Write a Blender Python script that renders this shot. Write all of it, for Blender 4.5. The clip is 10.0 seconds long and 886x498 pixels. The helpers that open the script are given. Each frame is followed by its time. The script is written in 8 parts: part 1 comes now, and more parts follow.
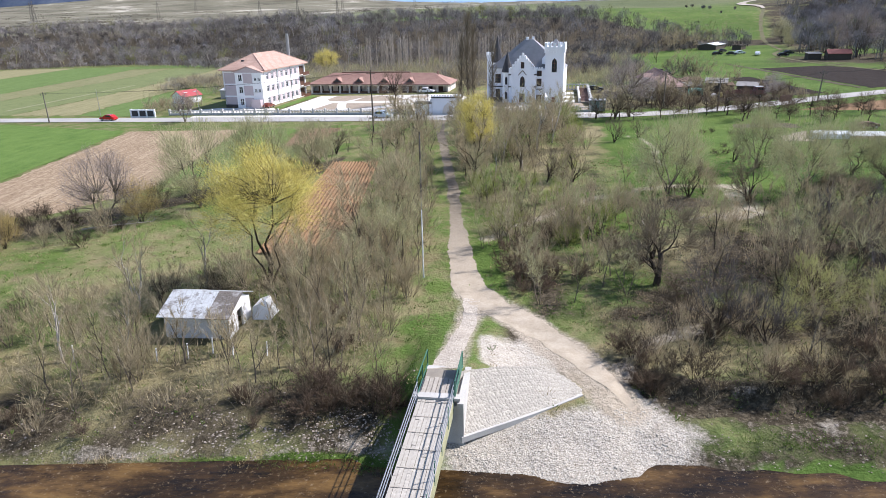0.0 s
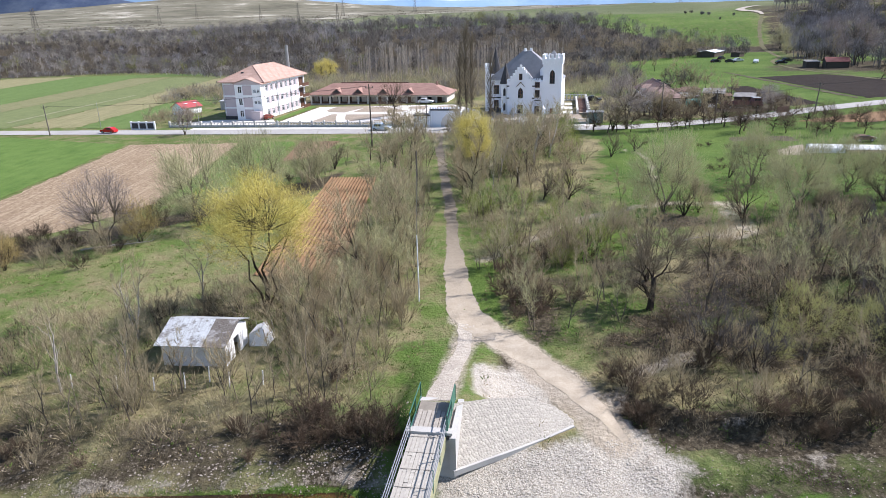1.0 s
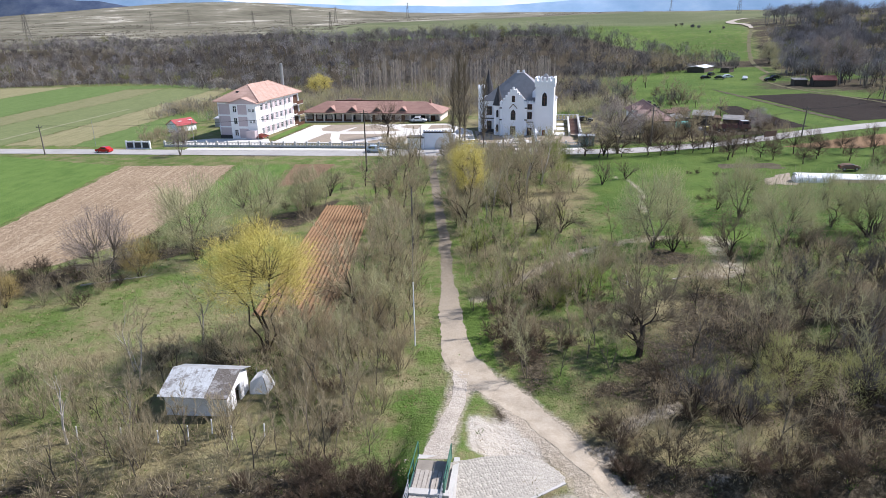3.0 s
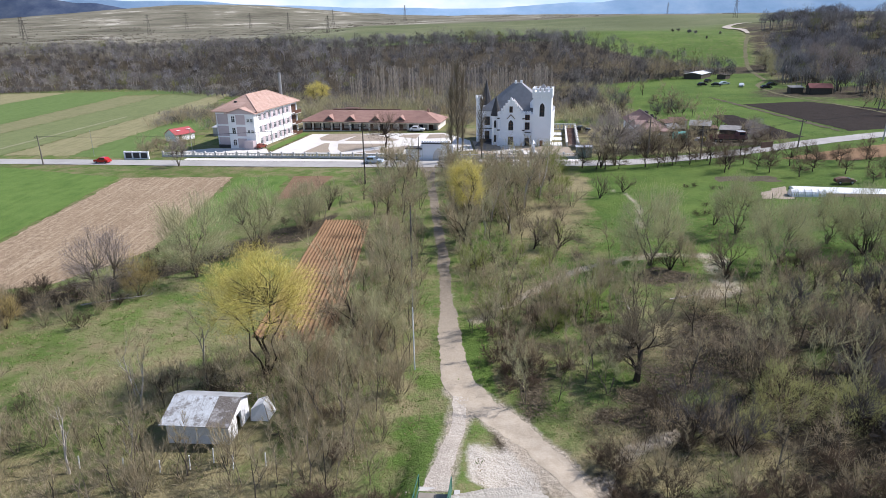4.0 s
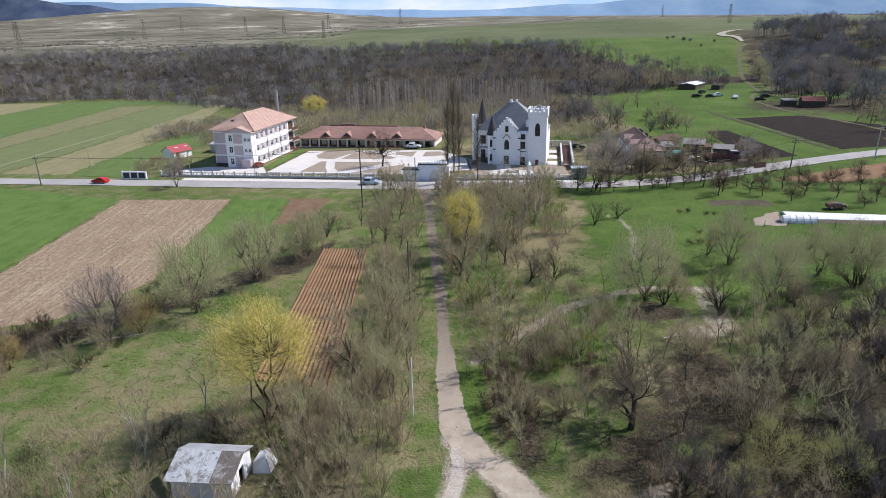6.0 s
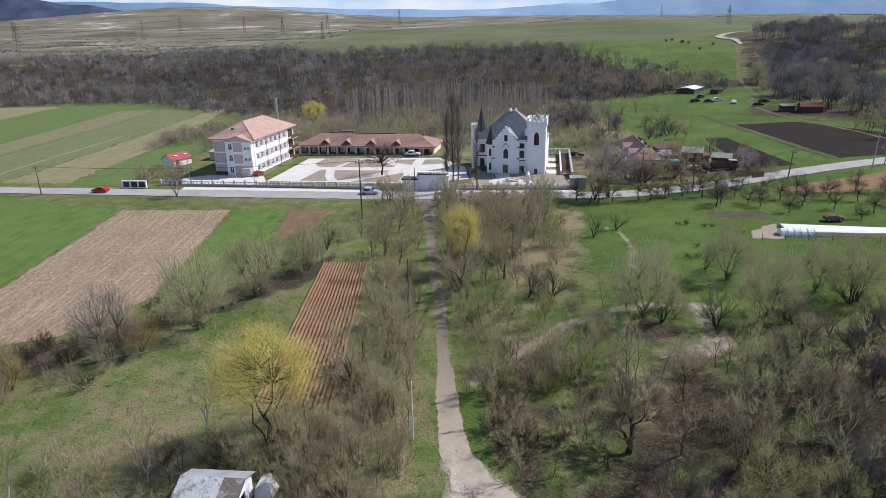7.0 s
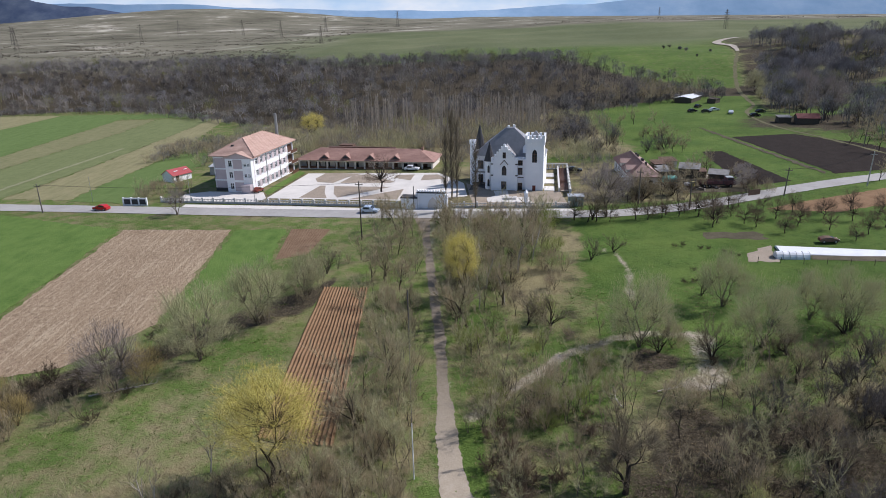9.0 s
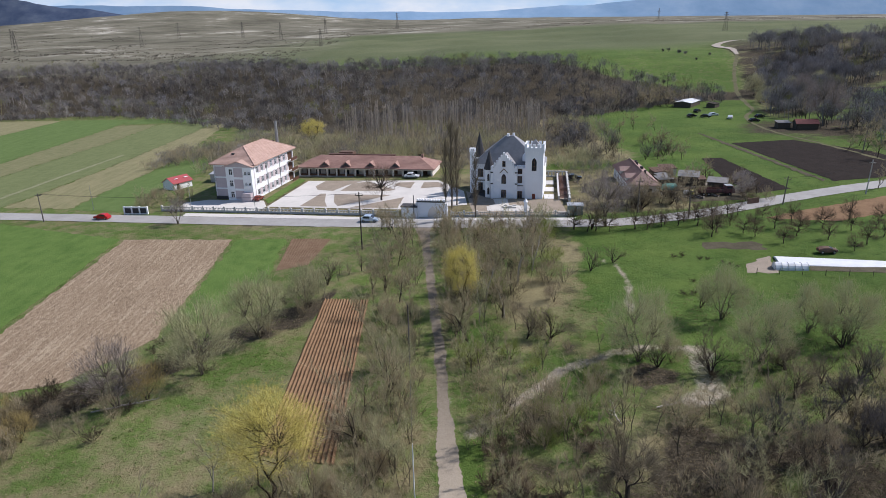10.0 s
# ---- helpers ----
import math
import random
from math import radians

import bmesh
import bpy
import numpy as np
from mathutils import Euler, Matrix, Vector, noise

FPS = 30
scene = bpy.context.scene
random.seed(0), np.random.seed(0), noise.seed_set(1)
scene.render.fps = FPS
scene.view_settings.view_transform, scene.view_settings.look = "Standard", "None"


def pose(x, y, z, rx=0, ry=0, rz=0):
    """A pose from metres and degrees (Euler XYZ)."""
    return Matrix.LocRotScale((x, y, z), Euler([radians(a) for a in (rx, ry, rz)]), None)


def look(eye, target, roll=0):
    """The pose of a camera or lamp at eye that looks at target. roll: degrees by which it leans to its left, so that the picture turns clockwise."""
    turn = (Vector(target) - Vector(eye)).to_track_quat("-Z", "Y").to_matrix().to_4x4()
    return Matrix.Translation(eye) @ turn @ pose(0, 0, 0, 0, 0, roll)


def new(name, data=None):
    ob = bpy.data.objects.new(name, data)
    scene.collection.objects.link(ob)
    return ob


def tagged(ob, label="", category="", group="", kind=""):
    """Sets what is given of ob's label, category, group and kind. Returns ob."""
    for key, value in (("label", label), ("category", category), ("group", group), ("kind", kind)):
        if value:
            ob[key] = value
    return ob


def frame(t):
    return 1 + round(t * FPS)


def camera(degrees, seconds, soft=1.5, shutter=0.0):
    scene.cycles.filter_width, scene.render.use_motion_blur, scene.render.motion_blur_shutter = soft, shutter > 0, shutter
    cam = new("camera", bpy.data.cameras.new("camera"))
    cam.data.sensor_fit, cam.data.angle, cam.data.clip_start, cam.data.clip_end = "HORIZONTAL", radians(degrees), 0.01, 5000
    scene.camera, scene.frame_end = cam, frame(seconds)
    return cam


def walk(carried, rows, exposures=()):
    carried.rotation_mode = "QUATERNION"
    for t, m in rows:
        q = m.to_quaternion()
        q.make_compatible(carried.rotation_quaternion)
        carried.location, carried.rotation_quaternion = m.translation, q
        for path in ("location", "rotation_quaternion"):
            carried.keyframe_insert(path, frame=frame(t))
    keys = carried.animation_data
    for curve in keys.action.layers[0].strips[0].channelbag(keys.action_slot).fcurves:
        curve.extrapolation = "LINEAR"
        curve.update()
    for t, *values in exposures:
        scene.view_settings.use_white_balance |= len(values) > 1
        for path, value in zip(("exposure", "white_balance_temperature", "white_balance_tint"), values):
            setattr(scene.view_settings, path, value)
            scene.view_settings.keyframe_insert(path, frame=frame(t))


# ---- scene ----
cam = camera(67.0, 10.0, soft=0.6)
PATH = [
    (0, (-0.142, -0.121, 22.447), (-0.147, 1.763, 21.775), -1.2),
    (0.5, (0.099, 0.034, 23.366), (0.093, 1.919, 22.698), -1.3),
    (1, (0.41, -0.01, 24.325), (0.402, 1.878, 23.663), -1.4),
    (1.5, (0.548, -0.292, 25.355), (0.545, 1.598, 24.699), -1.3),
    (2, (0.481, -0.567, 26.347), (0.485, 1.324, 25.695), -1.2),
    (2.5, (0.312, -0.476, 27.372), (0.323, 1.415, 26.721), -1.1),
    (4, (0.055, -0.079, 30.564), (0.079, 1.814, 29.919), -1.0),
    (4.5, (0.016, 0.0, 31.681), (0.044, 1.893, 31.037), -1.0),
    (5, (-0.032, 0.104, 32.871), (-0.001, 1.997, 32.226), -0.9),
    (5.5, (0.0, 0.199, 34.017), (0.033, 2.093, 33.374), -1.0),
    (7, (0.009, 0.525, 37.655), (0.047, 2.417, 37.01), -1.1),
    (7.5, (0.012, 0.752, 38.814), (0.051, 2.644, 38.167), -1.1),
    (8, (-0.017, 0.85, 39.885), (0.023, 2.742, 39.238), -1.1),
    (8.5, (0.01, 0.711, 40.887), (0.05, 2.604, 40.241), -1.2),
    (9, (0.009, 0.732, 41.898), (0.051, 2.625, 41.254), -1.2),
    (9.5, (0.033, 0.818, 42.893), (0.075, 2.711, 42.25), -1.2),
    (10, (0.057, 0.913, 43.862), (0.099, 2.807, 43.22), -1.3),
]
EXPOSURES = [(0, 0.75, 6350, 16), (1.5, 0.72, 6350, 16), (2.5, 0.67, 6350, 16), (4.0, 0.47, 6350, 16), (5.5, 0.31, 6350, 16), (7.0, 0.17, 6350, 16), (10.0, 0.03, 6350, 16)]
walk(cam, [(t, look(eye, target, roll)) for t, eye, target, roll in PATH], EXPOSURES)

# ---- world, sun, exposure ----
SUN_DIR = Vector((0.68, 0.19, 0.70)).normalized()
world = bpy.data.worlds.new("world")
scene.world = world
world.use_nodes = True
wn = world.node_tree.nodes
sky = wn.new("ShaderNodeTexSky")
sky.sky_type, sky.sun_disc = "NISHITA", False
sky.sun_elevation = math.asin(SUN_DIR.z)
sky.sun_rotation = math.atan2(SUN_DIR.x, SUN_DIR.y)
sky.air_density, sky.dust_density, sky.ozone_density = 1.0, 0.3, 1.5
wn["Background"].inputs["Strength"].default_value = 0.11
world.node_tree.links.new(sky.outputs["Color"], wn["Background"].inputs["Color"])
sun_data = bpy.data.lights.new("sun", "SUN")
sun_data.energy, sun_data.angle, sun_data.color = 4.8, radians(0.6), (1.0, 0.96, 0.91)
sun = new("sun", sun_data)
sun.matrix_world = look(SUN_DIR * 300, (0, 0, 0))

# ---- materials ----


class Nodes:
    def __init__(self, name, rough=0.85, metal=0.0, spec=0.3):
        self.m = bpy.data.materials.new(name)
        self.m.use_nodes = True
        self.t = self.m.node_tree
        self.p = self.t.nodes["Principled BSDF"]
        self.p.inputs["Roughness"].default_value = rough
        self.p.inputs["Metallic"].default_value = metal
        self.p.inputs["Specular IOR Level"].default_value = spec
        geo = self.t.nodes.new("ShaderNodeNewGeometry")
        self.pos = geo.outputs["Position"]
        self.island = geo.outputs["Random Per Island"]

    def link(self, a, b):
        self.t.links.new(a, b)

    def scaled(self, sx, sy, sz, turn=0.0):
        n = self.t.nodes.new("ShaderNodeMapping")
        n.inputs["Scale"].default_value = (sx, sy, sz)
        n.inputs["Rotation"].default_value = (0, 0, turn)
        self.link(self.pos, n.inputs["Vector"])
        return n.outputs["Vector"]

    def noise(self, scale, detail=4.0, rough=0.6, vec=None):
        n = self.t.nodes.new("ShaderNodeTexNoise")
        n.inputs["Scale"].default_value, n.inputs["Detail"].default_value, n.inputs["Roughness"].default_value = scale, detail, rough
        self.link(vec or self.pos, n.inputs["Vector"])
        return n.outputs["Fac"]

    def cells(self, scale, vec=None):
        n = self.t.nodes.new("ShaderNodeTexVoronoi")
        n.inputs["Scale"].default_value = scale
        self.link(vec or self.pos, n.inputs["Vector"])
        return n

    def ramp(self, fac, stops):
        n = self.t.nodes.new("ShaderNodeValToRGB")
        e = n.color_ramp.elements
        while len(e) < len(stops):
            e.new(0.5)
        for k, (at, c) in zip(e, stops):
            k.position = at
            k.color = (*c, 1) if len(c) == 3 else (c[0], c[0], c[0], 1)
        self.link(fac, n.inputs["Fac"])
        return n.outputs["Color"]

    def mix(self, fac, a, b, blend="MIX"):
        n = self.t.nodes.new("ShaderNodeMix")
        n.data_type, n.blend_type = "RGBA", blend
        for value, slot in ((fac, 0), (a, 6), (b, 7)):
            if isinstance(value, (int, float)):
                n.inputs[slot].default_value = value
            elif isinstance(value, tuple):
                n.inputs[slot].default_value = (*value, 1)
            else:
                self.link(value, n.inputs[slot])
        return n.outputs[2]

    def math(self, op, a, b=0.0):
        n = self.t.nodes.new("ShaderNodeMath")
        n.operation = op
        for k, value in enumerate((a, b)):
            if isinstance(value, (int, float)):
                n.inputs[k].default_value = value
            else:
                self.link(value, n.inputs[k])
        return n.outputs[0]

    def random(self):
        return self.t.nodes.new("ShaderNodeObjectInfo").outputs["Random"]

    def bump(self, height, strength, distance):
        n = self.t.nodes.new("ShaderNodeBump")
        n.inputs["Strength"].default_value, n.inputs["Distance"].default_value = strength, distance
        self.link(height, n.inputs["Height"])
        self.link(n.outputs["Normal"], self.p.inputs["Normal"])

    def color(self, c):
        if isinstance(c, tuple):
            self.p.inputs["Base Color"].default_value = (*c, 1)
        else:
            self.link(c, self.p.inputs["Base Color"])
        return self


def shade(c, k):
    return tuple(min(1.0, v * k) for v in c)


def plain(name, c, rough=0.8, metal=0.0, spec=0.3, scale=1.5, amount=0.25, bump=0.0, fine=14.0):
    """A painted, rendered or bare surface with stains at two sizes."""
    n = Nodes(name, rough, metal, spec)
    a = n.noise(scale, 5)
    b = n.noise(fine, 3)
    col = n.ramp(a, [(0.3, shade(c, 1 - amount)), (0.7, shade(c, 1 + amount * 0.5))])
    col = n.mix(0.35, col, n.ramp(b, [(0.3, shade(c, 1 - amount)), (0.7, shade(c, 1 + amount * 0.4))]))
    n.color(col)
    if bump:
        n.bump(b, bump, 0.05)
    return n.m


def let_through(n, col, share):
    """Thin twigs are lit from both sides."""
    t = n.t.nodes.new("ShaderNodeBsdfTranslucent")
    m = n.t.nodes.new("ShaderNodeMixShader")
    out = n.t.nodes["Material Output"]
    m.inputs[0].default_value = share
    n.link(col, t.inputs["Color"])
    n.link(n.p.outputs[0], m.inputs[1])
    n.link(t.outputs[0], m.inputs[2])
    n.link(m.outputs[0], out.inputs["Surface"])


def twigs(name, c, d, thin=0.28):
    """Bark and twigs: each piece and each tree varies between two colours."""
    n = Nodes(name, 0.9, 0, 0.1)
    col = n.mix(n.island, c, d)
    col = n.mix(n.math("MULTIPLY", n.random(), 0.35), col, shade(c, 0.6))
    n.color(col)
    if thin:
        let_through(n, col, thin)
    return n.m


WHITE = plain("white_render", (0.80, 0.81, 0.83), 0.85, amount=0.1, scale=0.4)
CASTLE = plain("castle_render", (0.86, 0.88, 0.92), 0.85, amount=0.06, scale=0.35)
LILAC = plain("lilac_render", (0.50, 0.43, 0.45), 0.85, amount=0.12, scale=0.5)
CREAM = plain("cream_render", (0.72, 0.66, 0.60), 0.85, amount=0.12, scale=0.5)
DARK = plain("dark_stone", (0.06, 0.06, 0.065), 0.8, amount=0.3)
SLATE = plain("slate_roof", (0.25, 0.255, 0.27), 0.6, amount=0.25, scale=0.8)
BROWN_WOOD = plain("brown_wood", (0.11, 0.055, 0.035), 0.6, amount=0.3, scale=4)
OLD_WOOD = plain("old_wood", (0.36, 0.33, 0.29), 0.85, amount=0.3, scale=3, bump=0.3)
DARK_WOOD = plain("dark_wood", (0.09, 0.075, 0.06), 0.85, amount=0.35, scale=3)
CONCRETE = plain("concrete", (0.46, 0.45, 0.43), 0.9, amount=0.2, scale=0.8, bump=0.2)
POLE_GREY = plain("pole_concrete", (0.17, 0.15, 0.13), 0.9, amount=0.25, scale=2)
STEEL = plain("steel", (0.35, 0.36, 0.37), 0.5, 0.7, amount=0.2)
GREEN_PAINT = plain("green_paint", (0.045, 0.14, 0.10), 0.5, amount=0.3, scale=4)
YELLOW_PAINT = plain("yellow_paint", (0.50, 0.45, 0.16), 0.6, amount=0.3, scale=3)
TEAL = plain("teal_paint", (0.10, 0.38, 0.34), 0.5, amount=0.2)
RED_PAINT = plain("red_paint", (0.45, 0.03, 0.04), 0.4, amount=0.2)
DOOR_RED = plain("red_brown_door", (0.20, 0.05, 0.035), 0.6, amount=0.25)
OLD_RED = plain("old_dark_red_roof", (0.20, 0.06, 0.055), 0.7, amount=0.45, scale=0.8)
RED_ROOF = plain("red_metal_roof", (0.40, 0.085, 0.09), 0.45, 0.1, amount=0.15)
CAR_WHITE = plain("white_car_paint", (0.72, 0.75, 0.80), 0.25, 0.1, 0.5, amount=0.05)
CAR_BLUE = plain("pale_blue_car_paint", (0.45, 0.55, 0.68), 0.25, 0.2, 0.5, amount=0.05)
CAR_BLACK = plain("black_car_paint", (0.02, 0.02, 0.025), 0.25, 0.1, 0.5, amount=0.1)
CAR_RED = plain("red_car_paint", (0.45, 0.02, 0.02), 0.25, 0.1, 0.5, amount=0.1)
RUBBER = plain("rubber", (0.02, 0.02, 0.02), 0.8, amount=0.2)
GLASS = plain("dark_window_glass", (0.03, 0.035, 0.045), 0.08, 0, 0.6, amount=0.3, scale=0.8)
METAL_SHEET = plain("weathered_metal_sheet", (0.50, 0.52, 0.54), 0.5, 0.4, amount=0.35, scale=0.7)
DULL_SHEET = plain("dull_grey_sheet", (0.24, 0.235, 0.23), 0.7, 0.2, amount=0.4, scale=0.9)
RUST = plain("rusty_sheet", (0.15, 0.095, 0.07), 0.85, 0.1, amount=0.4, scale=1.2)
FOIL = plain("white_plastic_foil", (0.78, 0.80, 0.82), 0.35, 0, 0.5, amount=0.15, scale=0.7, bump=0.2)
PALE_BARK = plain("pale_birch_bark", (0.40, 0.37, 0.33), 0.9, amount=0.3, scale=6)
CONCRETE_WHITE = plain("white_concrete", (0.58, 0.57, 0.55), 0.85, amount=0.15, scale=0.7)



def stained_roof(name, c, d, low, high):
    """Old sheet roofing with ragged stains."""
    n = Nodes(name, 0.7, 0.15, 0.3)
    col = n.mix(n.ramp(n.noise(1.1, 6, 0.7), [(low, (0.0,)), (high, (1.0,))]), c, d)
    col = n.mix(n.ramp(n.noise(0.9, 4, 0.6, n.scaled(7, 0.7, 0.7, radians(7))), [(0.45, (0.0,)), (0.7, (0.6,))]), col, shade(d, 1.4))
    n.color(n.mix(0.3, col, n.ramp(n.noise(8, 3), [(0.3, shade(d, 0.8)), (0.7, c)])))
    return n.m


HUT_ROOF = stained_roof("stained_metal_roof", (0.54, 0.58, 0.61), (0.15, 0.135, 0.12), 0.50, 0.60)
DEBRIS = stained_roof("littered_old_roofing", (0.40, 0.40, 0.40), (0.10, 0.082, 0.066), 0.36, 0.47)
BARK_PALE = twigs("grey_brown_bark", (0.10, 0.083, 0.064), (0.19, 0.16, 0.125), 0.0)
BARK = twigs("dark_bark", (0.04, 0.031, 0.025), (0.085, 0.069, 0.056), 0.0)
TWIG_GREY = twigs("grey_brown_twigs", (0.29, 0.242, 0.155), (0.49, 0.42, 0.28))
TWIG_MID = twigs("brown_grey_twigs", (0.13, 0.108, 0.075), (0.28, 0.238, 0.17))
TWIG_DARK = twigs("dark_brown_twigs", (0.05, 0.039, 0.028), (0.14, 0.112, 0.08))
TWIG_PURPLE = twigs("purple_brown_twigs", (0.10, 0.072, 0.05), (0.22, 0.165, 0.122))
TWIG_OLIVE = twigs("olive_budding_twigs", (0.36, 0.345, 0.19), (0.50, 0.48, 0.29))
TWIG_GREEN = twigs("fresh_green_buds", (0.23, 0.28, 0.08), (0.33, 0.36, 0.11))
TWIG_YELLOW = twigs("yellow_willow_shoots", (0.60, 0.50, 0.125), (0.78, 0.70, 0.26))
TWIG_BUD = twigs("yellow_green_buds", (0.36, 0.36, 0.14), (0.51, 0.50, 0.24))
TWIG_TAN = twigs("tan_dry_shoots", (0.36, 0.29, 0.185), (0.54, 0.45, 0.31))
TWIG_STRAW = twigs("dry_straw", (0.34, 0.28, 0.17), (0.48, 0.40, 0.25))
BLOSSOM = twigs("white_blossom", (0.32, 0.285, 0.265), (0.46, 0.42, 0.39))
GRASS_BLADE = twigs("grass_blades", (0.085, 0.15, 0.03), (0.15, 0.215, 0.055))


def woods(name, c, d):
    """Bare woods: every tree has a tone of its own between two colours."""
    n = Nodes(name, 0.95, 0, 0.05)
    tone = n.t.nodes.new("ShaderNodeAttribute")
    tone.attribute_name = "tone"
    fac = n.math("ADD", n.math("MULTIPLY", tone.outputs["Fac"], 0.8), n.math("MULTIPLY", n.noise(0.02, 3, 0.5), 0.3))
    col = n.ramp(fac, [(0.15, c), (0.95, d)])
    col = n.mix(n.math("MULTIPLY", n.island, 0.35), col, shade(d, 1.2))
    n.color(col)
    let_through(n, col, 0.08)
    return n.m


FOREST = woods("bare_forest", (0.055, 0.049, 0.043), (0.315, 0.292, 0.262))
FOREST_DARK = woods("dark_bare_forest", (0.032, 0.029, 0.028), (0.19, 0.172, 0.16))
# grey-blue also carries some distance haze, mixed into the colour
FOREST_SLATE = woods("slate_grey_woods", (0.075, 0.072, 0.077), (0.30, 0.29, 0.298))
FOREST_PALE = woods("pale_bare_forest", (0.17, 0.155, 0.142), (0.35, 0.322, 0.296))
FOREST_OLIVE = woods("budding_forest", (0.10, 0.105, 0.045), (0.25, 0.25, 0.11))
SCRUB_DIM = twigs("distant_scrub", (0.16, 0.14, 0.11), (0.24, 0.21, 0.17))
POPLAR = twigs("bare_poplar", (0.36, 0.32, 0.275), (0.50, 0.45, 0.39))


def ground_material():
    n = Nodes("meadow_ground", 0.95, 0, 0.1)
    zone = n.t.nodes.new("ShaderNodeVertexColor")
    zone.layer_name = "zone"
    sep = n.t.nodes.new("ShaderNodeSeparateColor")
    n.link(zone.outputs["Color"], sep.inputs["Color"])
    big, mid, fine = n.noise(0.035, 4), n.noise(0.3, 6, 0.65), n.noise(3.0, 5, 0.7)
    green = n.ramp(mid, [(0.25, (0.04, 0.085, 0.018)), (0.55, (0.082, 0.145, 0.03)), (0.8, (0.15, 0.18, 0.06))])
    green = n.mix(0.5, green, n.ramp(fine, [(0.3, (0.03, 0.065, 0.012)), (0.7, (0.12, 0.185, 0.045))]))
    green = n.mix(n.ramp(n.noise(0.06, 4, 0.6), [(0.42, (0.0,)), (0.66, (0.6,))]), green, (0.13, 0.185, 0.045))
    straw = n.ramp(mid, [(0.25, (0.18, 0.15, 0.075)), (0.55, (0.275, 0.24, 0.128)), (0.8, (0.37, 0.315, 0.19))])
    straw = n.mix(0.5, straw, n.ramp(fine, [(0.3, (0.15, 0.14, 0.07)), (0.7, (0.33, 0.29, 0.18))]))
    # leaf litter, kept near black to paint in shade under the trees
    litter_shade = n.ramp(fine, [(0.3, (0.022, 0.018, 0.012)), (0.5, (0.06, 0.05, 0.034)), (0.75, (0.18, 0.152, 0.11))])
    stone = n.cells(11.0)
    pebble = n.ramp(stone.outputs["Distance"], [(0.1, (0.54, 0.505, 0.45)), (0.55, (0.44, 0.405, 0.35)), (0.85, (0.27, 0.243, 0.20))])
    def weight(channel, spread):
        w = n.math("ADD", channel, n.math("MULTIPLY", n.math("SUBTRACT", mid, 0.5), spread))
        return n.ramp(n.math("ADD", w, n.math("MULTIPLY", n.math("SUBTRACT", fine, 0.5), 0.5)), [(0.35, (0.0,)), (0.65, (1.0,))])
    col = n.mix(weight(sep.outputs["Red"], 1.0), straw, green)
    col = n.mix(weight(sep.outputs["Blue"], 1.0), col, litter_shade)
    col = n.mix(weight(sep.outputs["Green"], 1.0), col, pebble)
    sand = n.ramp(fine, [(0.3, (0.29, 0.25, 0.195)), (0.7, (0.45, 0.395, 0.32))])
    col = n.mix(weight(zone.outputs["Alpha"], 0.9), col, sand)
    clump = n.noise(0.9, 5, 0.7)
    col = n.mix(n.ramp(clump, [(0.30, (0.55,)), (0.48, (0.0,))]), col, (0.45, 0.42, 0.36), "MULTIPLY")
    col = n.mix(n.ramp(big, [(0.35, (0.4,)), (0.6, (0.0,))]), col, (0.62, 0.60, 0.50), "MULTIPLY")
    xyz = n.t.nodes.new("ShaderNodeSeparateXYZ")
    n.link(n.pos, xyz.inputs[0])
    wide = n.noise(0.012, 8, 0.65, n.scaled(0.6, 0.6, 1))
    def beyond(a, b):
        k = n.t.nodes.new("ShaderNodeMapRange")
        k.inputs["From Min"].default_value, k.inputs["From Max"].default_value = a, b
        n.link(xyz.outputs["Y"], k.inputs["Value"])
        return k.outputs["Result"]
    right = n.t.nodes.new("ShaderNodeMapRange")
    right.inputs["From Min"].default_value, right.inputs["From Max"].default_value = -260, -90
    n.link(xyz.outputs["X"], right.inputs["Value"])
    steppe = n.ramp(wide, [(0.3, (0.085, 0.078, 0.055)), (0.45, (0.14, 0.132, 0.095)), (0.58, (0.20, 0.187, 0.14)), (0.66, (0.42, 0.395, 0.33))])
    lawn = n.ramp(wide, [(0.3, (0.085, 0.104, 0.05)), (0.5, (0.117, 0.134, 0.066)), (0.7, (0.155, 0.168, 0.09))])
    high = n.mix(n.math("MULTIPLY", right.outputs["Result"], n.math("SUBTRACT", 1.0, beyond(1180, 1330))), steppe, lawn)
    col = n.mix(beyond(500, 590), col, high)
    n.color(col)
    n.bump(n.math("ADD", n.math("MULTIPLY", mid, 1.0), n.math("MULTIPLY", fine, 0.5)), 0.9, 0.5)
    return n.m


def soil(name, c, d, along=0.0, row=0.0, stubble=0.5):
    """Tilled or mown land; rows run along the given turn, that many to the metre."""
    n = Nodes(name, 0.95, 0, 0.1)
    mid, fine = n.noise(0.35, 5, 0.6), n.noise(4.0, 4, 0.7)
    col = n.mix(n.ramp(mid, [(0.35, (0.0,)), (0.65, (1.0,))]), c, d)
    if row:
        v = n.scaled(row, 0.06, 0.0, along)
        w = n.noise(1.0, 3, 0.6, v)
        col = n.mix(n.math("MULTIPLY", n.ramp(w, [(0.38, (0.0,)), (0.6, (1.0,))]), stubble), col, shade(d, 1.35))
    col = n.mix(0.4, col, n.ramp(fine, [(0.3, shade(c, 0.6)), (0.7, shade(d, 1.25))]))
    n.color(col)
    n.bump(fine, 0.8, 0.15)
    return n.m


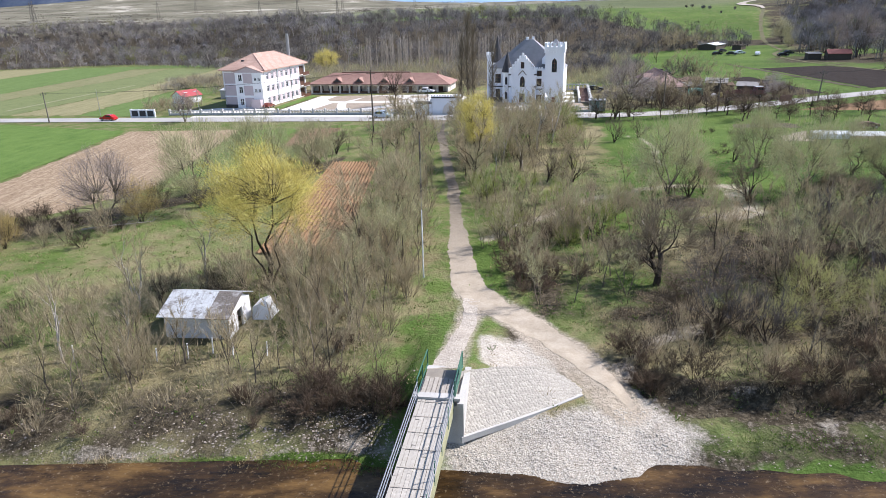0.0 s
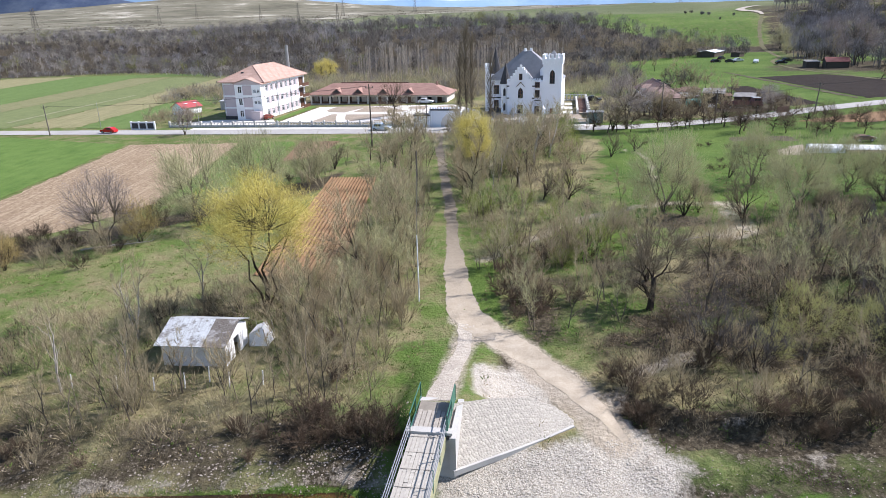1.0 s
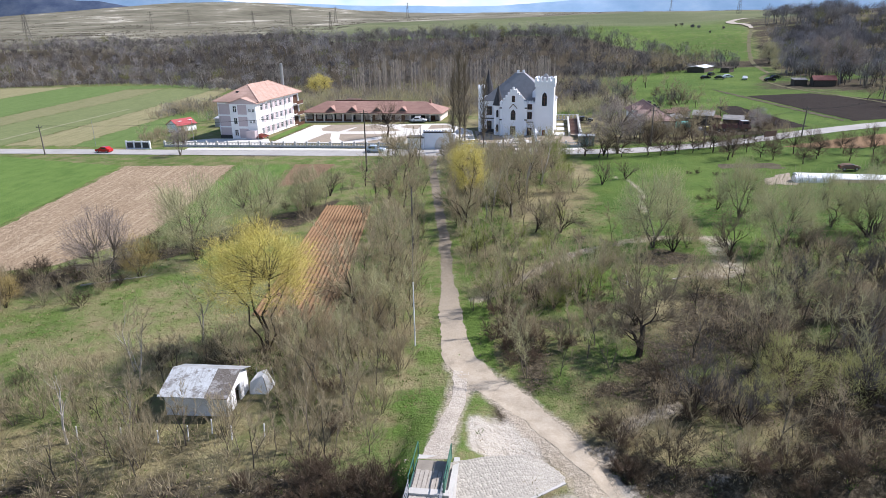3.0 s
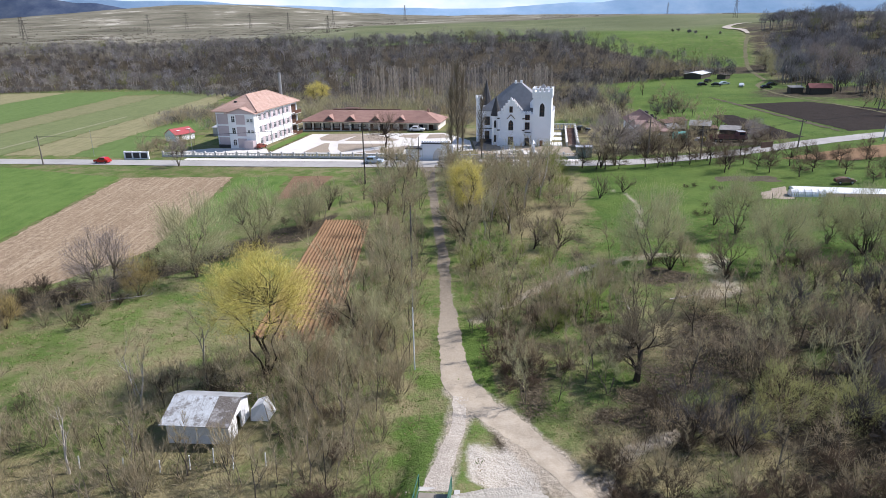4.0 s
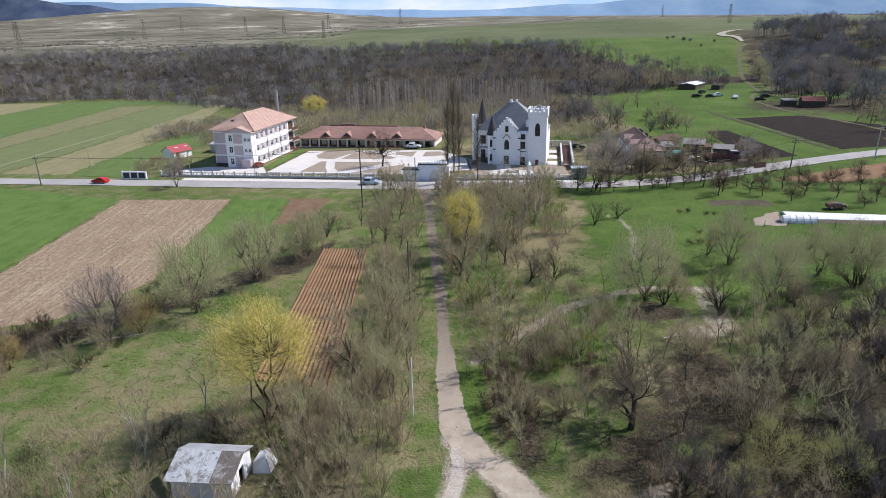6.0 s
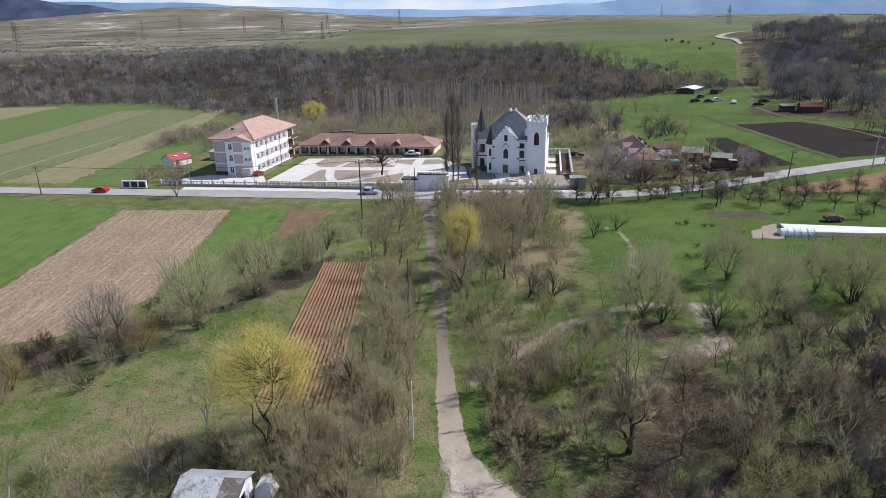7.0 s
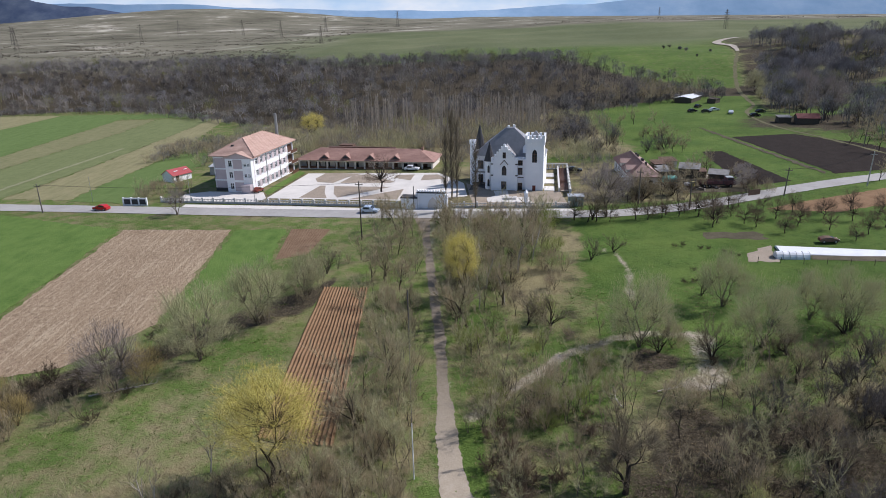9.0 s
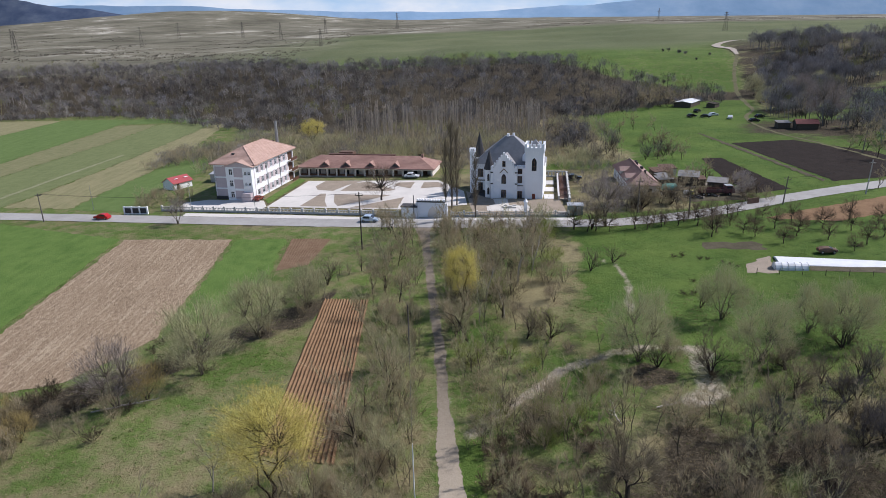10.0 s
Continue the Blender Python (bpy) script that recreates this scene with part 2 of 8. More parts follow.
def lane_material():
    """Pale near the river; browner under the trees, their shade mixed into that brown."""
    n = Nodes("lane_earth", 0.95, 0, 0.1)
    mid, fine = n.noise(0.7, 5, 0.65), n.noise(5.0, 4, 0.7)
    brown = n.ramp(mid, [(0.3, (0.12, 0.098, 0.07)), (0.5, (0.20, 0.168, 0.126)), (0.7, (0.29, 0.248, 0.195))])
    brown = n.mix(0.4, brown, n.ramp(fine, [(0.3, (0.08, 0.07, 0.05)), (0.7, (0.28, 0.245, 0.20))]))
    pale = n.ramp(mid, [(0.3, (0.28, 0.235, 0.175)), (0.5, (0.38, 0.325, 0.25)), (0.7, (0.46, 0.40, 0.32))])
    pale = n.mix(0.22, pale, n.ramp(fine, [(0.3, (0.22, 0.19, 0.15)), (0.7, (0.46, 0.42, 0.36))]))
    xyz = n.t.nodes.new("ShaderNodeSeparateXYZ")
    n.link(n.pos, xyz.inputs[0])
    k = n.t.nodes.new("ShaderNodeMapRange")
    k.inputs["From Min"].default_value, k.inputs["From Max"].default_value = 52, 76
    n.link(n.math("ADD", xyz.outputs["Y"], n.math("MULTIPLY", n.math("SUBTRACT", mid, 0.5), 30)), k.inputs["Value"])
    n.color(n.mix(k.outputs["Result"], pale, brown))
    n.bump(fine, 0.35, 0.08)
    return n.m


def stubble_material():
    """Maize stubble: broken rows of pale stalks over brown earth."""
    n = Nodes("maize_stubble", 0.95, 0, 0.1)
    mid = n.noise(0.12, 5, 0.6)
    rows = n.noise(1.0, 3, 0.65, n.scaled(1.5, 0.07, 0.0))
    clods = n.noise(1.0, 5, 0.75, n.scaled(1.9, 0.9, 0.0))
    fine = n.noise(4.5, 4, 0.75)
    col = n.ramp(mid, [(0.3, (0.225, 0.16, 0.10)), (0.7, (0.31, 0.232, 0.152))])
    col = n.mix(n.ramp(rows, [(0.50, (0.0,)), (0.66, (0.65,))]), col, (0.48, 0.39, 0.27))
    col = n.mix(n.ramp(clods, [(0.36, (0.85,)), (0.50, (0.0,))]), col, (0.115, 0.072, 0.046))
    col = n.mix(n.ramp(clods, [(0.56, (0.0,)), (0.68, (0.8,))]), col, (0.52, 0.435, 0.31))
    col = n.mix(0.25, col, n.ramp(fine, [(0.3, (0.14, 0.09, 0.06)), (0.7, (0.50, 0.41, 0.30))]))
    n.color(col)
    n.bump(clods, 0.8, 0.3)
    return n.m


GROUND = ground_material()
SOIL_RED = soil("red_ploughed_soil", (0.175, 0.105, 0.06), (0.26, 0.168, 0.098))
SOIL_BROWN = soil("brown_tilled_soil", (0.15, 0.095, 0.058), (0.22, 0.148, 0.095))
SOIL_DARK = soil("dark_ploughed_soil", (0.015, 0.011, 0.0095), (0.03, 0.023, 0.019), radians(-6), 1.4, 0.3)
STUBBLE = stubble_material()
STUBBLE_PALE = soil("pale_stubble", (0.165, 0.17, 0.08), (0.245, 0.222, 0.125), radians(4), 0.7, 0.5)
FAR_GREEN = soil("far_young_wheat", (0.085, 0.135, 0.04), (0.125, 0.18, 0.06), radians(4), 0.4, 0.3)
WHEAT = soil("young_wheat", (0.062, 0.12, 0.025), (0.12, 0.185, 0.048), radians(-6), 0.5, 0.35)
MEADOW = soil("grey_green_meadow", (0.12, 0.145, 0.06), (0.165, 0.19, 0.085), radians(4), 0.4, 0.3)
TAN_MEADOW = soil("tan_mottled_meadow", (0.125, 0.15, 0.062), (0.215, 0.20, 0.11), radians(4), 0.5, 0.3)
PALE_LINE = soil("mown_grass_line", (0.20, 0.21, 0.115), (0.26, 0.26, 0.16))
ASPHALT = plain("worn_asphalt", (0.36, 0.35, 0.335), 0.9, amount=0.22, scale=0.22, fine=1.3, spec=0.2)
DIRT = soil("pale_dirt_track", (0.34, 0.30, 0.25), (0.47, 0.425, 0.365))
LANE_BROWN = lane_material()
TRACK = soil("brown_farm_track", (0.10, 0.105, 0.05), (0.16, 0.145, 0.09))
PAVING = plain("pale_paving", (0.62, 0.595, 0.555), 0.9, amount=0.14, scale=0.3, fine=1.6, spec=0.2)
BED = soil("bare_courtyard_bed", (0.27, 0.225, 0.175), (0.36, 0.305, 0.245))
RUBBLE = soil("rubble_bank", (0.06, 0.054, 0.036), (0.125, 0.11, 0.075))


def water_material():
    n = Nodes("brown_shallow_water", 0.15, 0, 0.22)
    col = n.ramp(n.noise(0.35, 6, 0.7, n.scaled(0.5, 1.3, 1)), [(0.36, (0.010, 0.007, 0.004)), (0.52, (0.04, 0.023, 0.009)), (0.7, (0.15, 0.088, 0.03))])
    col = n.mix(n.ramp(n.noise(4.5, 5, 0.7), [(0.58, (0.0,)), (0.70, (0.7,))]), col, (0.20, 0.15, 0.09))
    n.color(col)
    n.bump(n.noise(3.0, 4, 0.6, n.scaled(0.5, 1.6, 1)), 0.35, 0.12)
    return n.m


def tile_material(name, c, d):
    n = Nodes(name, 0.75, 0, 0.3)
    mid, fine = n.noise(0.5, 5), n.noise(6.0, 3)
    col = n.mix(n.ramp(mid, [(0.35, (0.0,)), (0.7, (1.0,))]), c, d)
    col = n.mix(0.4, col, n.ramp(fine, [(0.3, shade(c, 0.7)), (0.7, shade(d, 1.15))]))
    col = n.mix(n.math("MULTIPLY", n.island, 0.35), col, shade(d, 1.2))
    n.color(col)
    n.bump(fine, 0.4, 0.05)
    return n.m


WATER = water_material()
TILE_ORANGE = tile_material("orange_roof_tiles", (0.38, 0.245, 0.195), (0.48, 0.335, 0.28))
TILE_RED = tile_material("weathered_red_roof_tiles", (0.24, 0.135, 0.11), (0.36, 0.225, 0.185))
# one tiled roof in two tones: pink as sunlit, brown as shaded
TILE_PINK_LIT = tile_material("lit_pink_roof_tiles", (0.25, 0.165, 0.145), (0.36, 0.25, 0.22))
TILE_BROWN_SHADED = tile_material("shaded_brown_roof_tiles", (0.115, 0.065, 0.06), (0.19, 0.115, 0.10))


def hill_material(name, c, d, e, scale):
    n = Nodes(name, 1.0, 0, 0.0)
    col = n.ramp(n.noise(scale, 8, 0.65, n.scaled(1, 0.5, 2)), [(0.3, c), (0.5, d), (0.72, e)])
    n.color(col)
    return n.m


# no haze volume: the blue of distance haze is put into these colours
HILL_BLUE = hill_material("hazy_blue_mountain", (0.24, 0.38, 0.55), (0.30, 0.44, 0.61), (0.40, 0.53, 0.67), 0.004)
HILL_DARK = hill_material("dark_wooded_hill_hazed", (0.06, 0.085, 0.15), (0.10, 0.13, 0.20), (0.16, 0.19, 0.25), 0.008)

# ---- mesh helpers ----


def part(name, bm, material, parent=None, label=""):
    """One mesh object out of a bmesh, under a thing or a part."""
    me = bpy.data.meshes.new(name)
    bm.to_mesh(me)
    bm.free()
    me.materials.append(material)
    ob = new(name, me)
    if parent is not None:
        ob.parent = parent
    if label:
        tagged(ob, label)
    return ob


def piece(name, me, parent, m):
    """An object of its own on a shared mesh."""
    ob = new(name, me)
    ob.parent = parent
    ob.matrix_basis = m
    return ob


def thing(name, m, label, category, group="", kind=""):
    ob = new(name)
    ob.matrix_basis = m
    return tagged(ob, label, category, group, kind)


def box(bm, x0, x1, y0, y1, z0, z1):
    v = [bm.verts.new((x, y, z)) for z in (z0, z1) for y in (y0, y1) for x in (x0, x1)]
    for f in ((0, 2, 3, 1), (4, 5, 7, 6), (0, 1, 5, 4), (2, 6, 7, 3), (0, 4, 6, 2), (1, 3, 7, 5)):
        bm.faces.new([v[k] for k in f])
    return v


def boxes(*rows):
    bm = bmesh.new()
    for r in rows:
        box(bm, *r)
    return bm


def solid(bm, low, high):
    """A closed body between two rings of equally many points."""
    a = [bm.verts.new(p) for p in low]
    b = [bm.verts.new(p) for p in high]
    bm.faces.new(a[::-1])
    bm.faces.new(b)
    for k in range(len(a)):
        bm.faces.new((a[k], a[(k + 1) % len(a)], b[(k + 1) % len(a)], b[k]))


def profile(points, y0, y1):
    """A body with an outline in x and z, from y0 to y1."""
    bm = bmesh.new()
    solid(bm, [(x, y1, z) for x, z in points], [(x, y0, z) for x, z in points])
    bmesh.ops.recalc_face_normals(bm, faces=bm.faces)
    return bm


def tube(bm, p, q, r0, r1, n=6):
    p, q = Vector(p), Vector(q)
    turn = (q - p).to_track_quat("Z", "Y")
    ring = [[bm.verts.new(c + turn @ Vector((r * math.cos(a), r * math.sin(a), 0))) for a in (2 * math.pi * k / n for k in range(n))] for c, r in ((p, r0), (q, r1))]
    for k in range(n):
        bm.faces.new((ring[0][k], ring[0][(k + 1) % n], ring[1][(k + 1) % n], ring[1][k]))
    bm.faces.new(ring[0][::-1])
    bm.faces.new(ring[1])


def wall(length, z0, z1, thick, openings):
    """A wall along x from 0, its outside at y = 0, with real openings (x0, x1, z0, z1)."""
    xs = sorted({0.0, length, *(v for o in openings for v in o[:2])})
    zs = sorted({z0, z1, *(v for o in openings for v in o[2:])})
    bm = bmesh.new()
    for xa, xb in zip(xs, xs[1:]):
        run = None
        for za, zb in [*zip(zs, zs[1:]), (None, None)]:
            free = za is not None and not any(o[0] - 1e-6 < (xa + xb) / 2 < o[1] and o[2] - 1e-6 < (za + zb) / 2 < o[3] for o in openings)
            if free:
                run = (run[0] if run else za, zb)
            elif run:
                box(bm, xa, xb, 0, thick, *run)
                run = None
    return bm


def hip_roof(w, d, z, rise, over, ridge_in, thick=0.12):
    """A hipped roof over 0..w by 0..d; the ridge runs along the longer side."""
    lo = [(-over, -over), (w + over, -over), (w + over, d + over), (-over, d + over)]
    if d > w:
        r = [(w / 2, ridge_in), (w / 2, d - ridge_in)]
        faces = ((0, 1, 4), (1, 2, 5, 4), (2, 3, 5), (3, 0, 4, 5))
    else:
        r = [(ridge_in, d / 2), (w - ridge_in, d / 2)]
        faces = ((0, 1, 5, 4), (1, 2, 5), (2, 3, 4, 5), (3, 0, 4))
    bm = bmesh.new()
    v = [bm.verts.new((x, y, z)) for x, y in lo] + [bm.verts.new((x, y, z + rise)) for x, y in r]
    u = [bm.verts.new((x, y, z - thick)) for x, y in lo]
    for f in faces:
        bm.faces.new([v[k] for k in f])
    for k in range(4):
        bm.faces.new((u[k], u[(k + 1) % 4], v[(k + 1) % 4], v[k]))
    bm.faces.new(u[::-1])
    return bm


# ---- the lie of the land ----


def ease(v, a, b):
    v = min(1.0, max(0.0, (v - a) / (b - a)))
    return v * v * (3 - 2 * v)


def shore(x):
    return 29.9 - 0.9 * ease(x, -12, 2) + 1.2 * ease(x, 7, 12) - 0.9 * ease(x, 14, 26) + 0.25 * math.sin(x * 0.7) + 0.15 * math.sin(x * 1.9 + 1)


def scarp(x):
    """The undercut edge of the river bank beside the beach."""
    return 38.4 - 3.8 * ease(x, 10, 16) - 0.7 * ease(x, 17, 26) + 0.3 * math.sin(x * 0.9)


def foot(x):
    """Where the wooded slope behind the valley begins."""
    return 400 - 95 * ease(x, -190, -20) + 45 * ease(x, 60, 150) + 10 * math.sin(x * 0.021)


def tree_line(x):
    """Where the woods end at the rim of the plateau."""
    return foot(x) + 142 - 95 * ease(x, 70, 125) - 34 * ease(x, 125, 152)


def ground(x, y):
    z = 0.02 * max(-320.0, min(x, 320.0)) + 0.35 * (1 - ease(y, 48, 80))
    if y < 60:
        # approach bank of the footbridge, and the river bed
        t = min(1.0, max(0.0, (y - 34.6) / 12.0))
        spine = -0.6 + 1.9 * t
        side = x - spine
        h = 1.92 * (1 - t) ** 1.2
        bank = h * (1 - ease(abs(side), 1.3, 3.4 if side < 0 else 5.5))
        top = 34.4 + 1.2 * ease(x, 1, 6)
        z += bank * ease(y, top - 1.0, top)
        s = y - shore(x)
        slope = -1.5 * (1 - ease(s, -2.2, 6.8))
        shelf = -1.7 + 0.85 * ease(s, -2.0, 1.8)
        k = ease(x, 9.5, 12.5)
        slope += (shelf * (1 - ease(y, scarp(x) - 0.45, scarp(x) + 0.45)) - slope) * k
        z += slope * ease(y, 4, 9)
        z += 0.12 * noise.noise((x * 0.5, y * 0.5, 0)) * (1 - ease(y, 50, 60))
    if y > 250:
        f = foot(x)
        z += 16.5 * ease(y, f, f + 130) + 0.0105 * max(0.0, y - f - 100)
        z += 2 * ease(x, 150, 330) * ease(y, f - 60, f + 80)
        z += 1.2 * noise.noise((x * 0.012, y * 0.012, 3)) * ease(y, f, f + 90) * 3
        far = ease(y, 900, 3200)
        z += far * (-0.012 * x)
        # round grassy hill in the distance
        z += 62 * math.exp(-((x + 830) / 620) ** 2 - ((y - 2750) / 700) ** 2)
    # side hill with its valley
    z += 10 * ease(x - 0.35 * (y - 200), 124, 270) * ease(y, 170, 300) * (1 - ease(y, 420, 640))
    if y < 4:
        z += 0.3 * ease(-y, -4, 10)
    return z


def zone(x, y):
    """How green, how stony and how littered or shade-dark the ground is."""
    wob = noise.noise((x * 0.09, y * 0.09, 7))
    small = noise.noise((x * 0.3, y * 0.3, 2))
    real_x, real_y = x, y
    if y > 45:
        x += 5 * noise.noise((x * 0.06, y * 0.06, 11)) + 2 * small
        y += 5 * noise.noise((x * 0.06, y * 0.06, 17)) + 2 * small
    green, stony, litter_shade = 0.62, 0.0, 0.0
    # the side of the lane with scrub, and open pasture beyond it
    scrub = ease(x, 2, 5) * (1 - ease(y, 60, 88) * ease(x, 20 + 0.12 * max(0, y - 84), 27 + 0.12 * max(0, y - 84)))
    scrub *= 1 - ease(y, 140, 148)
    pasture = ease(x, 20, 28) * ease(y, 66, 84)
    green = 0.54 + (0.52 + 0.5 * wob - 0.54) * scrub + 0.33 * pasture * (1 - scrub)
    litter_shade = scrub * (0.30 + 0.12 * (1 - ease(y, 50, 68)) - 0.5 * noise.noise((x * 0.12, y * 0.12, 21)) + 0.35 * small)
    # extra dark litter stands in for the shade of dense twigs
    litter_shade += 0.30 * scrub * ease(x, 12, 24) * (1 - ease(y, 58, 70))
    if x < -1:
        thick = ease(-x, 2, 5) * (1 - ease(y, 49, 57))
        litter_shade = max(litter_shade, 0.27 * thick * (1 - ease(y, 36.0, 38.5)) + (0.36 + 0.35 * small) * thick)
        green += (0.48 + 0.3 * wob - green) * thick
        green += (0.43 + 0.10 * ease(y, 56, 75) + 0.12 * wob - green) * (1 - thick) * (1 - ease(y, 110, 125)) * (1 - ease(-x, 60, 66))
    # belt of shrubs between the fields
    belt = 1 - ease(abs(y - (103 + (x + 20) * 0.95)), 3, 7)
    if -60 < x < -18 and y < 112:
        litter_shade = max(litter_shade, 0.75 * belt)
    litter_shade = max(litter_shade, 0.85 * (1 - ease(math.hypot(x - 27.5, y - 75.5), 2.2, 4.6)))
    x, y = real_x, real_y
    if y < 60:
        s = y - shore(x)
        stony = 0.40 * (1 - ease(s, 1.5, 5 + 2 * wob)) * (1 - 0.3 * ease(x, 12, 17))
        stony = max(stony, 1.0 * ease(x, -1.5, 1.2) * (1 - ease(x, 9, 13)) * (1 - ease(s, 3.0, 6.5)))
        stony = max(stony, 0.85 * ease(x, 1.2, 2.6) * (1 - ease(x, 6, 8.5)) * (1 - ease(y, 40, 44.5)) * ease(y, 36, 37.5))
        if s < 1.4 and (x < -2 or x > 15.5):
            lush = ease(x, -17, -12) * (1 - ease(x, 4, 6)) + 0.6 * ease(x, 15, 18)
            green, litter_shade, stony = 0.5 + 0.3 * lush + 0.25 * wob, 0.36 - 0.3 * lush + 0.15 * small, 0.34 - 0.3 * lush + 0.14 * small
    if 1 < x < 5.2 and 46 < y < 64:
        k = ease(x, 2.4, 3.2) * (1 - ease(x, 4.6, 5.6))
        green, litter_shade = max(green, 0.95 * k), litter_shade * (1 - k)
    if -3.5 < x < 0.6 and y < 47:
        green, litter_shade = 0.62, 0.1
    if x > 10.5 and y < 44 and y - shore(x) > 1.2:
        litter_shade = max(litter_shade, (0.42 + 0.4 * wob) * ease(x, 10.5, 13))
    if x > 10 and y < 46:
        e = y - scarp(x)
        if -1.7 < e < 1.0:
            k = ease(x, 10, 12)
            # full litter: dark bank matter, with the brambles' shade painted in too
            green, litter_shade, stony = green + (0.3 - green) * k, litter_shade + (1.0 - litter_shade) * k, stony + (0.15 + 0.3 * small - stony) * k
        elif e <= -1.7 and y - shore(x) > -0.5:
            k = ease(x + 1.5 * small, 11.0, 15.5)
            stony = max(stony, 1 - k)
            green, litter_shade, stony = 0.52 + 0.2 * wob, litter_shade + (0.60 + 0.35 * small - litter_shade) * k, stony + (0.28 + 0.14 * small - stony) * k
    yard = ease(y, 149, 152) * (1 - ease(y, 196, 205)) * ease(x, -47, -44) * (1 - ease(x, 60, 68))
    green, litter_shade = green + (0.36 + 0.3 * wob - green) * yard, litter_shade + (0.45 + 0.3 * small - litter_shade) * yard
    back = ease(y, 200, 216) * ease(x, -74, -66) * (1 - ease(x, 60, 76))
    green, litter_shade = green + (0.3 + 0.2 * wob - green) * back, litter_shade + (0.4 + 0.3 * wob - litter_shade) * back
    f = foot(x)
    if y > f - 12:
        k = ease(y, f - 12, f)
        edge = tree_line(x)
        litter_shade += (0.95 * (1 - ease(y, edge, edge + 18)) - litter_shade) * k
        green += (0.55 + 0.12 * ease(x, -200, 60) * (1 - ease(y, 1100, 1350)) - 0.25 * ease(y, 900, 1500) - green) * k
        litter_shade = max(litter_shade, 0.30 * ease(y, 1000, 1500) + 0.25 * wob * ease(y, 1000, 1500))
    hill = x - 0.35 * (y - 200)
    if hill > 105 and 185 < y < 640:
        k = ease(hill, 105, 122) * (1 - ease(y, 520, 640))
        open_slope = 1 - ease(y - (287 + (x - 150) * 0.75), -12, 6)
        # litter here also paints the shade of trees and the averted slope
        green, litter_shade = green + (0.55 + 0.2 * open_slope + 0.2 * wob - green) * k, litter_shade + (0.7 - 0.3 * open_slope + 0.5 * wob - litter_shade) * k
    farm = 0.75 * (1 - ease(math.hypot((x - 148) * 0.8, y - 252), 12, 34))
    litter_shade = max(litter_shade, farm + 0.3 * wob * (farm > 0))
    return green, stony, litter_shade


def from_line(x, y, line):
    """Distance from a line of points."""
    best = 1e9
    for (x0, y0), (x1, y1) in zip(line, line[1:]):
        dx, dy = x1 - x0, y1 - y0
        t = min(1.0, max(0.0, ((x - x0) * dx + (y - y0) * dy) / (dx * dx + dy * dy)))
        best = min(best, math.hypot(x - x0 - t * dx, y - y0 - t * dy))
    return best


def bare_earth(x, y):
    """How bare and sandy the ground is."""
    if not (-40 < x < 60 and 30 < y < 150):
        return 0.0
    best = 0.0
    for line, w, k in TRODDEN:
        best = max(best, k * (1 - ease(from_line(x, y, line), w * 0.45, w * 1.5)))
    return best


TRODDEN = (
    ([(4.2, 65), (6, 66.6), (9, 70.4), (13.8, 74.5), (17.1, 78.5), (24, 82)], 1.1, 0.6),
    ([(36.5, 82), (34.8, 77), (34.2, 71), (31, 69.5)], 2.0, 0.57),
    ([(25, 82.5), (29, 83.5), (34, 82.5), (37, 80)], 1.3, 0.57),
    ([(33, 121), (34.5, 112), (33.5, 104), (31, 96)], 0.8, 0.6),
    ([(1.4, 148), (0.8, 139), (0.2, 112), (0.9, 93), (1.3, 71), (1.4, 55)], 1.15, 0.45),
    ([(2.1, 50.5), (4.6, 46.8), (8.6, 38.6), (10.2, 34)], 1.9, 0.78),
    ([(0.0, 36), (0.9, 42), (2, 49.6)], 1.2, 0.6),
    ([(11, 37.5), (14, 41), (18, 43)], 0.9, 0.55),
)


def steps(spans):
    out = [spans[0][0]]
    for a, b, n in spans:
        out += [a + (b - a) * (k + 1) / n for k in range(n)]
    return out


def build_ground():
    xs = steps([(-4600, -1200, 17), (-1200, -400, 20), (-400, -80, 40), (-80, -30, 34), (-30, 30, 80), (30, 80, 34), (80, 400, 44), (400, 1200, 20), (1200, 4600, 17)])
    ys = steps([(-1200, -100, 8), (-100, 4, 12), (4, 27, 18), (27, 48, 52), (48, 90, 42), (90, 250, 50), (250, 560, 62), (560, 1200, 30), (1200, 4850, 40)])
    me = bpy.data.meshes.new("ground")
    nx = len(xs)
    verts = [(x, y, ground(x, y)) for y in ys for x in xs]
    faces = [(j * nx + i, j * nx + i + 1, (j + 1) * nx + i + 1, (j + 1) * nx + i) for j in range(len(ys) - 1) for i in range(nx - 1)]
    me.from_pydata(verts, [], faces)
    layer = me.color_attributes.new("zone", "FLOAT_COLOR", "POINT")
    values = np.ones((len(verts), 4), np.float32)
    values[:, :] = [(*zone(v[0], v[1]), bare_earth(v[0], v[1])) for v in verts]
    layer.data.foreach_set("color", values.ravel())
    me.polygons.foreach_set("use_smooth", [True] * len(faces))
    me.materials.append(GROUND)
    tagged(new("ground", me), "spring meadow ground with dry grass and green patches", "ground", kind="structure")


build_ground()


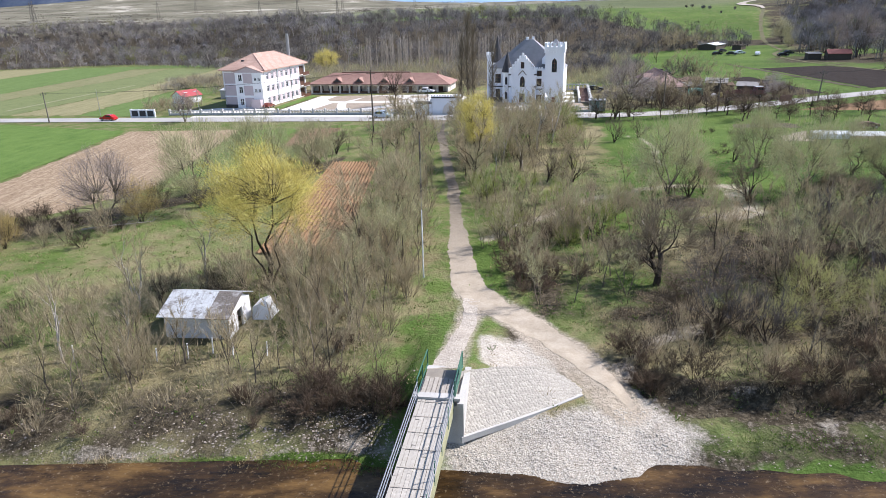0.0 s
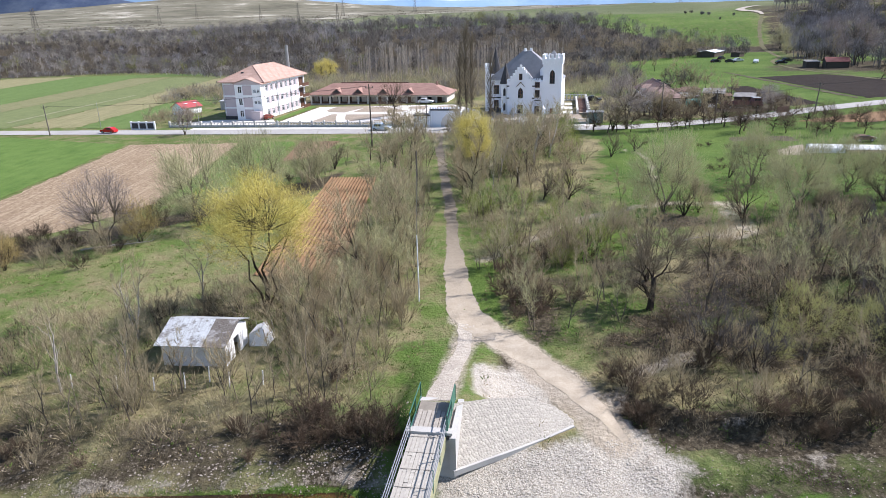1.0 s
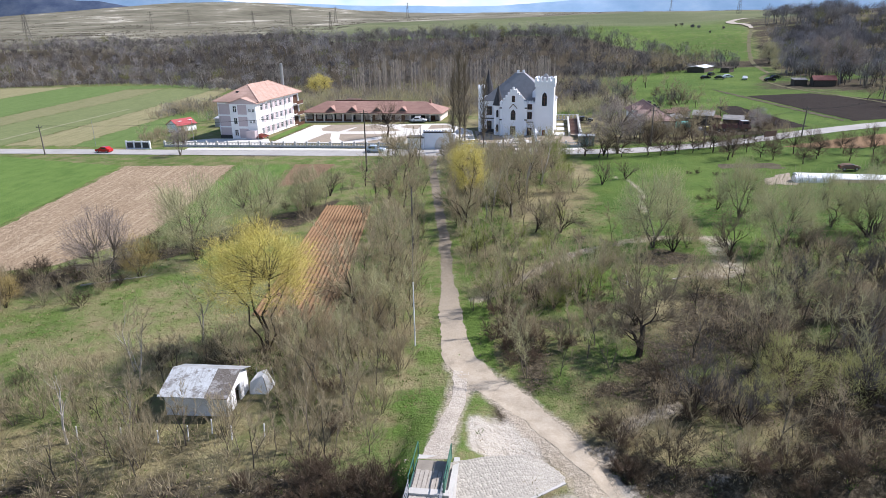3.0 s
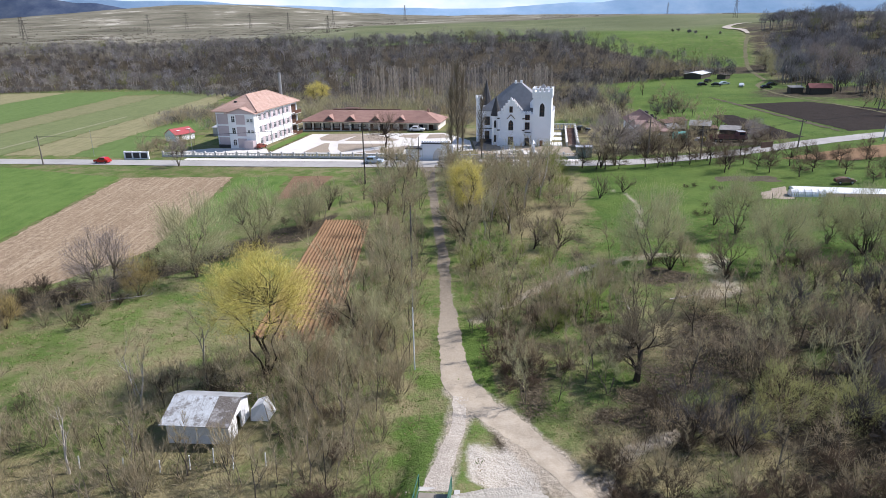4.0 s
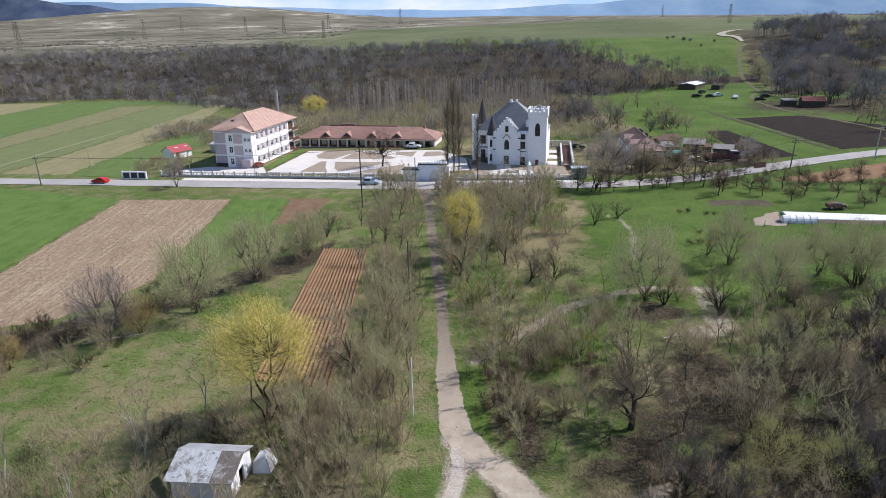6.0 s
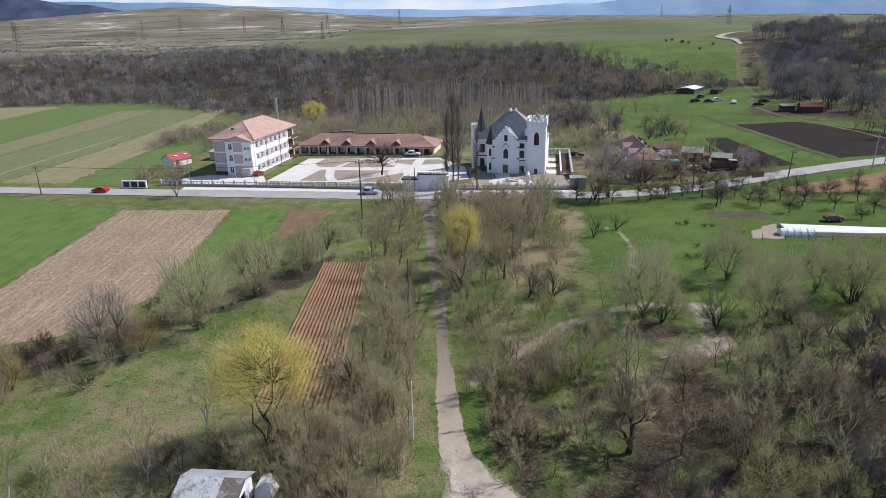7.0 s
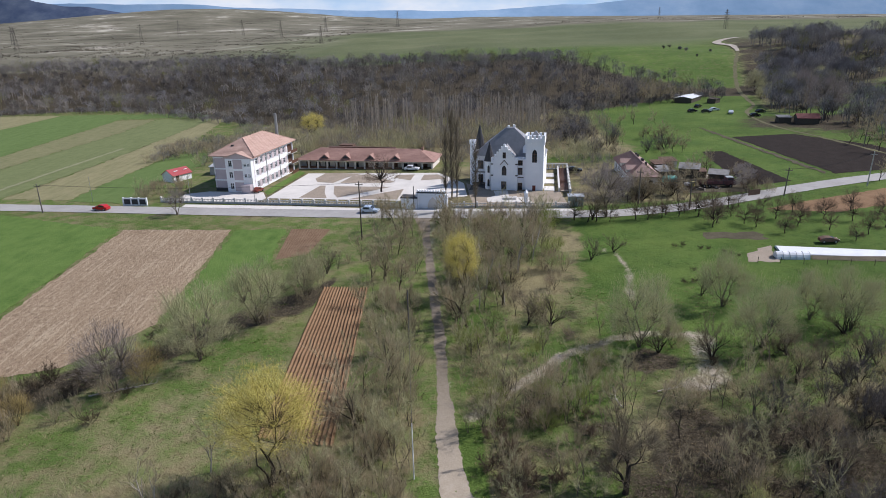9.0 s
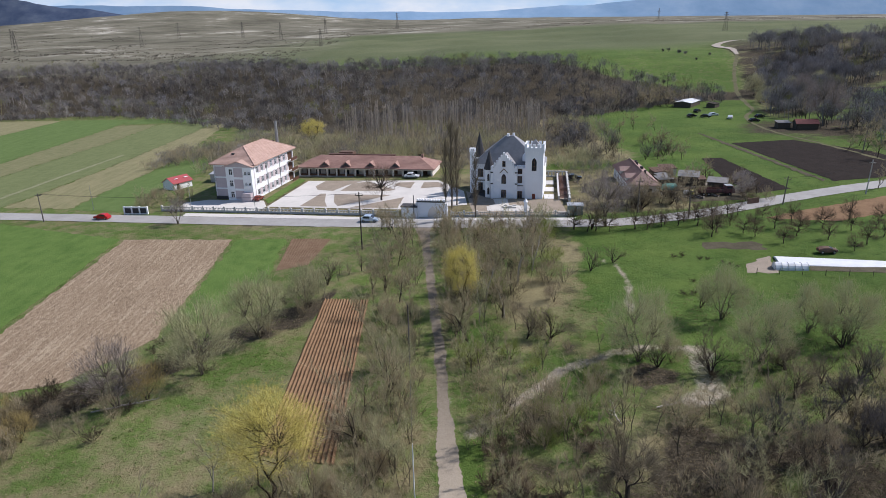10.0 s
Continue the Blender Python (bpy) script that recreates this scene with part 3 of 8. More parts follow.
def sheet(name, points, material, label, category, lift=0.06, step=6.0, ragged=0.0):
    """Land cover inside an outline, laid on the ground."""
    bm = bmesh.new()
    ring = []
    for (x0, y0), (x1, y1) in zip(points, points[1:] + points[:1]):
        n = max(1, int(math.hypot(x1 - x0, y1 - y0) / (1.2 if ragged else step)))
        for k in range(n):
            x, y = x0 + (x1 - x0) * k / n, y0 + (y1 - y0) * k / n
            if ragged:
                x += ragged * noise.noise((x * 0.8, y * 0.8, 1.5))
                y += ragged * noise.noise((x * 0.8, y * 0.8, 4.5))
            ring.append(bm.verts.new((x, y, 0)))
    bm.faces.new(ring)
    bmesh.ops.triangulate(bm, faces=bm.faces)
    for axis in (0, 1):
        lo, hi = min(v.co[axis] for v in bm.verts), max(v.co[axis] for v in bm.verts)
        for k in range(1, int((hi - lo) / step)):
            at = [0, 0, 0]
            at[axis] = lo + k * step
            normal = [0, 0, 0]
            normal[axis] = 1
            bmesh.ops.bisect_plane(bm, geom=bm.verts[:] + bm.edges[:] + bm.faces[:], plane_co=at, plane_no=normal)
    for v in bm.verts:
        v.co.z = ground(v.co.x, v.co.y) + lift
    for f in bm.faces:
        f.normal_update()
        if f.normal.z < 0:
            f.normal_flip()
    return tagged(part(name, bm, material), label, category, kind="structure")


def ribbon(name, line, material, label, category, lift=0.07, step=1.5, ragged=0.0):
    """A way along a line of (x, y, width)."""
    for _ in range(2):
        cut = [line[0]]
        for p, q in zip(line, line[1:]):
            cut += [tuple(a * 0.75 + c * 0.25 for a, c in zip(p, q)), tuple(a * 0.25 + c * 0.75 for a, c in zip(p, q))]
        line = cut + [line[-1]]
    pts = []
    for (x0, y0, w0), (x1, y1, w1) in zip(line, line[1:]):
        n = max(1, int(math.hypot(x1 - x0, y1 - y0) / step))
        pts += [(x0 + (x1 - x0) * k / n, y0 + (y1 - y0) * k / n, w0 + (w1 - w0) * k / n) for k in range(n)]
    pts.append(line[-1])
    bm = bmesh.new()
    rows = []
    for k, (x, y, w) in enumerate(pts):
        a, b = pts[max(0, k - 1)], pts[min(len(pts) - 1, k + 1)]
        d = Vector((b[0] - a[0], b[1] - a[1])).normalized()
        row = []
        for j in range(9):
            s = (j / 8 - 0.5) * w
            if ragged and j in (0, 8):
                s += ragged * (noise.noise((x * 0.35, y * 0.35, j)) + 0.5 * noise.noise((x * 3.1, y * 3.1, j)))
            px, py = x + d.y * s, y - d.x * s
            row.append(bm.verts.new((px, py, ground(px, py) + lift)))
        rows.append(row)
    for r, s in zip(rows, rows[1:]):
        for j in range(8):
            bm.faces.new((r[j], r[j + 1], s[j + 1], s[j]))
    return tagged(part(name, bm, material), label, category, kind="structure")


# ---- water, roads and fields ----
river = boxes((-400, 400, 5.5, 30.9, -2.4, -0.82))
tagged(part("water", river, WATER), "shallow brown river water over a stony bed", "river", kind="structure")

ribbon("road", [(-420, 246, 6.2), (-113, 174.6, 6.2), (-76, 165.8, 6.2), (-46, 158.4, 6.2), (-11.5, 150.4, 6.2), (36, 142.3, 5.6), (51, 143.3, 5.4), (69.5, 148.3, 5.4), (88.5, 156.6, 5.6), (117.6, 165.4, 5.6), (300, 215, 5.6)], ASPHALT, "worn grey asphalt village road", "road", 0.10, 2.5, 0.25)
ribbon("dirt_lane", [(-1.2, 147.2, 4.0), (-0.8, 139, 1.7), (0.2, 112, 1.4), (0.9, 93, 1.4), (1.2, 81, 1.45), (1.3, 72, 1.55), (1.45, 64, 2.0), (1.4, 56.5, 2.6), (2.0, 51.0, 2.9), (4.4, 47.0, 2.6), (6.2, 44.0, 2.3), (7.6, 41.4, 2.1), (8.9, 38.6, 1.9), (10.0, 36.0, 1.5), (10.9, 34.0, 0.6)], LANE_BROWN, "dirt lane with wheel tracks, pale near the river", "lane", 0.018, 0.35, 0.4)
ribbon("footpath", [(-0.3, 35.4, 1.9), (0.2, 38.5, 1.5), (0.9, 42, 1.2), (1.7, 46, 1.1), (2.0, 49.6, 1.3)], DIRT, "trodden earth path up to the footbridge", "path", 0.018, 0.35, 0.25)
ribbon("farm_track", [(134.5, 190.9, 1.2), (132.9, 217.8, 1.2), (128.4, 248, 1.3), (134, 283, 1.4), (150, 305, 1.6), (154, 320, 2), (178, 393, 2), (206, 452, 2)], TRACK, "brown farm track beside the fields", "track", 0.09, 3, 0.8)
ribbon("plateau_track", [(206, 452, 2.5), (216, 480, 3.2), (224, 500, 5), (219, 519, 6), (228, 536, 6), (262, 560, 5), (320, 590, 4), (370, 600, 4), (385, 612, 4), (375, 622, 4), (330, 625, 4)], DIRT, "pale farm track winding over the plateau", "track", 0.45, 3, 0.6)

sheet("stubble_field", [(-68.7, 147.4), (-43.3, 143.4), (-42.0, 94), (-49.6, 81.6), (-62, 79), (-90, 76), (-90, 84), (-68.1, 98.8)], STUBBLE, "brown maize stubble field", "field", 0.06, 6, 0.7)
sheet("wheat_field", [(-69.8, 147.6), (-112, 168.5), (-180, 182), (-180, 112), (-90, 85.5), (-69.2, 99.2)], WHEAT, "bright green young wheat field", "field", 0.06, 8, 0.5)
sheet("grass_strip", [(-42.6, 143.2), (-31, 142.2), (-30.3, 121.5), (-33, 103), (-41.2, 96)], WHEAT, "bright green grass strip", "field", 0.06, 6, 0.9)
sheet("wheat_strip", [(-96.4, 177.5), (-79, 173), (-78, 198.4), (-73, 232), (-78, 243), (-90.5, 245.3), (-95.0, 202)], FAR_GREEN, "bright green strip of young wheat", "field", 0.06, 8, 1.5)
sheet("stubble_strip", [(-118, 184), (-97, 179), (-95.5, 201.9), (-91.1, 246.6), (-99, 340), (-106, 340), (-110.3, 255.4), (-115, 200)], STUBBLE_PALE, "pale tan stubble strip", "field", 0.06, 8, 1.5)
sheet("meadow_strip", [(-118.5, 184), (-115.6, 200), (-110.8, 255), (-105.5, 345), (-136, 350), (-136.4, 310), (-144.6, 228), (-149, 191)], MEADOW, "grey green meadow strip", "field", 0.06, 8, 1.5)
sheet("far_stubble", [(-149.6, 191), (-145.2, 228), (-137, 310), (-137, 350), (-157.5, 352), (-158, 326), (-160, 252), (-163, 194)], TAN_MEADOW, "tan and green mottled meadow strip", "field", 0.06, 8, 1.5)
sheet("far_wheat", [(-163.6, 194), (-160.6, 252), (-158.6, 326), (-158.3, 376), (-203, 386), (-207, 333), (-216, 206)], FAR_GREEN, "far green wheat field", "field", 0.06, 10, 1.5)
sheet("far_grass", [(-106, 352), (-157, 356), (-157.6, 376), (-122, 368)], FAR_GREEN, "green strip below the woods", "field", 0.06, 10, 0.6)
sheet("far_tan_field", [(-216.6, 207), (-207.6, 333), (-203.6, 386), (-245, 396), (-290, 225)], STUBBLE_PALE, "far tan field below the woods", "field", 0.06, 10, 1.5)
ribbon("meadow_line", [(-125.3, 194.6, 1.6), (-122, 225, 1.6), (-117.2, 262, 1.4)], PALE_LINE, "pale mown line across the meadow", "field", 0.12, 2, 0.5)
sheet("dark_field", [(105.4, 229), (127, 229.5), (139, 205), (140, 178), (121.5, 172), (107, 169.8)], SOIL_DARK, "dark freshly ploughed field", "field", 0.06, 8, 0.6)
sheet("dark_plot", [(86, 206), (92, 205.4), (92.4, 164), (81, 161.5), (81.4, 178.4)], SOIL_DARK, "dark ploughed plot", "field", 0.06, 8, 0.5)
sheet("rubble_strip", [(102.7, 251.5), (103.9, 250.9), (105.5, 172), (104.2, 170), (102.7, 215.9)], RUBBLE, "strip of weedy clods and stones beside the field", "field", 0.09, 5, 1.1)
sheet("tilled_strip", [(74, 140.6), (88, 146), (112, 154.4), (125, 158), (120, 147), (100.6, 139.7), (87.2, 135.8)], SOIL_RED, "brown tilled strip along the road", "field", 0.05, 6, 0.6)
sheet("garden_plot", [(53.3, 122.8), (64.6, 120.2), (65.8, 125), (54.3, 126.2)], RUBBLE, "brown garden plot", "field", 0.03, 4, 1.3)
sheet("garden_bed", [(55.7, 109), (60.6, 108.4), (63.2, 117), (57.4, 113.4)], BED, "brown dug garden bed", "field", 0.03, 4, 0.9)

# furrows of the ploughed strip
def furrows(name, tl, tr, br, bl, rows, cuts, material, label, high=1.0):
    bm = bmesh.new()
    prof = ((0.0, 0.02), (0.22, 0.05), (0.5, 0.26), (0.78, 0.05))
    lines = []
    for i in range(rows * 4 + 1):
        s = (i // 4 + prof[i % 4][0]) / rows
        line = []
        for j in range(cuts + 1):
            t = j / cuts
            x = (tl[0] + (tr[0] - tl[0]) * s) * (1 - t) + (bl[0] + (br[0] - bl[0]) * s) * t
            y = (tl[1] + (tr[1] - tl[1]) * s) * (1 - t) + (bl[1] + (br[1] - bl[1]) * s) * t
            x += 0.07 * noise.noise((x * 0.4, y * 0.3, 0))
            line.append(bm.verts.new((x, y, ground(x, y) + 0.05 + high * prof[i % 4][1] * (1 + 0.5 * noise.noise((x, y * 0.8, 5))))))
        lines.append(line)
    for a, b in zip(lines, lines[1:]):
        for j in range(cuts):
            bm.faces.new((a[j + 1], b[j + 1], b[j], a[j]))
    tagged(part(name, bm, material), label, "field", kind="structure")


furrows("ploughed_strip", (-18.0, 106.4), (-10.4, 105.2), (-10.6, 60.5), (-19.2, 63.0), 16, 40, SOIL_RED, "reddish brown ploughed strip with straight furrows")
furrows("tilled_patch", (-30, 142.1), (-21.2, 140.7), (-23.6, 124.2), (-29.4, 121.9), 13, 16, SOIL_BROWN, "small tilled brown plot", 0.1)

# courtyard
sheet("courtyard", [(-41.9, 171.2), (-35.6, 199.9), (3.5, 192.5), (10, 178), (10, 163.6), (-6.2, 162.1)], PAVING, "pale concrete paving of the courtyard", "paving", 0.07, 8)
for pts in ([(-32.3, 192), (-30.2, 199), (-18.8, 196), (-23.2, 191.5), (-26.4, 185.3), (-31.1, 187.6)], [(-33.2, 170.1), (-29.5, 182.8), (-28, 182.5), (-27.2, 174.3), (-25.8, 168.2)], [(-24.4, 185), (-21.6, 193.5), (-17.1, 195.2), (-8.9, 183.2), (-10.5, 182.2)], [(-25.5, 181.3), (-9.6, 177.4), (-23.1, 168.3), (-24.6, 172.6)], [(-19.9, 166.2), (-6.2, 174.3), (-7.6, 163.4)], [(-8.3, 192), (-3.4, 191.6), (-4.6, 184.2), (-9.5, 188.7)], [(-0.8, 190.7), (3.4, 190.2), (5.2, 184.3), (-1.8, 183.6)]):
    sheet("courtyard_bed", pts, BED, "bare brown planting bed in the courtyard", "planting bed", 0.11, 8)
sheet("lawn", [(-44.1, 178.7), (-39, 203.7), (-36.4, 201.2), (-42.2, 174.4)], WHEAT, "green grass verge along the block", "lawn", 0.09, 6, 0.3)
sheet("forecourt", [(-66, 171.5), (-44.6, 166), (-42, 171.2), (-44.2, 178), (-60, 182), (-66, 180)], PAVING, "pale concrete forecourt", "paving", 0.06, 6)
sheet("road_shoulder", [(-62, 168.4), (-33.5, 161.6), (-12, 155.6), (8, 152.0), (34, 147.6), (33, 145.6), (8, 150.0), (-12, 153.8), (-33, 158.6), (-62, 165.6)], PAVING, "pale paved strip beside the road", "paving", 0.12, 6)
sheet("castle_yard", [(10.6, 178), (16.4, 168.4), (24, 166.9), (30, 165.2), (33.5, 164.4), (32.8, 151), (11, 154.6), (10.6, 163)], BED, "brown gravel yard before the castle", "yard", 0.06, 6)
sheet("castle_walk", [(17.0, 168.2), (20.6, 167.4), (20.2, 161), (25, 160), (25, 155), (19, 156), (14.5, 157), (14.6, 161), (17, 163)], PAVING, "pale paved walk before the castle door", "paving", 0.10, 6)

# ---- buildings ----
TURN = -13.6
TURN_C = -13.6


def window(parent, x0, x1, z0, z1, frame_mat, mullions=1, arched=False, deep=0.16):
    """A window in the opening of a wall whose outside is y = 0."""
    w, h = x1 - x0, z1 - z0
    bm = boxes((x0, x0 + 0.09, deep - 0.06, deep + 0.04, z0, z1), (x1 - 0.09, x1, deep - 0.06, deep + 0.04, z0, z1), (x0, x1, deep - 0.055, deep + 0.035, z0, z0 + 0.09), (x0, x1, deep - 0.055, deep + 0.035, z1 - 0.09, z1))
    for k in range(mullions):
        c = x0 + w * (k + 1) / (mullions + 1)
        box(bm, c - 0.04, c + 0.04, deep - 0.05, deep + 0.03, z0, z1)
    box(bm, x0, x1, deep - 0.05, deep + 0.03, z0 + h * 0.62, z0 + h * 0.62 + 0.06)
    win = part("window", bm, frame_mat, parent)
    part("pane", boxes((x0 + 0.02, x1 - 0.02, deep, deep + 0.015, z0 + 0.02, z1 - 0.02)), GLASS, win)
    part("sill", boxes((x0 - 0.1, x1 + 0.1, -0.12, deep, z0 - 0.08, z0)), frame_mat, win)
    return win


def side(parent, x, y, turn, length, z0, z1, openings, material, name="wall", label=""):
    w = part(name, wall(length, z0, z1, 0.35, openings), material, parent, label)
    w.matrix_basis = pose(x, y, 0, 0, 0, turn)
    return w


def tiles_on(parent, a, b, c, d, rows, material):
    """Courses of roof tiles on the slope from the eave a-b up to c-d (d over a)."""
    a, b, c, d = (Vector(p) for p in (a, b, c, d))
    bm = bmesh.new()
    up = (d - a).cross(b - a).normalized()
    if up.z < 0:
        up = -up
    for r in range(rows):
        t0, t1 = r / rows, (r + 1.12) / rows
        t1 = min(t1, 1.0)
        p, q = a.lerp(d, t0), b.lerp(c, t0)
        s, u = a.lerp(d, t1), b.lerp(c, t1)
        n = max(1, int((q - p).length / 1.6))
        for k in range(n):
            f0, f1 = k / n, (k + 1) / n
            v = [p.lerp(q, f0) + up * 0.10, p.lerp(q, f1) + up * 0.10, s.lerp(u, f1) + up * 0.045, s.lerp(u, f0) + up * 0.045]
            w = [p.lerp(q, f0) + up * 0.02, p.lerp(q, f1) + up * 0.02]
            vv = [bm.verts.new(x) for x in v]
            ww = [bm.verts.new(x) for x in w]
            bm.faces.new(vv)
            bm.faces.new((ww[0], ww[1], vv[1], vv[0]))
    ob = part("roof_tiles", bm, material, parent)
    ob["kind"] = "stuff"
    return ob


def school_block():
    W, D, H = 11.9, 25.5, 9.9
    ox, oy = -46.6, 180.2
    m = pose(ox, oy, ground(ox, oy) - 0.35, 0, 0, TURN) @ pose(-W, 0, 0)
    b = thing("apartment_block", m, "three-storey lilac and white block with an orange tiled hip roof", "building")
    # long side over the courtyard
    bays, ops = 8, []
    for f in range(3):
        for k in range(bays):
            if k == bays - 1:
                continue
            x = 1.2 + k * 2.85
            ops.append((x, x + 1.35, 1.2 + f * 3.1, 2.75 + f * 3.1))
    loggias = [(21.6, 25.0, 0.5 + f * 3.1, 3.05 + f * 3.1) for f in range(3)]
    right = side(b, W, 0, 90, D, 0, H, ops + loggias, WHITE)
    for o in ops:
        window(right, *o, WHITE)
    for f in range(3):
        for k in range(bays - 1):
            x = 1.2 + k * 2.85
            z = 0.95 + f * 3.1
            part("panel", boxes((x + 1.42, x + 2.78, -0.05, 0.03, z + 0.1, z + 2.0)), LILAC, right, "lilac rendered panel between windows")
    for f, o in enumerate(loggias):
        bal = part("balcony", boxes((o[0] - 0.1, o[1] + 0.9, -1.2, 0.02, o[2] - 0.25, o[2] - 0.08)), CONCRETE, right)
        part("railing", boxes((o[0] - 0.1, o[1] + 0.9, -1.2, -1.1, o[2] - 0.08, o[2] + 0.85)), BROWN_WOOD, bal)
        part("back_wall", boxes((o[0], o[1], 0.3, 0.33, o[2], o[3])), BROWN_WOOD, bal)
    for x in (7.4, 15.6):
        pipe = bmesh.new()
        tube(pipe, (x, -0.14, 0), (x, -0.14, H), 0.08, 0.08)
        part("downpipe", pipe, STEEL, right)
    # street side with its gabled bay
    front = side(b, 0, 0, 0, W, 0, H, [], LILAC)
    for f in range(3):
        part("band", boxes((0, 4.4, -0.07, 0.02, 3.0 + f * 3.1, 3.35 + f * 3.1)), WHITE, front, "white string course")
    part("plinth", boxes((0, 4.38, -0.06, 0.02, 0, 1.0)), DARK, front, "dark stained plinth")
    bo = [(0.8, 1.9, 1.0 + f * 3.1, 2.7 + f * 3.1) for f in range(3)]
    bo += [(5.3 + k * 1.05, 6.05 + k * 1.05, 4.4 + f * 2.9, 5.3 + f * 2.9) for f in range(2) for k in range(2)]
    bay = side(b, 4.4, -1.5, 0, 7.5, 0, 9.4, bo, WHITE, "stair_bay")
    for o in bo:
        window(bay, *o, WHITE)
    for f in range(3):
        part("panel", boxes((2.3, 4.9, -0.05, 0.02, 0.5 + f * 3.1, 3.0 + f * 3.1)), LILAC, bay, "lilac rendered panel")
    part("gable", profile([(4.0, 9.4), (12.3, 9.4), (12.3, 9.55), (8.15, 10.9), (4.0, 9.55)], -1.55, 3.0), LILAC, b, "low lilac gable over the stair bay")
    for sx in (0, 1):
        x0, x1 = (3.7, 8.15) if sx == 0 else (12.6, 8.15)
        bm = bmesh.new()
        solid(bm, [(x0, -2.0, 9.5), (x1, -2.0, 10.95), (x1, 3.2, 10.95), (x0, 3.2, 9.5)], [(x0, -2.0, 9.62), (x1, -2.0, 11.07), (x1, 3.2, 11.07), (x0, 3.2, 9.62)])
        bmesh.ops.recalc_face_normals(bm, faces=bm.faces)
        part("bay_roof", bm, TILE_ORANGE, b)
    for x0 in (4.4, 11.55):
        part("cheek", boxes((x0, x0 + 0.35, -1.15, 0.0, 0, 9.4)), WHITE, b)
    part("porch", boxes((9.2, 11.8, -3.0, -1.5, 0, 2.6)), LILAC, b, "small lilac porch")
    side(b, W, D, 180, W, 0, H, [], WHITE)
    side(b, 0, D, -90, D, 0, H, [], WHITE)
    part("floor_slab", boxes((0.4, W - 0.4, 0.4, D - 0.4, -0.2, 0.1)), CONCRETE, b)
    roof = part("roof", hip_roof(W, D, H, 3.7, 0.8, 6.6), TILE_ORANGE, b)
    r = ((W / 2, 6.6, H + 3.7), (W / 2, D - 6.6, H + 3.7))
    e = ((-0.8, -0.8, H), (W + 0.8, -0.8, H), (W + 0.8, D + 0.8, H), (-0.8, D + 0.8, H))
    tiles_on(roof, e[1], e[2], r[1], r[0], 16, TILE_ORANGE)
    tiles_on(roof, e[0], e[1], r[0], r[0], 16, TILE_ORANGE)
    ridge = bmesh.new()
    for p, q in ((e[0], r[0]), (e[1], r[0]), (r[0], r[1]), (e[2], r[1])):
        tube(ridge, Vector(p) + Vector((0, 0, 0.1)), Vector(q) + Vector((0, 0, 0.1)), 0.13, 0.13, 5)
    part("ridge_tiles", ridge, TILE_ORANGE, roof)
    part("skylight", boxes((4.2, 4.9, 3.0, 3.7, H + 1.2, H + 2.4)), DARK, roof)
    flue = bmesh.new()
    tube(flue, (W - 4, D - 1.5, 8), (W - 4, D - 1.5, 18.2), 0.5, 0.42, 10)
    part("chimney", flue, STEEL, b, "tall grey steel chimney pipe")
    part("roof_hatch", boxes((W - 6.4, W - 4.8, D - 3.2, D - 1.8, H + 1.2, H + 2.6)), BROWN_WOOD, roof)


school_block()


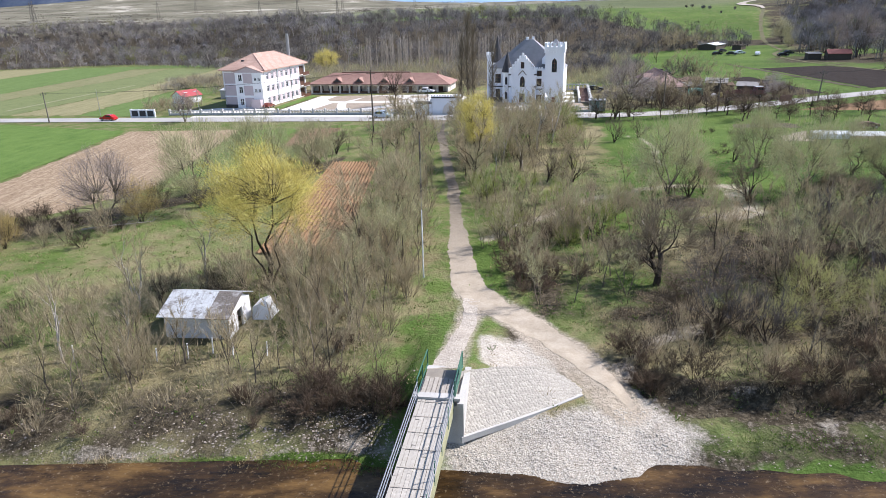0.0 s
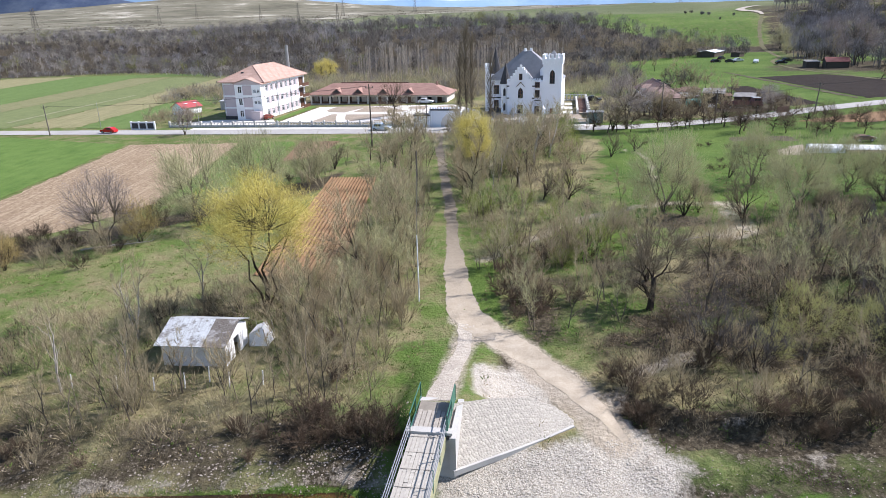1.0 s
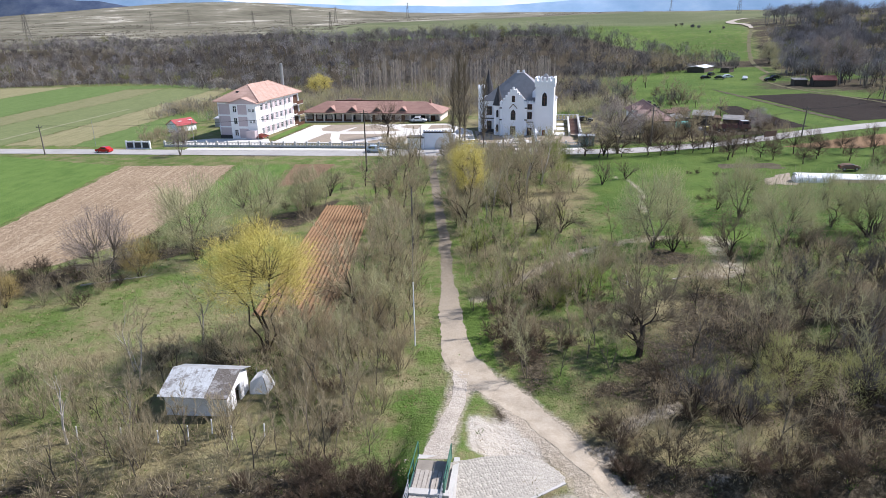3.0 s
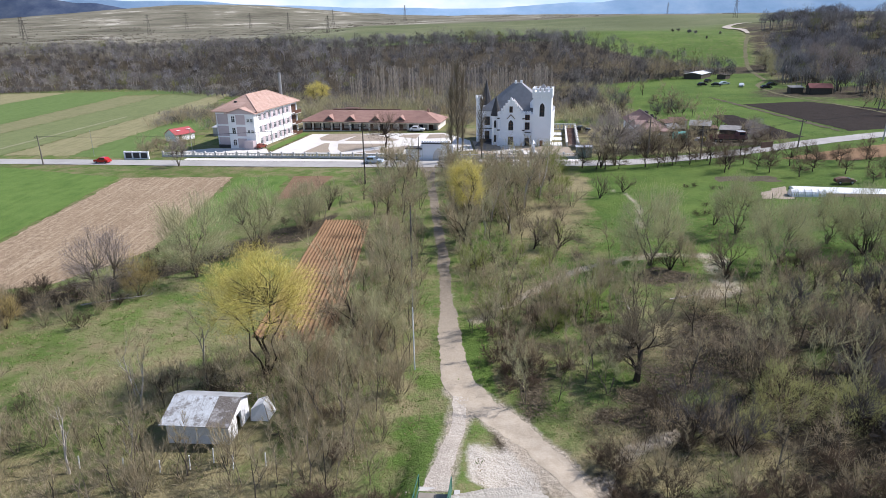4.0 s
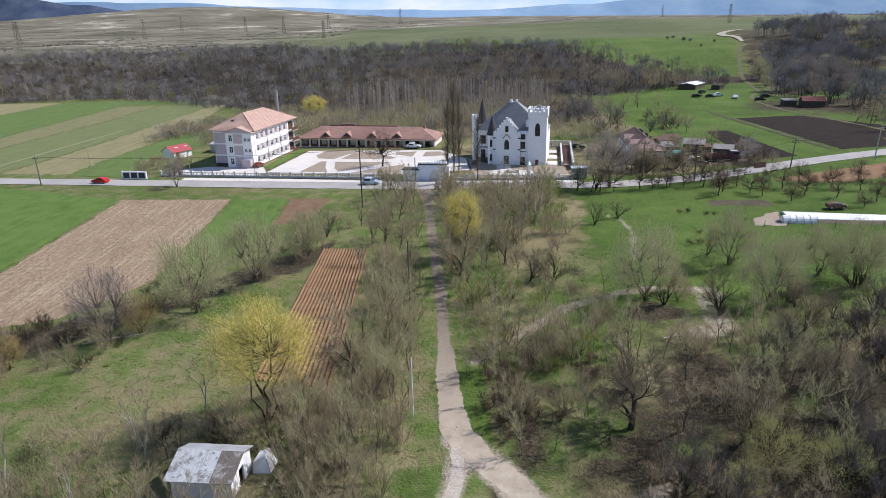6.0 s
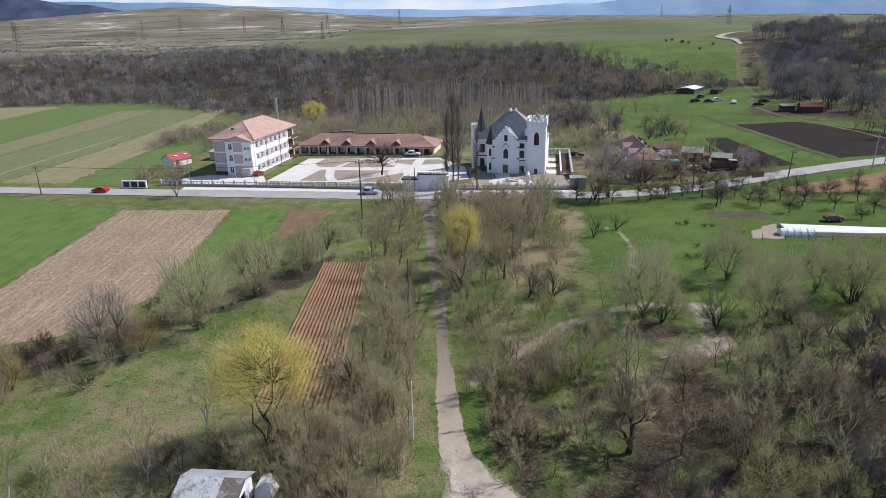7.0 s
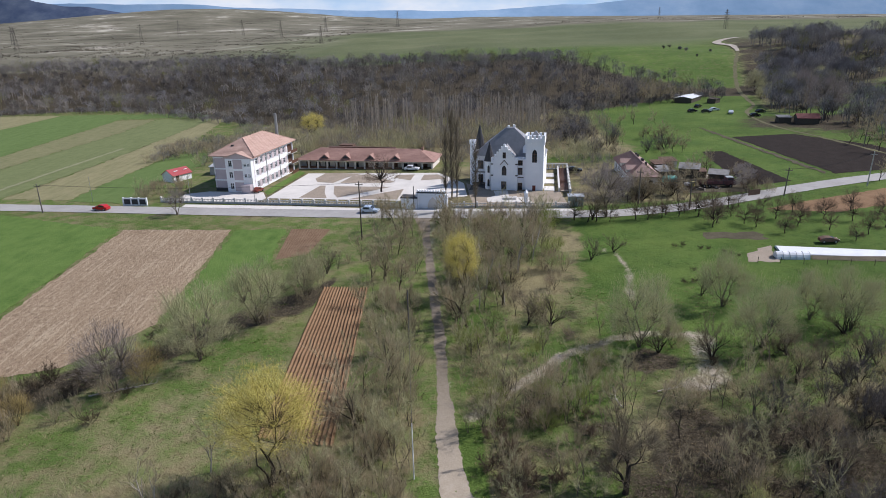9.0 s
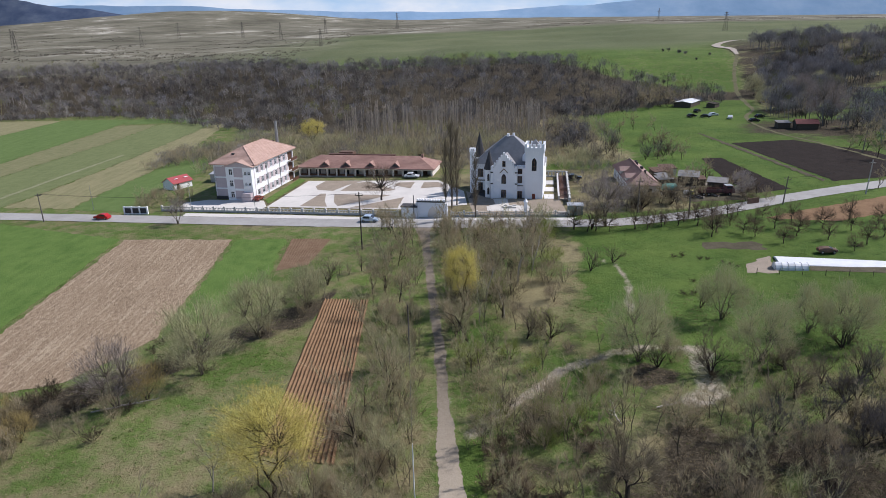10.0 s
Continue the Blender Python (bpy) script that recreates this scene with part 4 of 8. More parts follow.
def arcade_house():
    W, D, H = 42.5, 11.5, 2.9
    ox, oy = -39.7, 207.6
    b = thing("arcade_building", pose(ox, oy, ground(ox + 20, oy) - 0.3, 0, 0, -12.3), "long single-storey arcade building with a weathered red tiled roof", "building")
    part("back_wall", boxes((0.2, W - 0.2, 2.6, 2.9, 0, H + 0.2)), CREAM, b)
    part("end_wall", boxes((0, 0.3, 0.3, D, 0, H)), CREAM, b)
    part("end_wall", boxes((W - 0.3, W, 0.3, D, 0, H)), CREAM, b)
    part("rear_wall", boxes((0, W, D - 0.3, D, 0, H)), CREAM, b)
    part("plinth", boxes((-0.3, W + 0.3, -0.3, 3.0, -0.6, 0.25)), CONCRETE, b)
    part("lintel", boxes((0, W, 0, 0.4, H - 0.55, H)), CREAM, b)
    part("parapet", boxes((0, W, 0.08, 0.3, 0.25, 0.85)), BROWN_WOOD, b, "low brown parapet between the pillars")
    for k in range(15):
        x = k * (W - 0.5) / 14
        part("pillar", boxes((x, x + 0.5, -0.03, 0.45, 0.2, H - 0.5)), CREAM, b)
    for k in range(13):
        x = 1.0 + k * (W - 2) / 13
        part("door", boxes((x + 0.5, x + 2.0, 2.5, 2.62, 0.3, 2.3)), GLASS if k % 3 else BROWN_WOOD, b)
    rise = 2.75
    roof = part("roof", hip_roof(W, D, H, rise, 0.7, 5.5), TILE_RED, b)
    e = ((-0.7, -0.7, H), (W + 0.7, -0.7, H), (W + 0.7, D + 0.7, H), (-0.7, D + 0.7, H))
    r = ((5.5, D / 2, H + rise), (W - 5.5, D / 2, H + rise))
    tiles_on(roof, e[0], e[1], r[1], r[0], 12, TILE_RED)
    tiles_on(roof, e[1], e[2], r[1], r[1], 12, TILE_RED)
    tiles_on(roof, e[3], e[0], r[0], r[0], 12, TILE_RED)
    part("ridge_board", boxes((8, W - 13, D / 2 + 0.1, D / 2 + 1.4, H + rise - 0.35, H + rise + 0.28)), BROWN_WOOD, roof, "dark brown unfinished ridge boarding")
    for x in (8.6, 15.4, 23.2, 31.0):
        dm = part("dormer", profile([(x - 1.5, H + 0.55), (x + 1.5, H + 0.55), (x, H + 1.85)], -0.2, 3.6), TILE_RED, roof)
        # solid dark slab in place of a shaded opening
        part("dormer_dark_slab", profile([(x - 1.05, H + 0.62), (x + 1.05, H + 0.62), (x, H + 1.55)], -0.24, -0.18), DARK, dm)
    part("chimney", boxes((W - 4.6, W - 4.0, D / 2, D / 2 + 0.6, H + 1.5, H + 3.3)), TILE_RED, roof)
    part("shed_wing", boxes((9.5, 14, D, D + 3, 0, H + 2.6)), RUST, b, "rusty shed roof behind")


arcade_house()


def pointed(x0, x1, z0, z1, y0, y1):
    """The body of a pointed arch."""
    c, w, s = (x0 + x1) / 2, (x1 - x0) / 2, z1 - (x1 - x0) * 0.8
    pts = [(x0, z0), (x1, z0), (x1, s), (c + w * 0.72, s + (z1 - s) * 0.55), (c, z1), (c - w * 0.72, s + (z1 - s) * 0.55), (x0, s)]
    return profile(pts, y0, y1)


def gothic(parent, x0, x1, z0, z1, y, frame_mat=BROWN_WOOD):
    f = part("window", pointed(x0 - 0.16, x1 + 0.16, z0 - 0.12, z1 + 0.2, y - 0.06, y + 0.05), CASTLE, parent)
    part("pane", pointed(x0, x1, z0, z1, y - 0.075, y - 0.02), GLASS, f)
    c, h = (x0 + x1) / 2, z1 - z0
    part("mullion", boxes((c - 0.05, c + 0.05, y - 0.10, y - 0.06, z0, z1 - 0.15), (x0, x1, y - 0.10, y - 0.06, z0 + h * 0.35, z0 + h * 0.35 + 0.09), (x0, x1, y - 0.10, y - 0.06, z0 + h * 0.62, z0 + h * 0.62 + 0.09)), frame_mat, f)
    return f


def square_window(parent, x0, x1, z0, z1, y):
    f = part("window", boxes((x0 - 0.1, x1 + 0.1, y - 0.07, y + 0.05, z0 - 0.1, z1 + 0.1)), BROWN_WOOD, parent)
    part("pane", boxes((x0, x1, y - 0.085, y - 0.03, z0, z1)), GLASS, f)
    part("mullion", boxes(((x0 + x1) / 2 - 0.04, (x0 + x1) / 2 + 0.04, y - 0.11, y - 0.07, z0, z1), (x0, x1, y - 0.11, y - 0.07, z0 + (z1 - z0) * 0.6, z0 + (z1 - z0) * 0.6 + 0.07)), BROWN_WOOD, f)
    return f


def castle():
    ox, oy = 24.5, 167.2
    b = thing("castle", pose(ox, oy, ground(ox, oy) - 0.3, 0, 0, TURN_C), "small white neo-gothic castle with a crenellated tower and grey roof", "castle")
    # tower
    TW, TH = 4.5, 13.0
    tower = part("tower", boxes((0, TW, 0, TW, 0, TH)), CASTLE, b)
    tower.matrix_basis = Matrix.Translation((0.5, 0, 0))
    part("cornice", boxes((-0.22, TW + 0.22, -0.22, TW + 0.22, TH - 0.25, TH + 0.55)), CASTLE, tower)
    for s in range(4):
        for k in range(8):
            bm = boxes((-0.1 + k * 0.64, 0.1 + k * 0.64, -0.2, 0.02, TH - 0.85, TH - 0.25))
            c = part("corbel", bm, CASTLE, tower)
            c.matrix_basis = Matrix.Translation((TW / 2, TW / 2, 0)) @ pose(0, 0, 0, 0, 0, 90 * s) @ Matrix.Translation((-TW / 2, -TW / 2, 0))
    merlon = bmesh.new()
    solid(merlon, [(0, 0, 0), (0.6, 0, 0), (0.6, 0.3, 0), (0, 0.3, 0)], [(0, 0, 0.8), (0.6, 0, 0.8), (0.6, 0.3, 0.8), (0, 0.3, 0.8)])
    box(merlon, -0.05, 0.65, -0.05, 0.35, 0.72, 0.86)
    me = bpy.data.meshes.new("merlon")
    merlon.to_mesh(me)
    merlon.free()
    me.materials.append(CASTLE)
    for s in range(4):
        for k in range(5):
            piece("merlon", me, tower, Matrix.Translation((TW / 2, TW / 2, TH + 0.55)) @ pose(0, 0, 0, 0, 0, 90 * s) @ Matrix.Translation((-TW / 2 - 0.2 + k * 1.045, -TW / 2 - 0.2, 0)))
    cap = bmesh.new()
    solid(cap, [(0.9, 0.9, TH + 0.6), (3.6, 0.9, TH + 0.6), (3.6, 3.6, TH + 0.6), (0.9, 3.6, TH + 0.6)], [(2.2, 2.2, TH + 2.3), (2.3, 2.2, TH + 2.3), (2.3, 2.3, TH + 2.3), (2.2, 2.3, TH + 2.3)])
    part("tower_roof", cap, SLATE, tower)
    gothic(tower, 1.65, 2.85, 7.6, 10.9, 0)
    door = part("door", boxes((1.85, 2.65, -0.05, 0.1, 0.1, 1.7)), DOOR_RED, tower, "red-brown wooden door")
    part("door_frame", boxes((1.73, 1.85, -0.08, 0.08, 0.1, 1.85), (2.65, 2.77, -0.08, 0.08, 0.1, 1.85), (1.85, 2.65, -0.08, 0.08, 1.7, 1.85)), CASTLE, door)
    # stepped gable front
    n, run, rise = 5, 0.56, 0.68
    left = []
    for k in range(n):
        left += [(-8.1 + k * run, 8.1 + k * rise), (-8.1 + (k + 1) * run, 8.1 + k * rise)]
    right = [(-9.8 - px, pz) for px, pz in left]
    outline = [(-8.1, 0), (-1.7, 0)] + right + [(-4.5, 11.5), (-5.3, 11.5)] + left[::-1]
    gable = part("gable_front", profile(outline, 0, 0.45), CASTLE, b, "stepped white gable front")
    for k in range(n):
        for px in (-8.1 + k * run, -1.7 - (k + 1) * run):
            part("step_cap", boxes((px + 0.1, px + 0.46, -0.1, 0.55, 8.1 + k * rise, 8.75 + k * rise)), CASTLE, gable)
    part("step_cap", boxes((-5.15, -4.65, -0.1, 0.55, 11.5, 12.1)), CASTLE, gable)
    for px in (-8.25, -2.0):
        part("buttress", boxes((px, px + 0.5, -0.3, 0.5, 0, 8.6)), CASTLE, gable)
        for z in (4.0, 6.9):
            part("dark_band", boxes((px - 0.04, px + 0.54, -0.34, 0.3, z, z + 0.3)), DARK, gable)
    gothic(gable, -5.5, -4.3, 4.1, 6.7, 0)
    hood = bmesh.new()
    for q in (-5.9, -3.9):
        tube(hood, (q, -0.08, 6.9), (-4.9, -0.08, 8.0), 0.09, 0.09, 4)
    part("hood_mould", hood, BROWN_WOOD, gable)
    square_window(gable, -5.2, -4.6, 8.6, 9.9, 0)
    square_window(gable, -5.5, -4.4, 0.5, 2.4, 0)
    # recess between gable and tower
    rec = part("recess_wall", boxes((-1.7, 0.5, 0.8, 1.2, 0, 8.2)), CASTLE, b)
    for z in (0.4, 4.3, 7.0 - 0.3):
        square_window(rec, -1.35, -0.4, z, z + (1.6 if z < 6 else 1.1), 0.8)
    part("band", boxes((-1.7, 0, 0.7, 0.8, 3.4, 3.6)), DARK, rec)
    for k in range(3):
        part("merlon", boxes((-1.65 + k * 0.6, -1.3 + k * 0.6, 0.75, 1.2, 8.2, 8.75)), CASTLE, rec)
    # main body and left wing
    part("main_body", boxes((-8.0, 4.9, 1.2, 15.0, 0, 8.15)), CASTLE, b)
    wing = part("wing", boxes((-13.6, -8.0, 5.6, 15.0, 0, 8.1)), CASTLE, b)
    square_window(wing, -12.4, -11.2, 4.6, 6.6, 5.6)
    square_window(wing, -12.3, -11.3, 1.0, 2.9, 5.6)
    square_window(wing, -10.4, -9.7, 4.6, 6.6, 5.6)
    part("band", boxes((-13.65, -8.0, 5.5, 5.6, 3.5, 3.75)), DARK, wing)
    part("corbel_table", boxes((-13.7, -8.0, 5.42, 5.6, 7.6, 8.1)), CASTLE, wing)
    part("plinth", boxes((-13.7, -8.0, 5.45, 5.58, 0, 0.9)), DARK, wing)
    # round stair turret beside the gable
    def turret(x, y, r, h, spire, crown):
        t = bmesh.new()
        tube(t, (x, y, 0), (x, y, h), r, r, 10)
        body = part("turret", t, CASTLE, b)
        c = bmesh.new()
        tube(c, (x, y, h - 0.3), (x, y, h + 0.12), r + 0.16, r + 0.16, 10)
        part("turret_cornice", c, CASTLE, body)
        if spire:
            s = bmesh.new()
            tube(s, (x, y, h + 0.1), (x, y, h + spire), r + 0.32, 0.03, 10)
            part("spire", s, DARK, body, "dark pointed spire")
        if crown:
            for k in range(8):
                a = k * math.pi / 4
                bm = boxes((-0.2, 0.2, -0.14, 0.14, h + 0.1, h + 0.75))
                p = part("merlon", bm, CASTLE, body)
                p.matrix_basis = Matrix.Translation((x + r * math.cos(a), y + r * math.sin(a), 0)) @ pose(0, 0, 0, 0, 0, math.degrees(a) + 90)
        return body
    stair = turret(-8.9, 1.7, 1.1, 7.4, 5.0, False)
    for z in (1.0, 4.6):
        part("slit_window", pointed(-9.25, -8.7, z, z + 1.9, 0.52, 0.66), GLASS, stair)
    turret(-14.0, 6.2, 0.75, 11.3, 0, True)
    turret(-12.6, 9.5, 1.3, 9.2, 6.6, False)
    # roofs
    main = bmesh.new()
    solid(main, [(-14.0, 5.1, 8.1), (5.1, 4.0, 8.1), (5.1, 15.4, 8.1), (-14.0, 15.4, 8.1)], [(-5.6, 9.0, 14.9), (-3.4, 9.0, 14.9), (-3.4, 10.6, 14.9), (-5.6, 10.6, 14.9)])
    roof = part("roof", main, SLATE, b)
    part("gable_roof", profile([(-8.0, 8.0), (-1.8, 8.0), (-4.9, 11.2)], 0.45, 8.0), SLATE, b)
    part("dormer", profile([(-0.6, 9.2), (1.2, 9.2), (1.2, 10.6), (0.3, 11.6), (-0.6, 10.6)], 4.0, 8.5), CASTLE, b)
    for x, y in ((-4.9, 9.2), (-3.6, 10.2)):
        part("chimney", boxes((x - 0.28, x + 0.28, y - 0.28, y + 0.28, 13.4, 15.5)), CASTLE, roof)
    part("foundation", boxes((-14.0, 5.6, -0.4, 15.2, -0.5, 0.12)), DARK, b)


castle()


def terrace_wall():
    b = thing("terrace_stairs", pose(33.4, 163.6, ground(33, 164) - 0.1, 0, 0, -10), "white stone terrace stairs with balustrade", "stairs")
    part("ramp", boxes((0, 2.0, 0, 27, 0, 0.5)), BED, b)
    part("wall", boxes((-0.5, -0.1, 0, 27, 0, 1.3)), CONCRETE_WHITE, b)
    part("wall", boxes((2.1, 2.5, -4, 27, 0, 1.3)), CONCRETE_WHITE, b)
    for k in range(20):
        part("step", boxes((0, 2.0, 1 + k * 1.25, 1.7 + k * 1.25, 0.5, 0.56 + k * 0.02)), BROWN_WOOD, b)
    for k in range(9):
        y = -4 + k * 3.7
        part("post", boxes((2.0, 2.6, y, y + 0.55, 1.2, 1.95)), CONCRETE_WHITE, b)
    part("rail", boxes((2.15, 2.45, -4, 27, 1.65, 1.8)), CONCRETE_WHITE, b)
    part("back_balustrade", boxes((-5.0, 2.6, 27.2, 27.5, 1.6, 1.85), (-5.0, 2.6, 27.2, 27.5, 0, 0.4)), CONCRETE_WHITE, b)
    for k in range(8):
        part("post", boxes((-5.0 + k * 1.0, -4.7 + k * 1.0, 27.2, 27.5, 0.4, 1.6)), CONCRETE_WHITE, b)
    for k in range(3):
        part("slab", boxes((-4.0, -1.4, 1.5 + k * 8, 6.2 + k * 8, 0, 0.16)), CONCRETE_WHITE, b)


terrace_wall()


def village_house():
    """A long house, narrow end to the road, under a low hipped roof."""
    ox, oy = 50.9, 163.0
    W, D, H, over = 6.9, 24.5, 3.3, 0.5
    b = thing("village_house", pose(ox, oy, ground(ox, oy) - 0.1, 0, 0, -6), "long old plastered village house with a brown tiled roof", "house")
    ops = [(1.1, 2.1, 1.0, 2.4), (4.4, 5.4, 1.0, 2.4)]
    f = side(b, 0, 0, 0, W, 0, H, ops, CREAM)
    for o in ops:
        window(f, *o, BROWN_WOOD)
    long_ops = [(2.5 + k * 4.4, 3.6 + k * 4.4, 1.0, 2.4) for k in range(5)]
    for x, y, turn in ((W, 0, 90), (0, D, -90)):
        w = side(b, x, y, turn, D, 0, H, long_ops, CREAM if turn > 0 else WHITE)
        for o in long_ops:
            window(w, *o, BROWN_WOOD)
    side(b, W, D, 180, W, 0, H, [], CREAM)
    part("floor_slab", boxes((0.4, W - 0.4, 0.4, D - 0.4, -0.2, 0.1)), CONCRETE, b)
    rise, tip = 2.7, 3.6
    roof = part("roof", hip_roof(W, D, H, rise, over, tip), TILE_BROWN_SHADED, b)
    e = ((-over, -over, H), (W + over, -over, H), (W + over, D + over, H), (-over, D + over, H))
    r = ((W / 2, tip, H + rise), (W / 2, D - tip, H + rise))
    # sunlit tone on the front and right slopes, shaded tone on the left
    tiles_on(roof, e[0], e[1], r[0], r[0], 10, TILE_PINK_LIT)
    tiles_on(roof, e[1], e[2], r[1], r[0], 12, TILE_PINK_LIT)
    tiles_on(roof, e[3], e[0], r[0], r[1], 12, TILE_BROWN_SHADED)
    caps = bmesh.new()
    for p, q in ((e[0], r[0]), (e[1], r[0]), (r[0], r[1])):
        tube(caps, Vector(p) + Vector((0, 0, 0.1)), Vector(q) + Vector((0, 0, 0.1)), 0.11, 0.11, 5)
    part("ridge_tiles", caps, TILE_PINK_LIT, roof)
    # chimneys along the sunny slope, small pink gables on the other
    for k, (x, y) in enumerate(((4.4, 5.0), (4.1, 8.6), (5.0, 11.5), (4.3, 15.0), (4.6, 18.5))):
        z = H + rise * (1 - abs(x - W / 2) / (W / 2))
        part("chimney", boxes((x - 0.25, x + 0.25, y - 0.25, y + 0.25, z - 0.3, z + 0.75), (x - 0.31, x + 0.31, y - 0.31, y + 0.31, z + 0.75, z + 0.86)), DARK, roof, "sooty brick chimney")
    for y in (4.2, 12.4):
        g = part("dormer", boxes((-0.35, 2.0, y, y + 2.4, H - 0.1, H + 1.05)), CREAM, roof)
        bm = bmesh.new()
        solid(bm, [(-0.6, y - 0.25, H + 1.05), (2.6, y - 0.25, H + 1.05), (2.6, y + 2.65, H + 1.05), (-0.6, y + 2.65, H + 1.05)], [(-0.6, y + 1.1, H + 2.0), (2.6, y + 1.1, H + 2.0), (2.6, y + 1.3, H + 2.0), (-0.6, y + 1.3, H + 2.0)])
        part("dormer_roof", bm, TILE_PINK_LIT, g)


village_house()


def shed(name, x, y, w, d, h, rise, turn, wall_mat, roof_mat, label, cat="shed", door=True):
    b = thing(name, pose(x, y, ground(x, y) - 0.12, 0, 0, turn), label, cat)
    part("wall", boxes((0, w, 0, 0.12, 0, h), (0, w, d - 0.12, d, 0, h), (0, 0.12, 0.12, d - 0.12, 0, h), (w - 0.12, w, 0.12, d - 0.12, 0, h)), wall_mat, b)
    bm = bmesh.new()
    solid(bm, [(-0.25, -0.3, h), (w + 0.25, -0.3, h), (w + 0.25, d + 0.3, h + rise), (-0.25, d + 0.3, h + rise)], [(-0.25, -0.3, h + 0.08), (w + 0.25, -0.3, h + 0.08), (w + 0.25, d + 0.3, h + rise + 0.08), (-0.25, d + 0.3, h + rise + 0.08)])
    roof = part("roof", bm, roof_mat, b)
    n = max(2, int(w / 0.9))
    for k in range(n):
        s = bmesh.new()
        px = -0.2 + (w + 0.4) * (k + 0.5) / n
        tube(s, (px, -0.3, h + 0.1), (px, d + 0.3, h + rise + 0.1), 0.035, 0.035, 4)
        part("seam", s, roof_mat, roof)
    if door:
        part("door", boxes((w * 0.35, w * 0.35 + 0.9, -0.04, 0.0, 0.05, min(1.95, h - 0.15))), DARK_WOOD, b)
    return b


def gabled(name, x, y, w, d, h, rise, turn, wall_mat, roof_mat, label, cat):
    """A small house; its ridge runs along x."""
    b = thing(name, pose(x, y, ground(x, y) - 0.12, 0, 0, turn), label, cat)
    part("wall", boxes((0, w, 0, 0.2, 0, h), (0, w, d - 0.2, d, 0, h)), wall_mat, b)
    for x0 in (0, w - 0.2):
        bm = bmesh.new()
        solid(bm, [(x0, 0.0, 0), (x0, d, 0), (x0, d, h), (x0, d / 2, h + rise), (x0, 0.0, h)], [(x0 + 0.2, 0.0, 0), (x0 + 0.2, d, 0), (x0 + 0.2, d, h), (x0 + 0.2, d / 2, h + rise), (x0 + 0.2, 0.0, h)])
        bmesh.ops.recalc_face_normals(bm, faces=bm.faces)
        part("gable_wall", bm, wall_mat, b)
    for s in (0, 1):
        y0, y1 = (-0.35, d / 2) if s == 0 else (d + 0.35, d / 2)
        z0 = h - 0.35 * rise / (d / 2)
        bm = bmesh.new()
        solid(bm, [(-0.3, y0, z0), (w + 0.3, y0, z0), (w + 0.3, y1, h + rise), (-0.3, y1, h + rise)], [(-0.3, y0, z0 + 0.09), (w + 0.3, y0, z0 + 0.09), (w + 0.3, y1, h + rise + 0.09), (-0.3, y1, h + rise + 0.09)])
        bmesh.ops.recalc_face_normals(bm, faces=bm.faces)
        part("roof", bm, roof_mat, b)
    return b


r = gabled("cottage", -74.4, 195.6, 6.6, 4.8, 2.2, 1.4, 58, WHITE, RED_ROOF, "small white outbuilding with a red metal roof", "outbuilding")
for x in (1.4, 4.8):
    part("roof_light", profile([(x, 3.06), (x + 1.2, 3.06), (x + 1.2, 3.16), (x, 3.16)], 0.9, 1.9), WHITE, r)
part("door", boxes((1.0, 2.0, -0.05, 0.0, 0, 1.9)), DARK_WOOD, r)
shed("shed", -66.5, 205, 7, 5, 2.6, 0.8, -13, CONCRETE, METAL_SHEET, "grey lean-to shed beside the block")

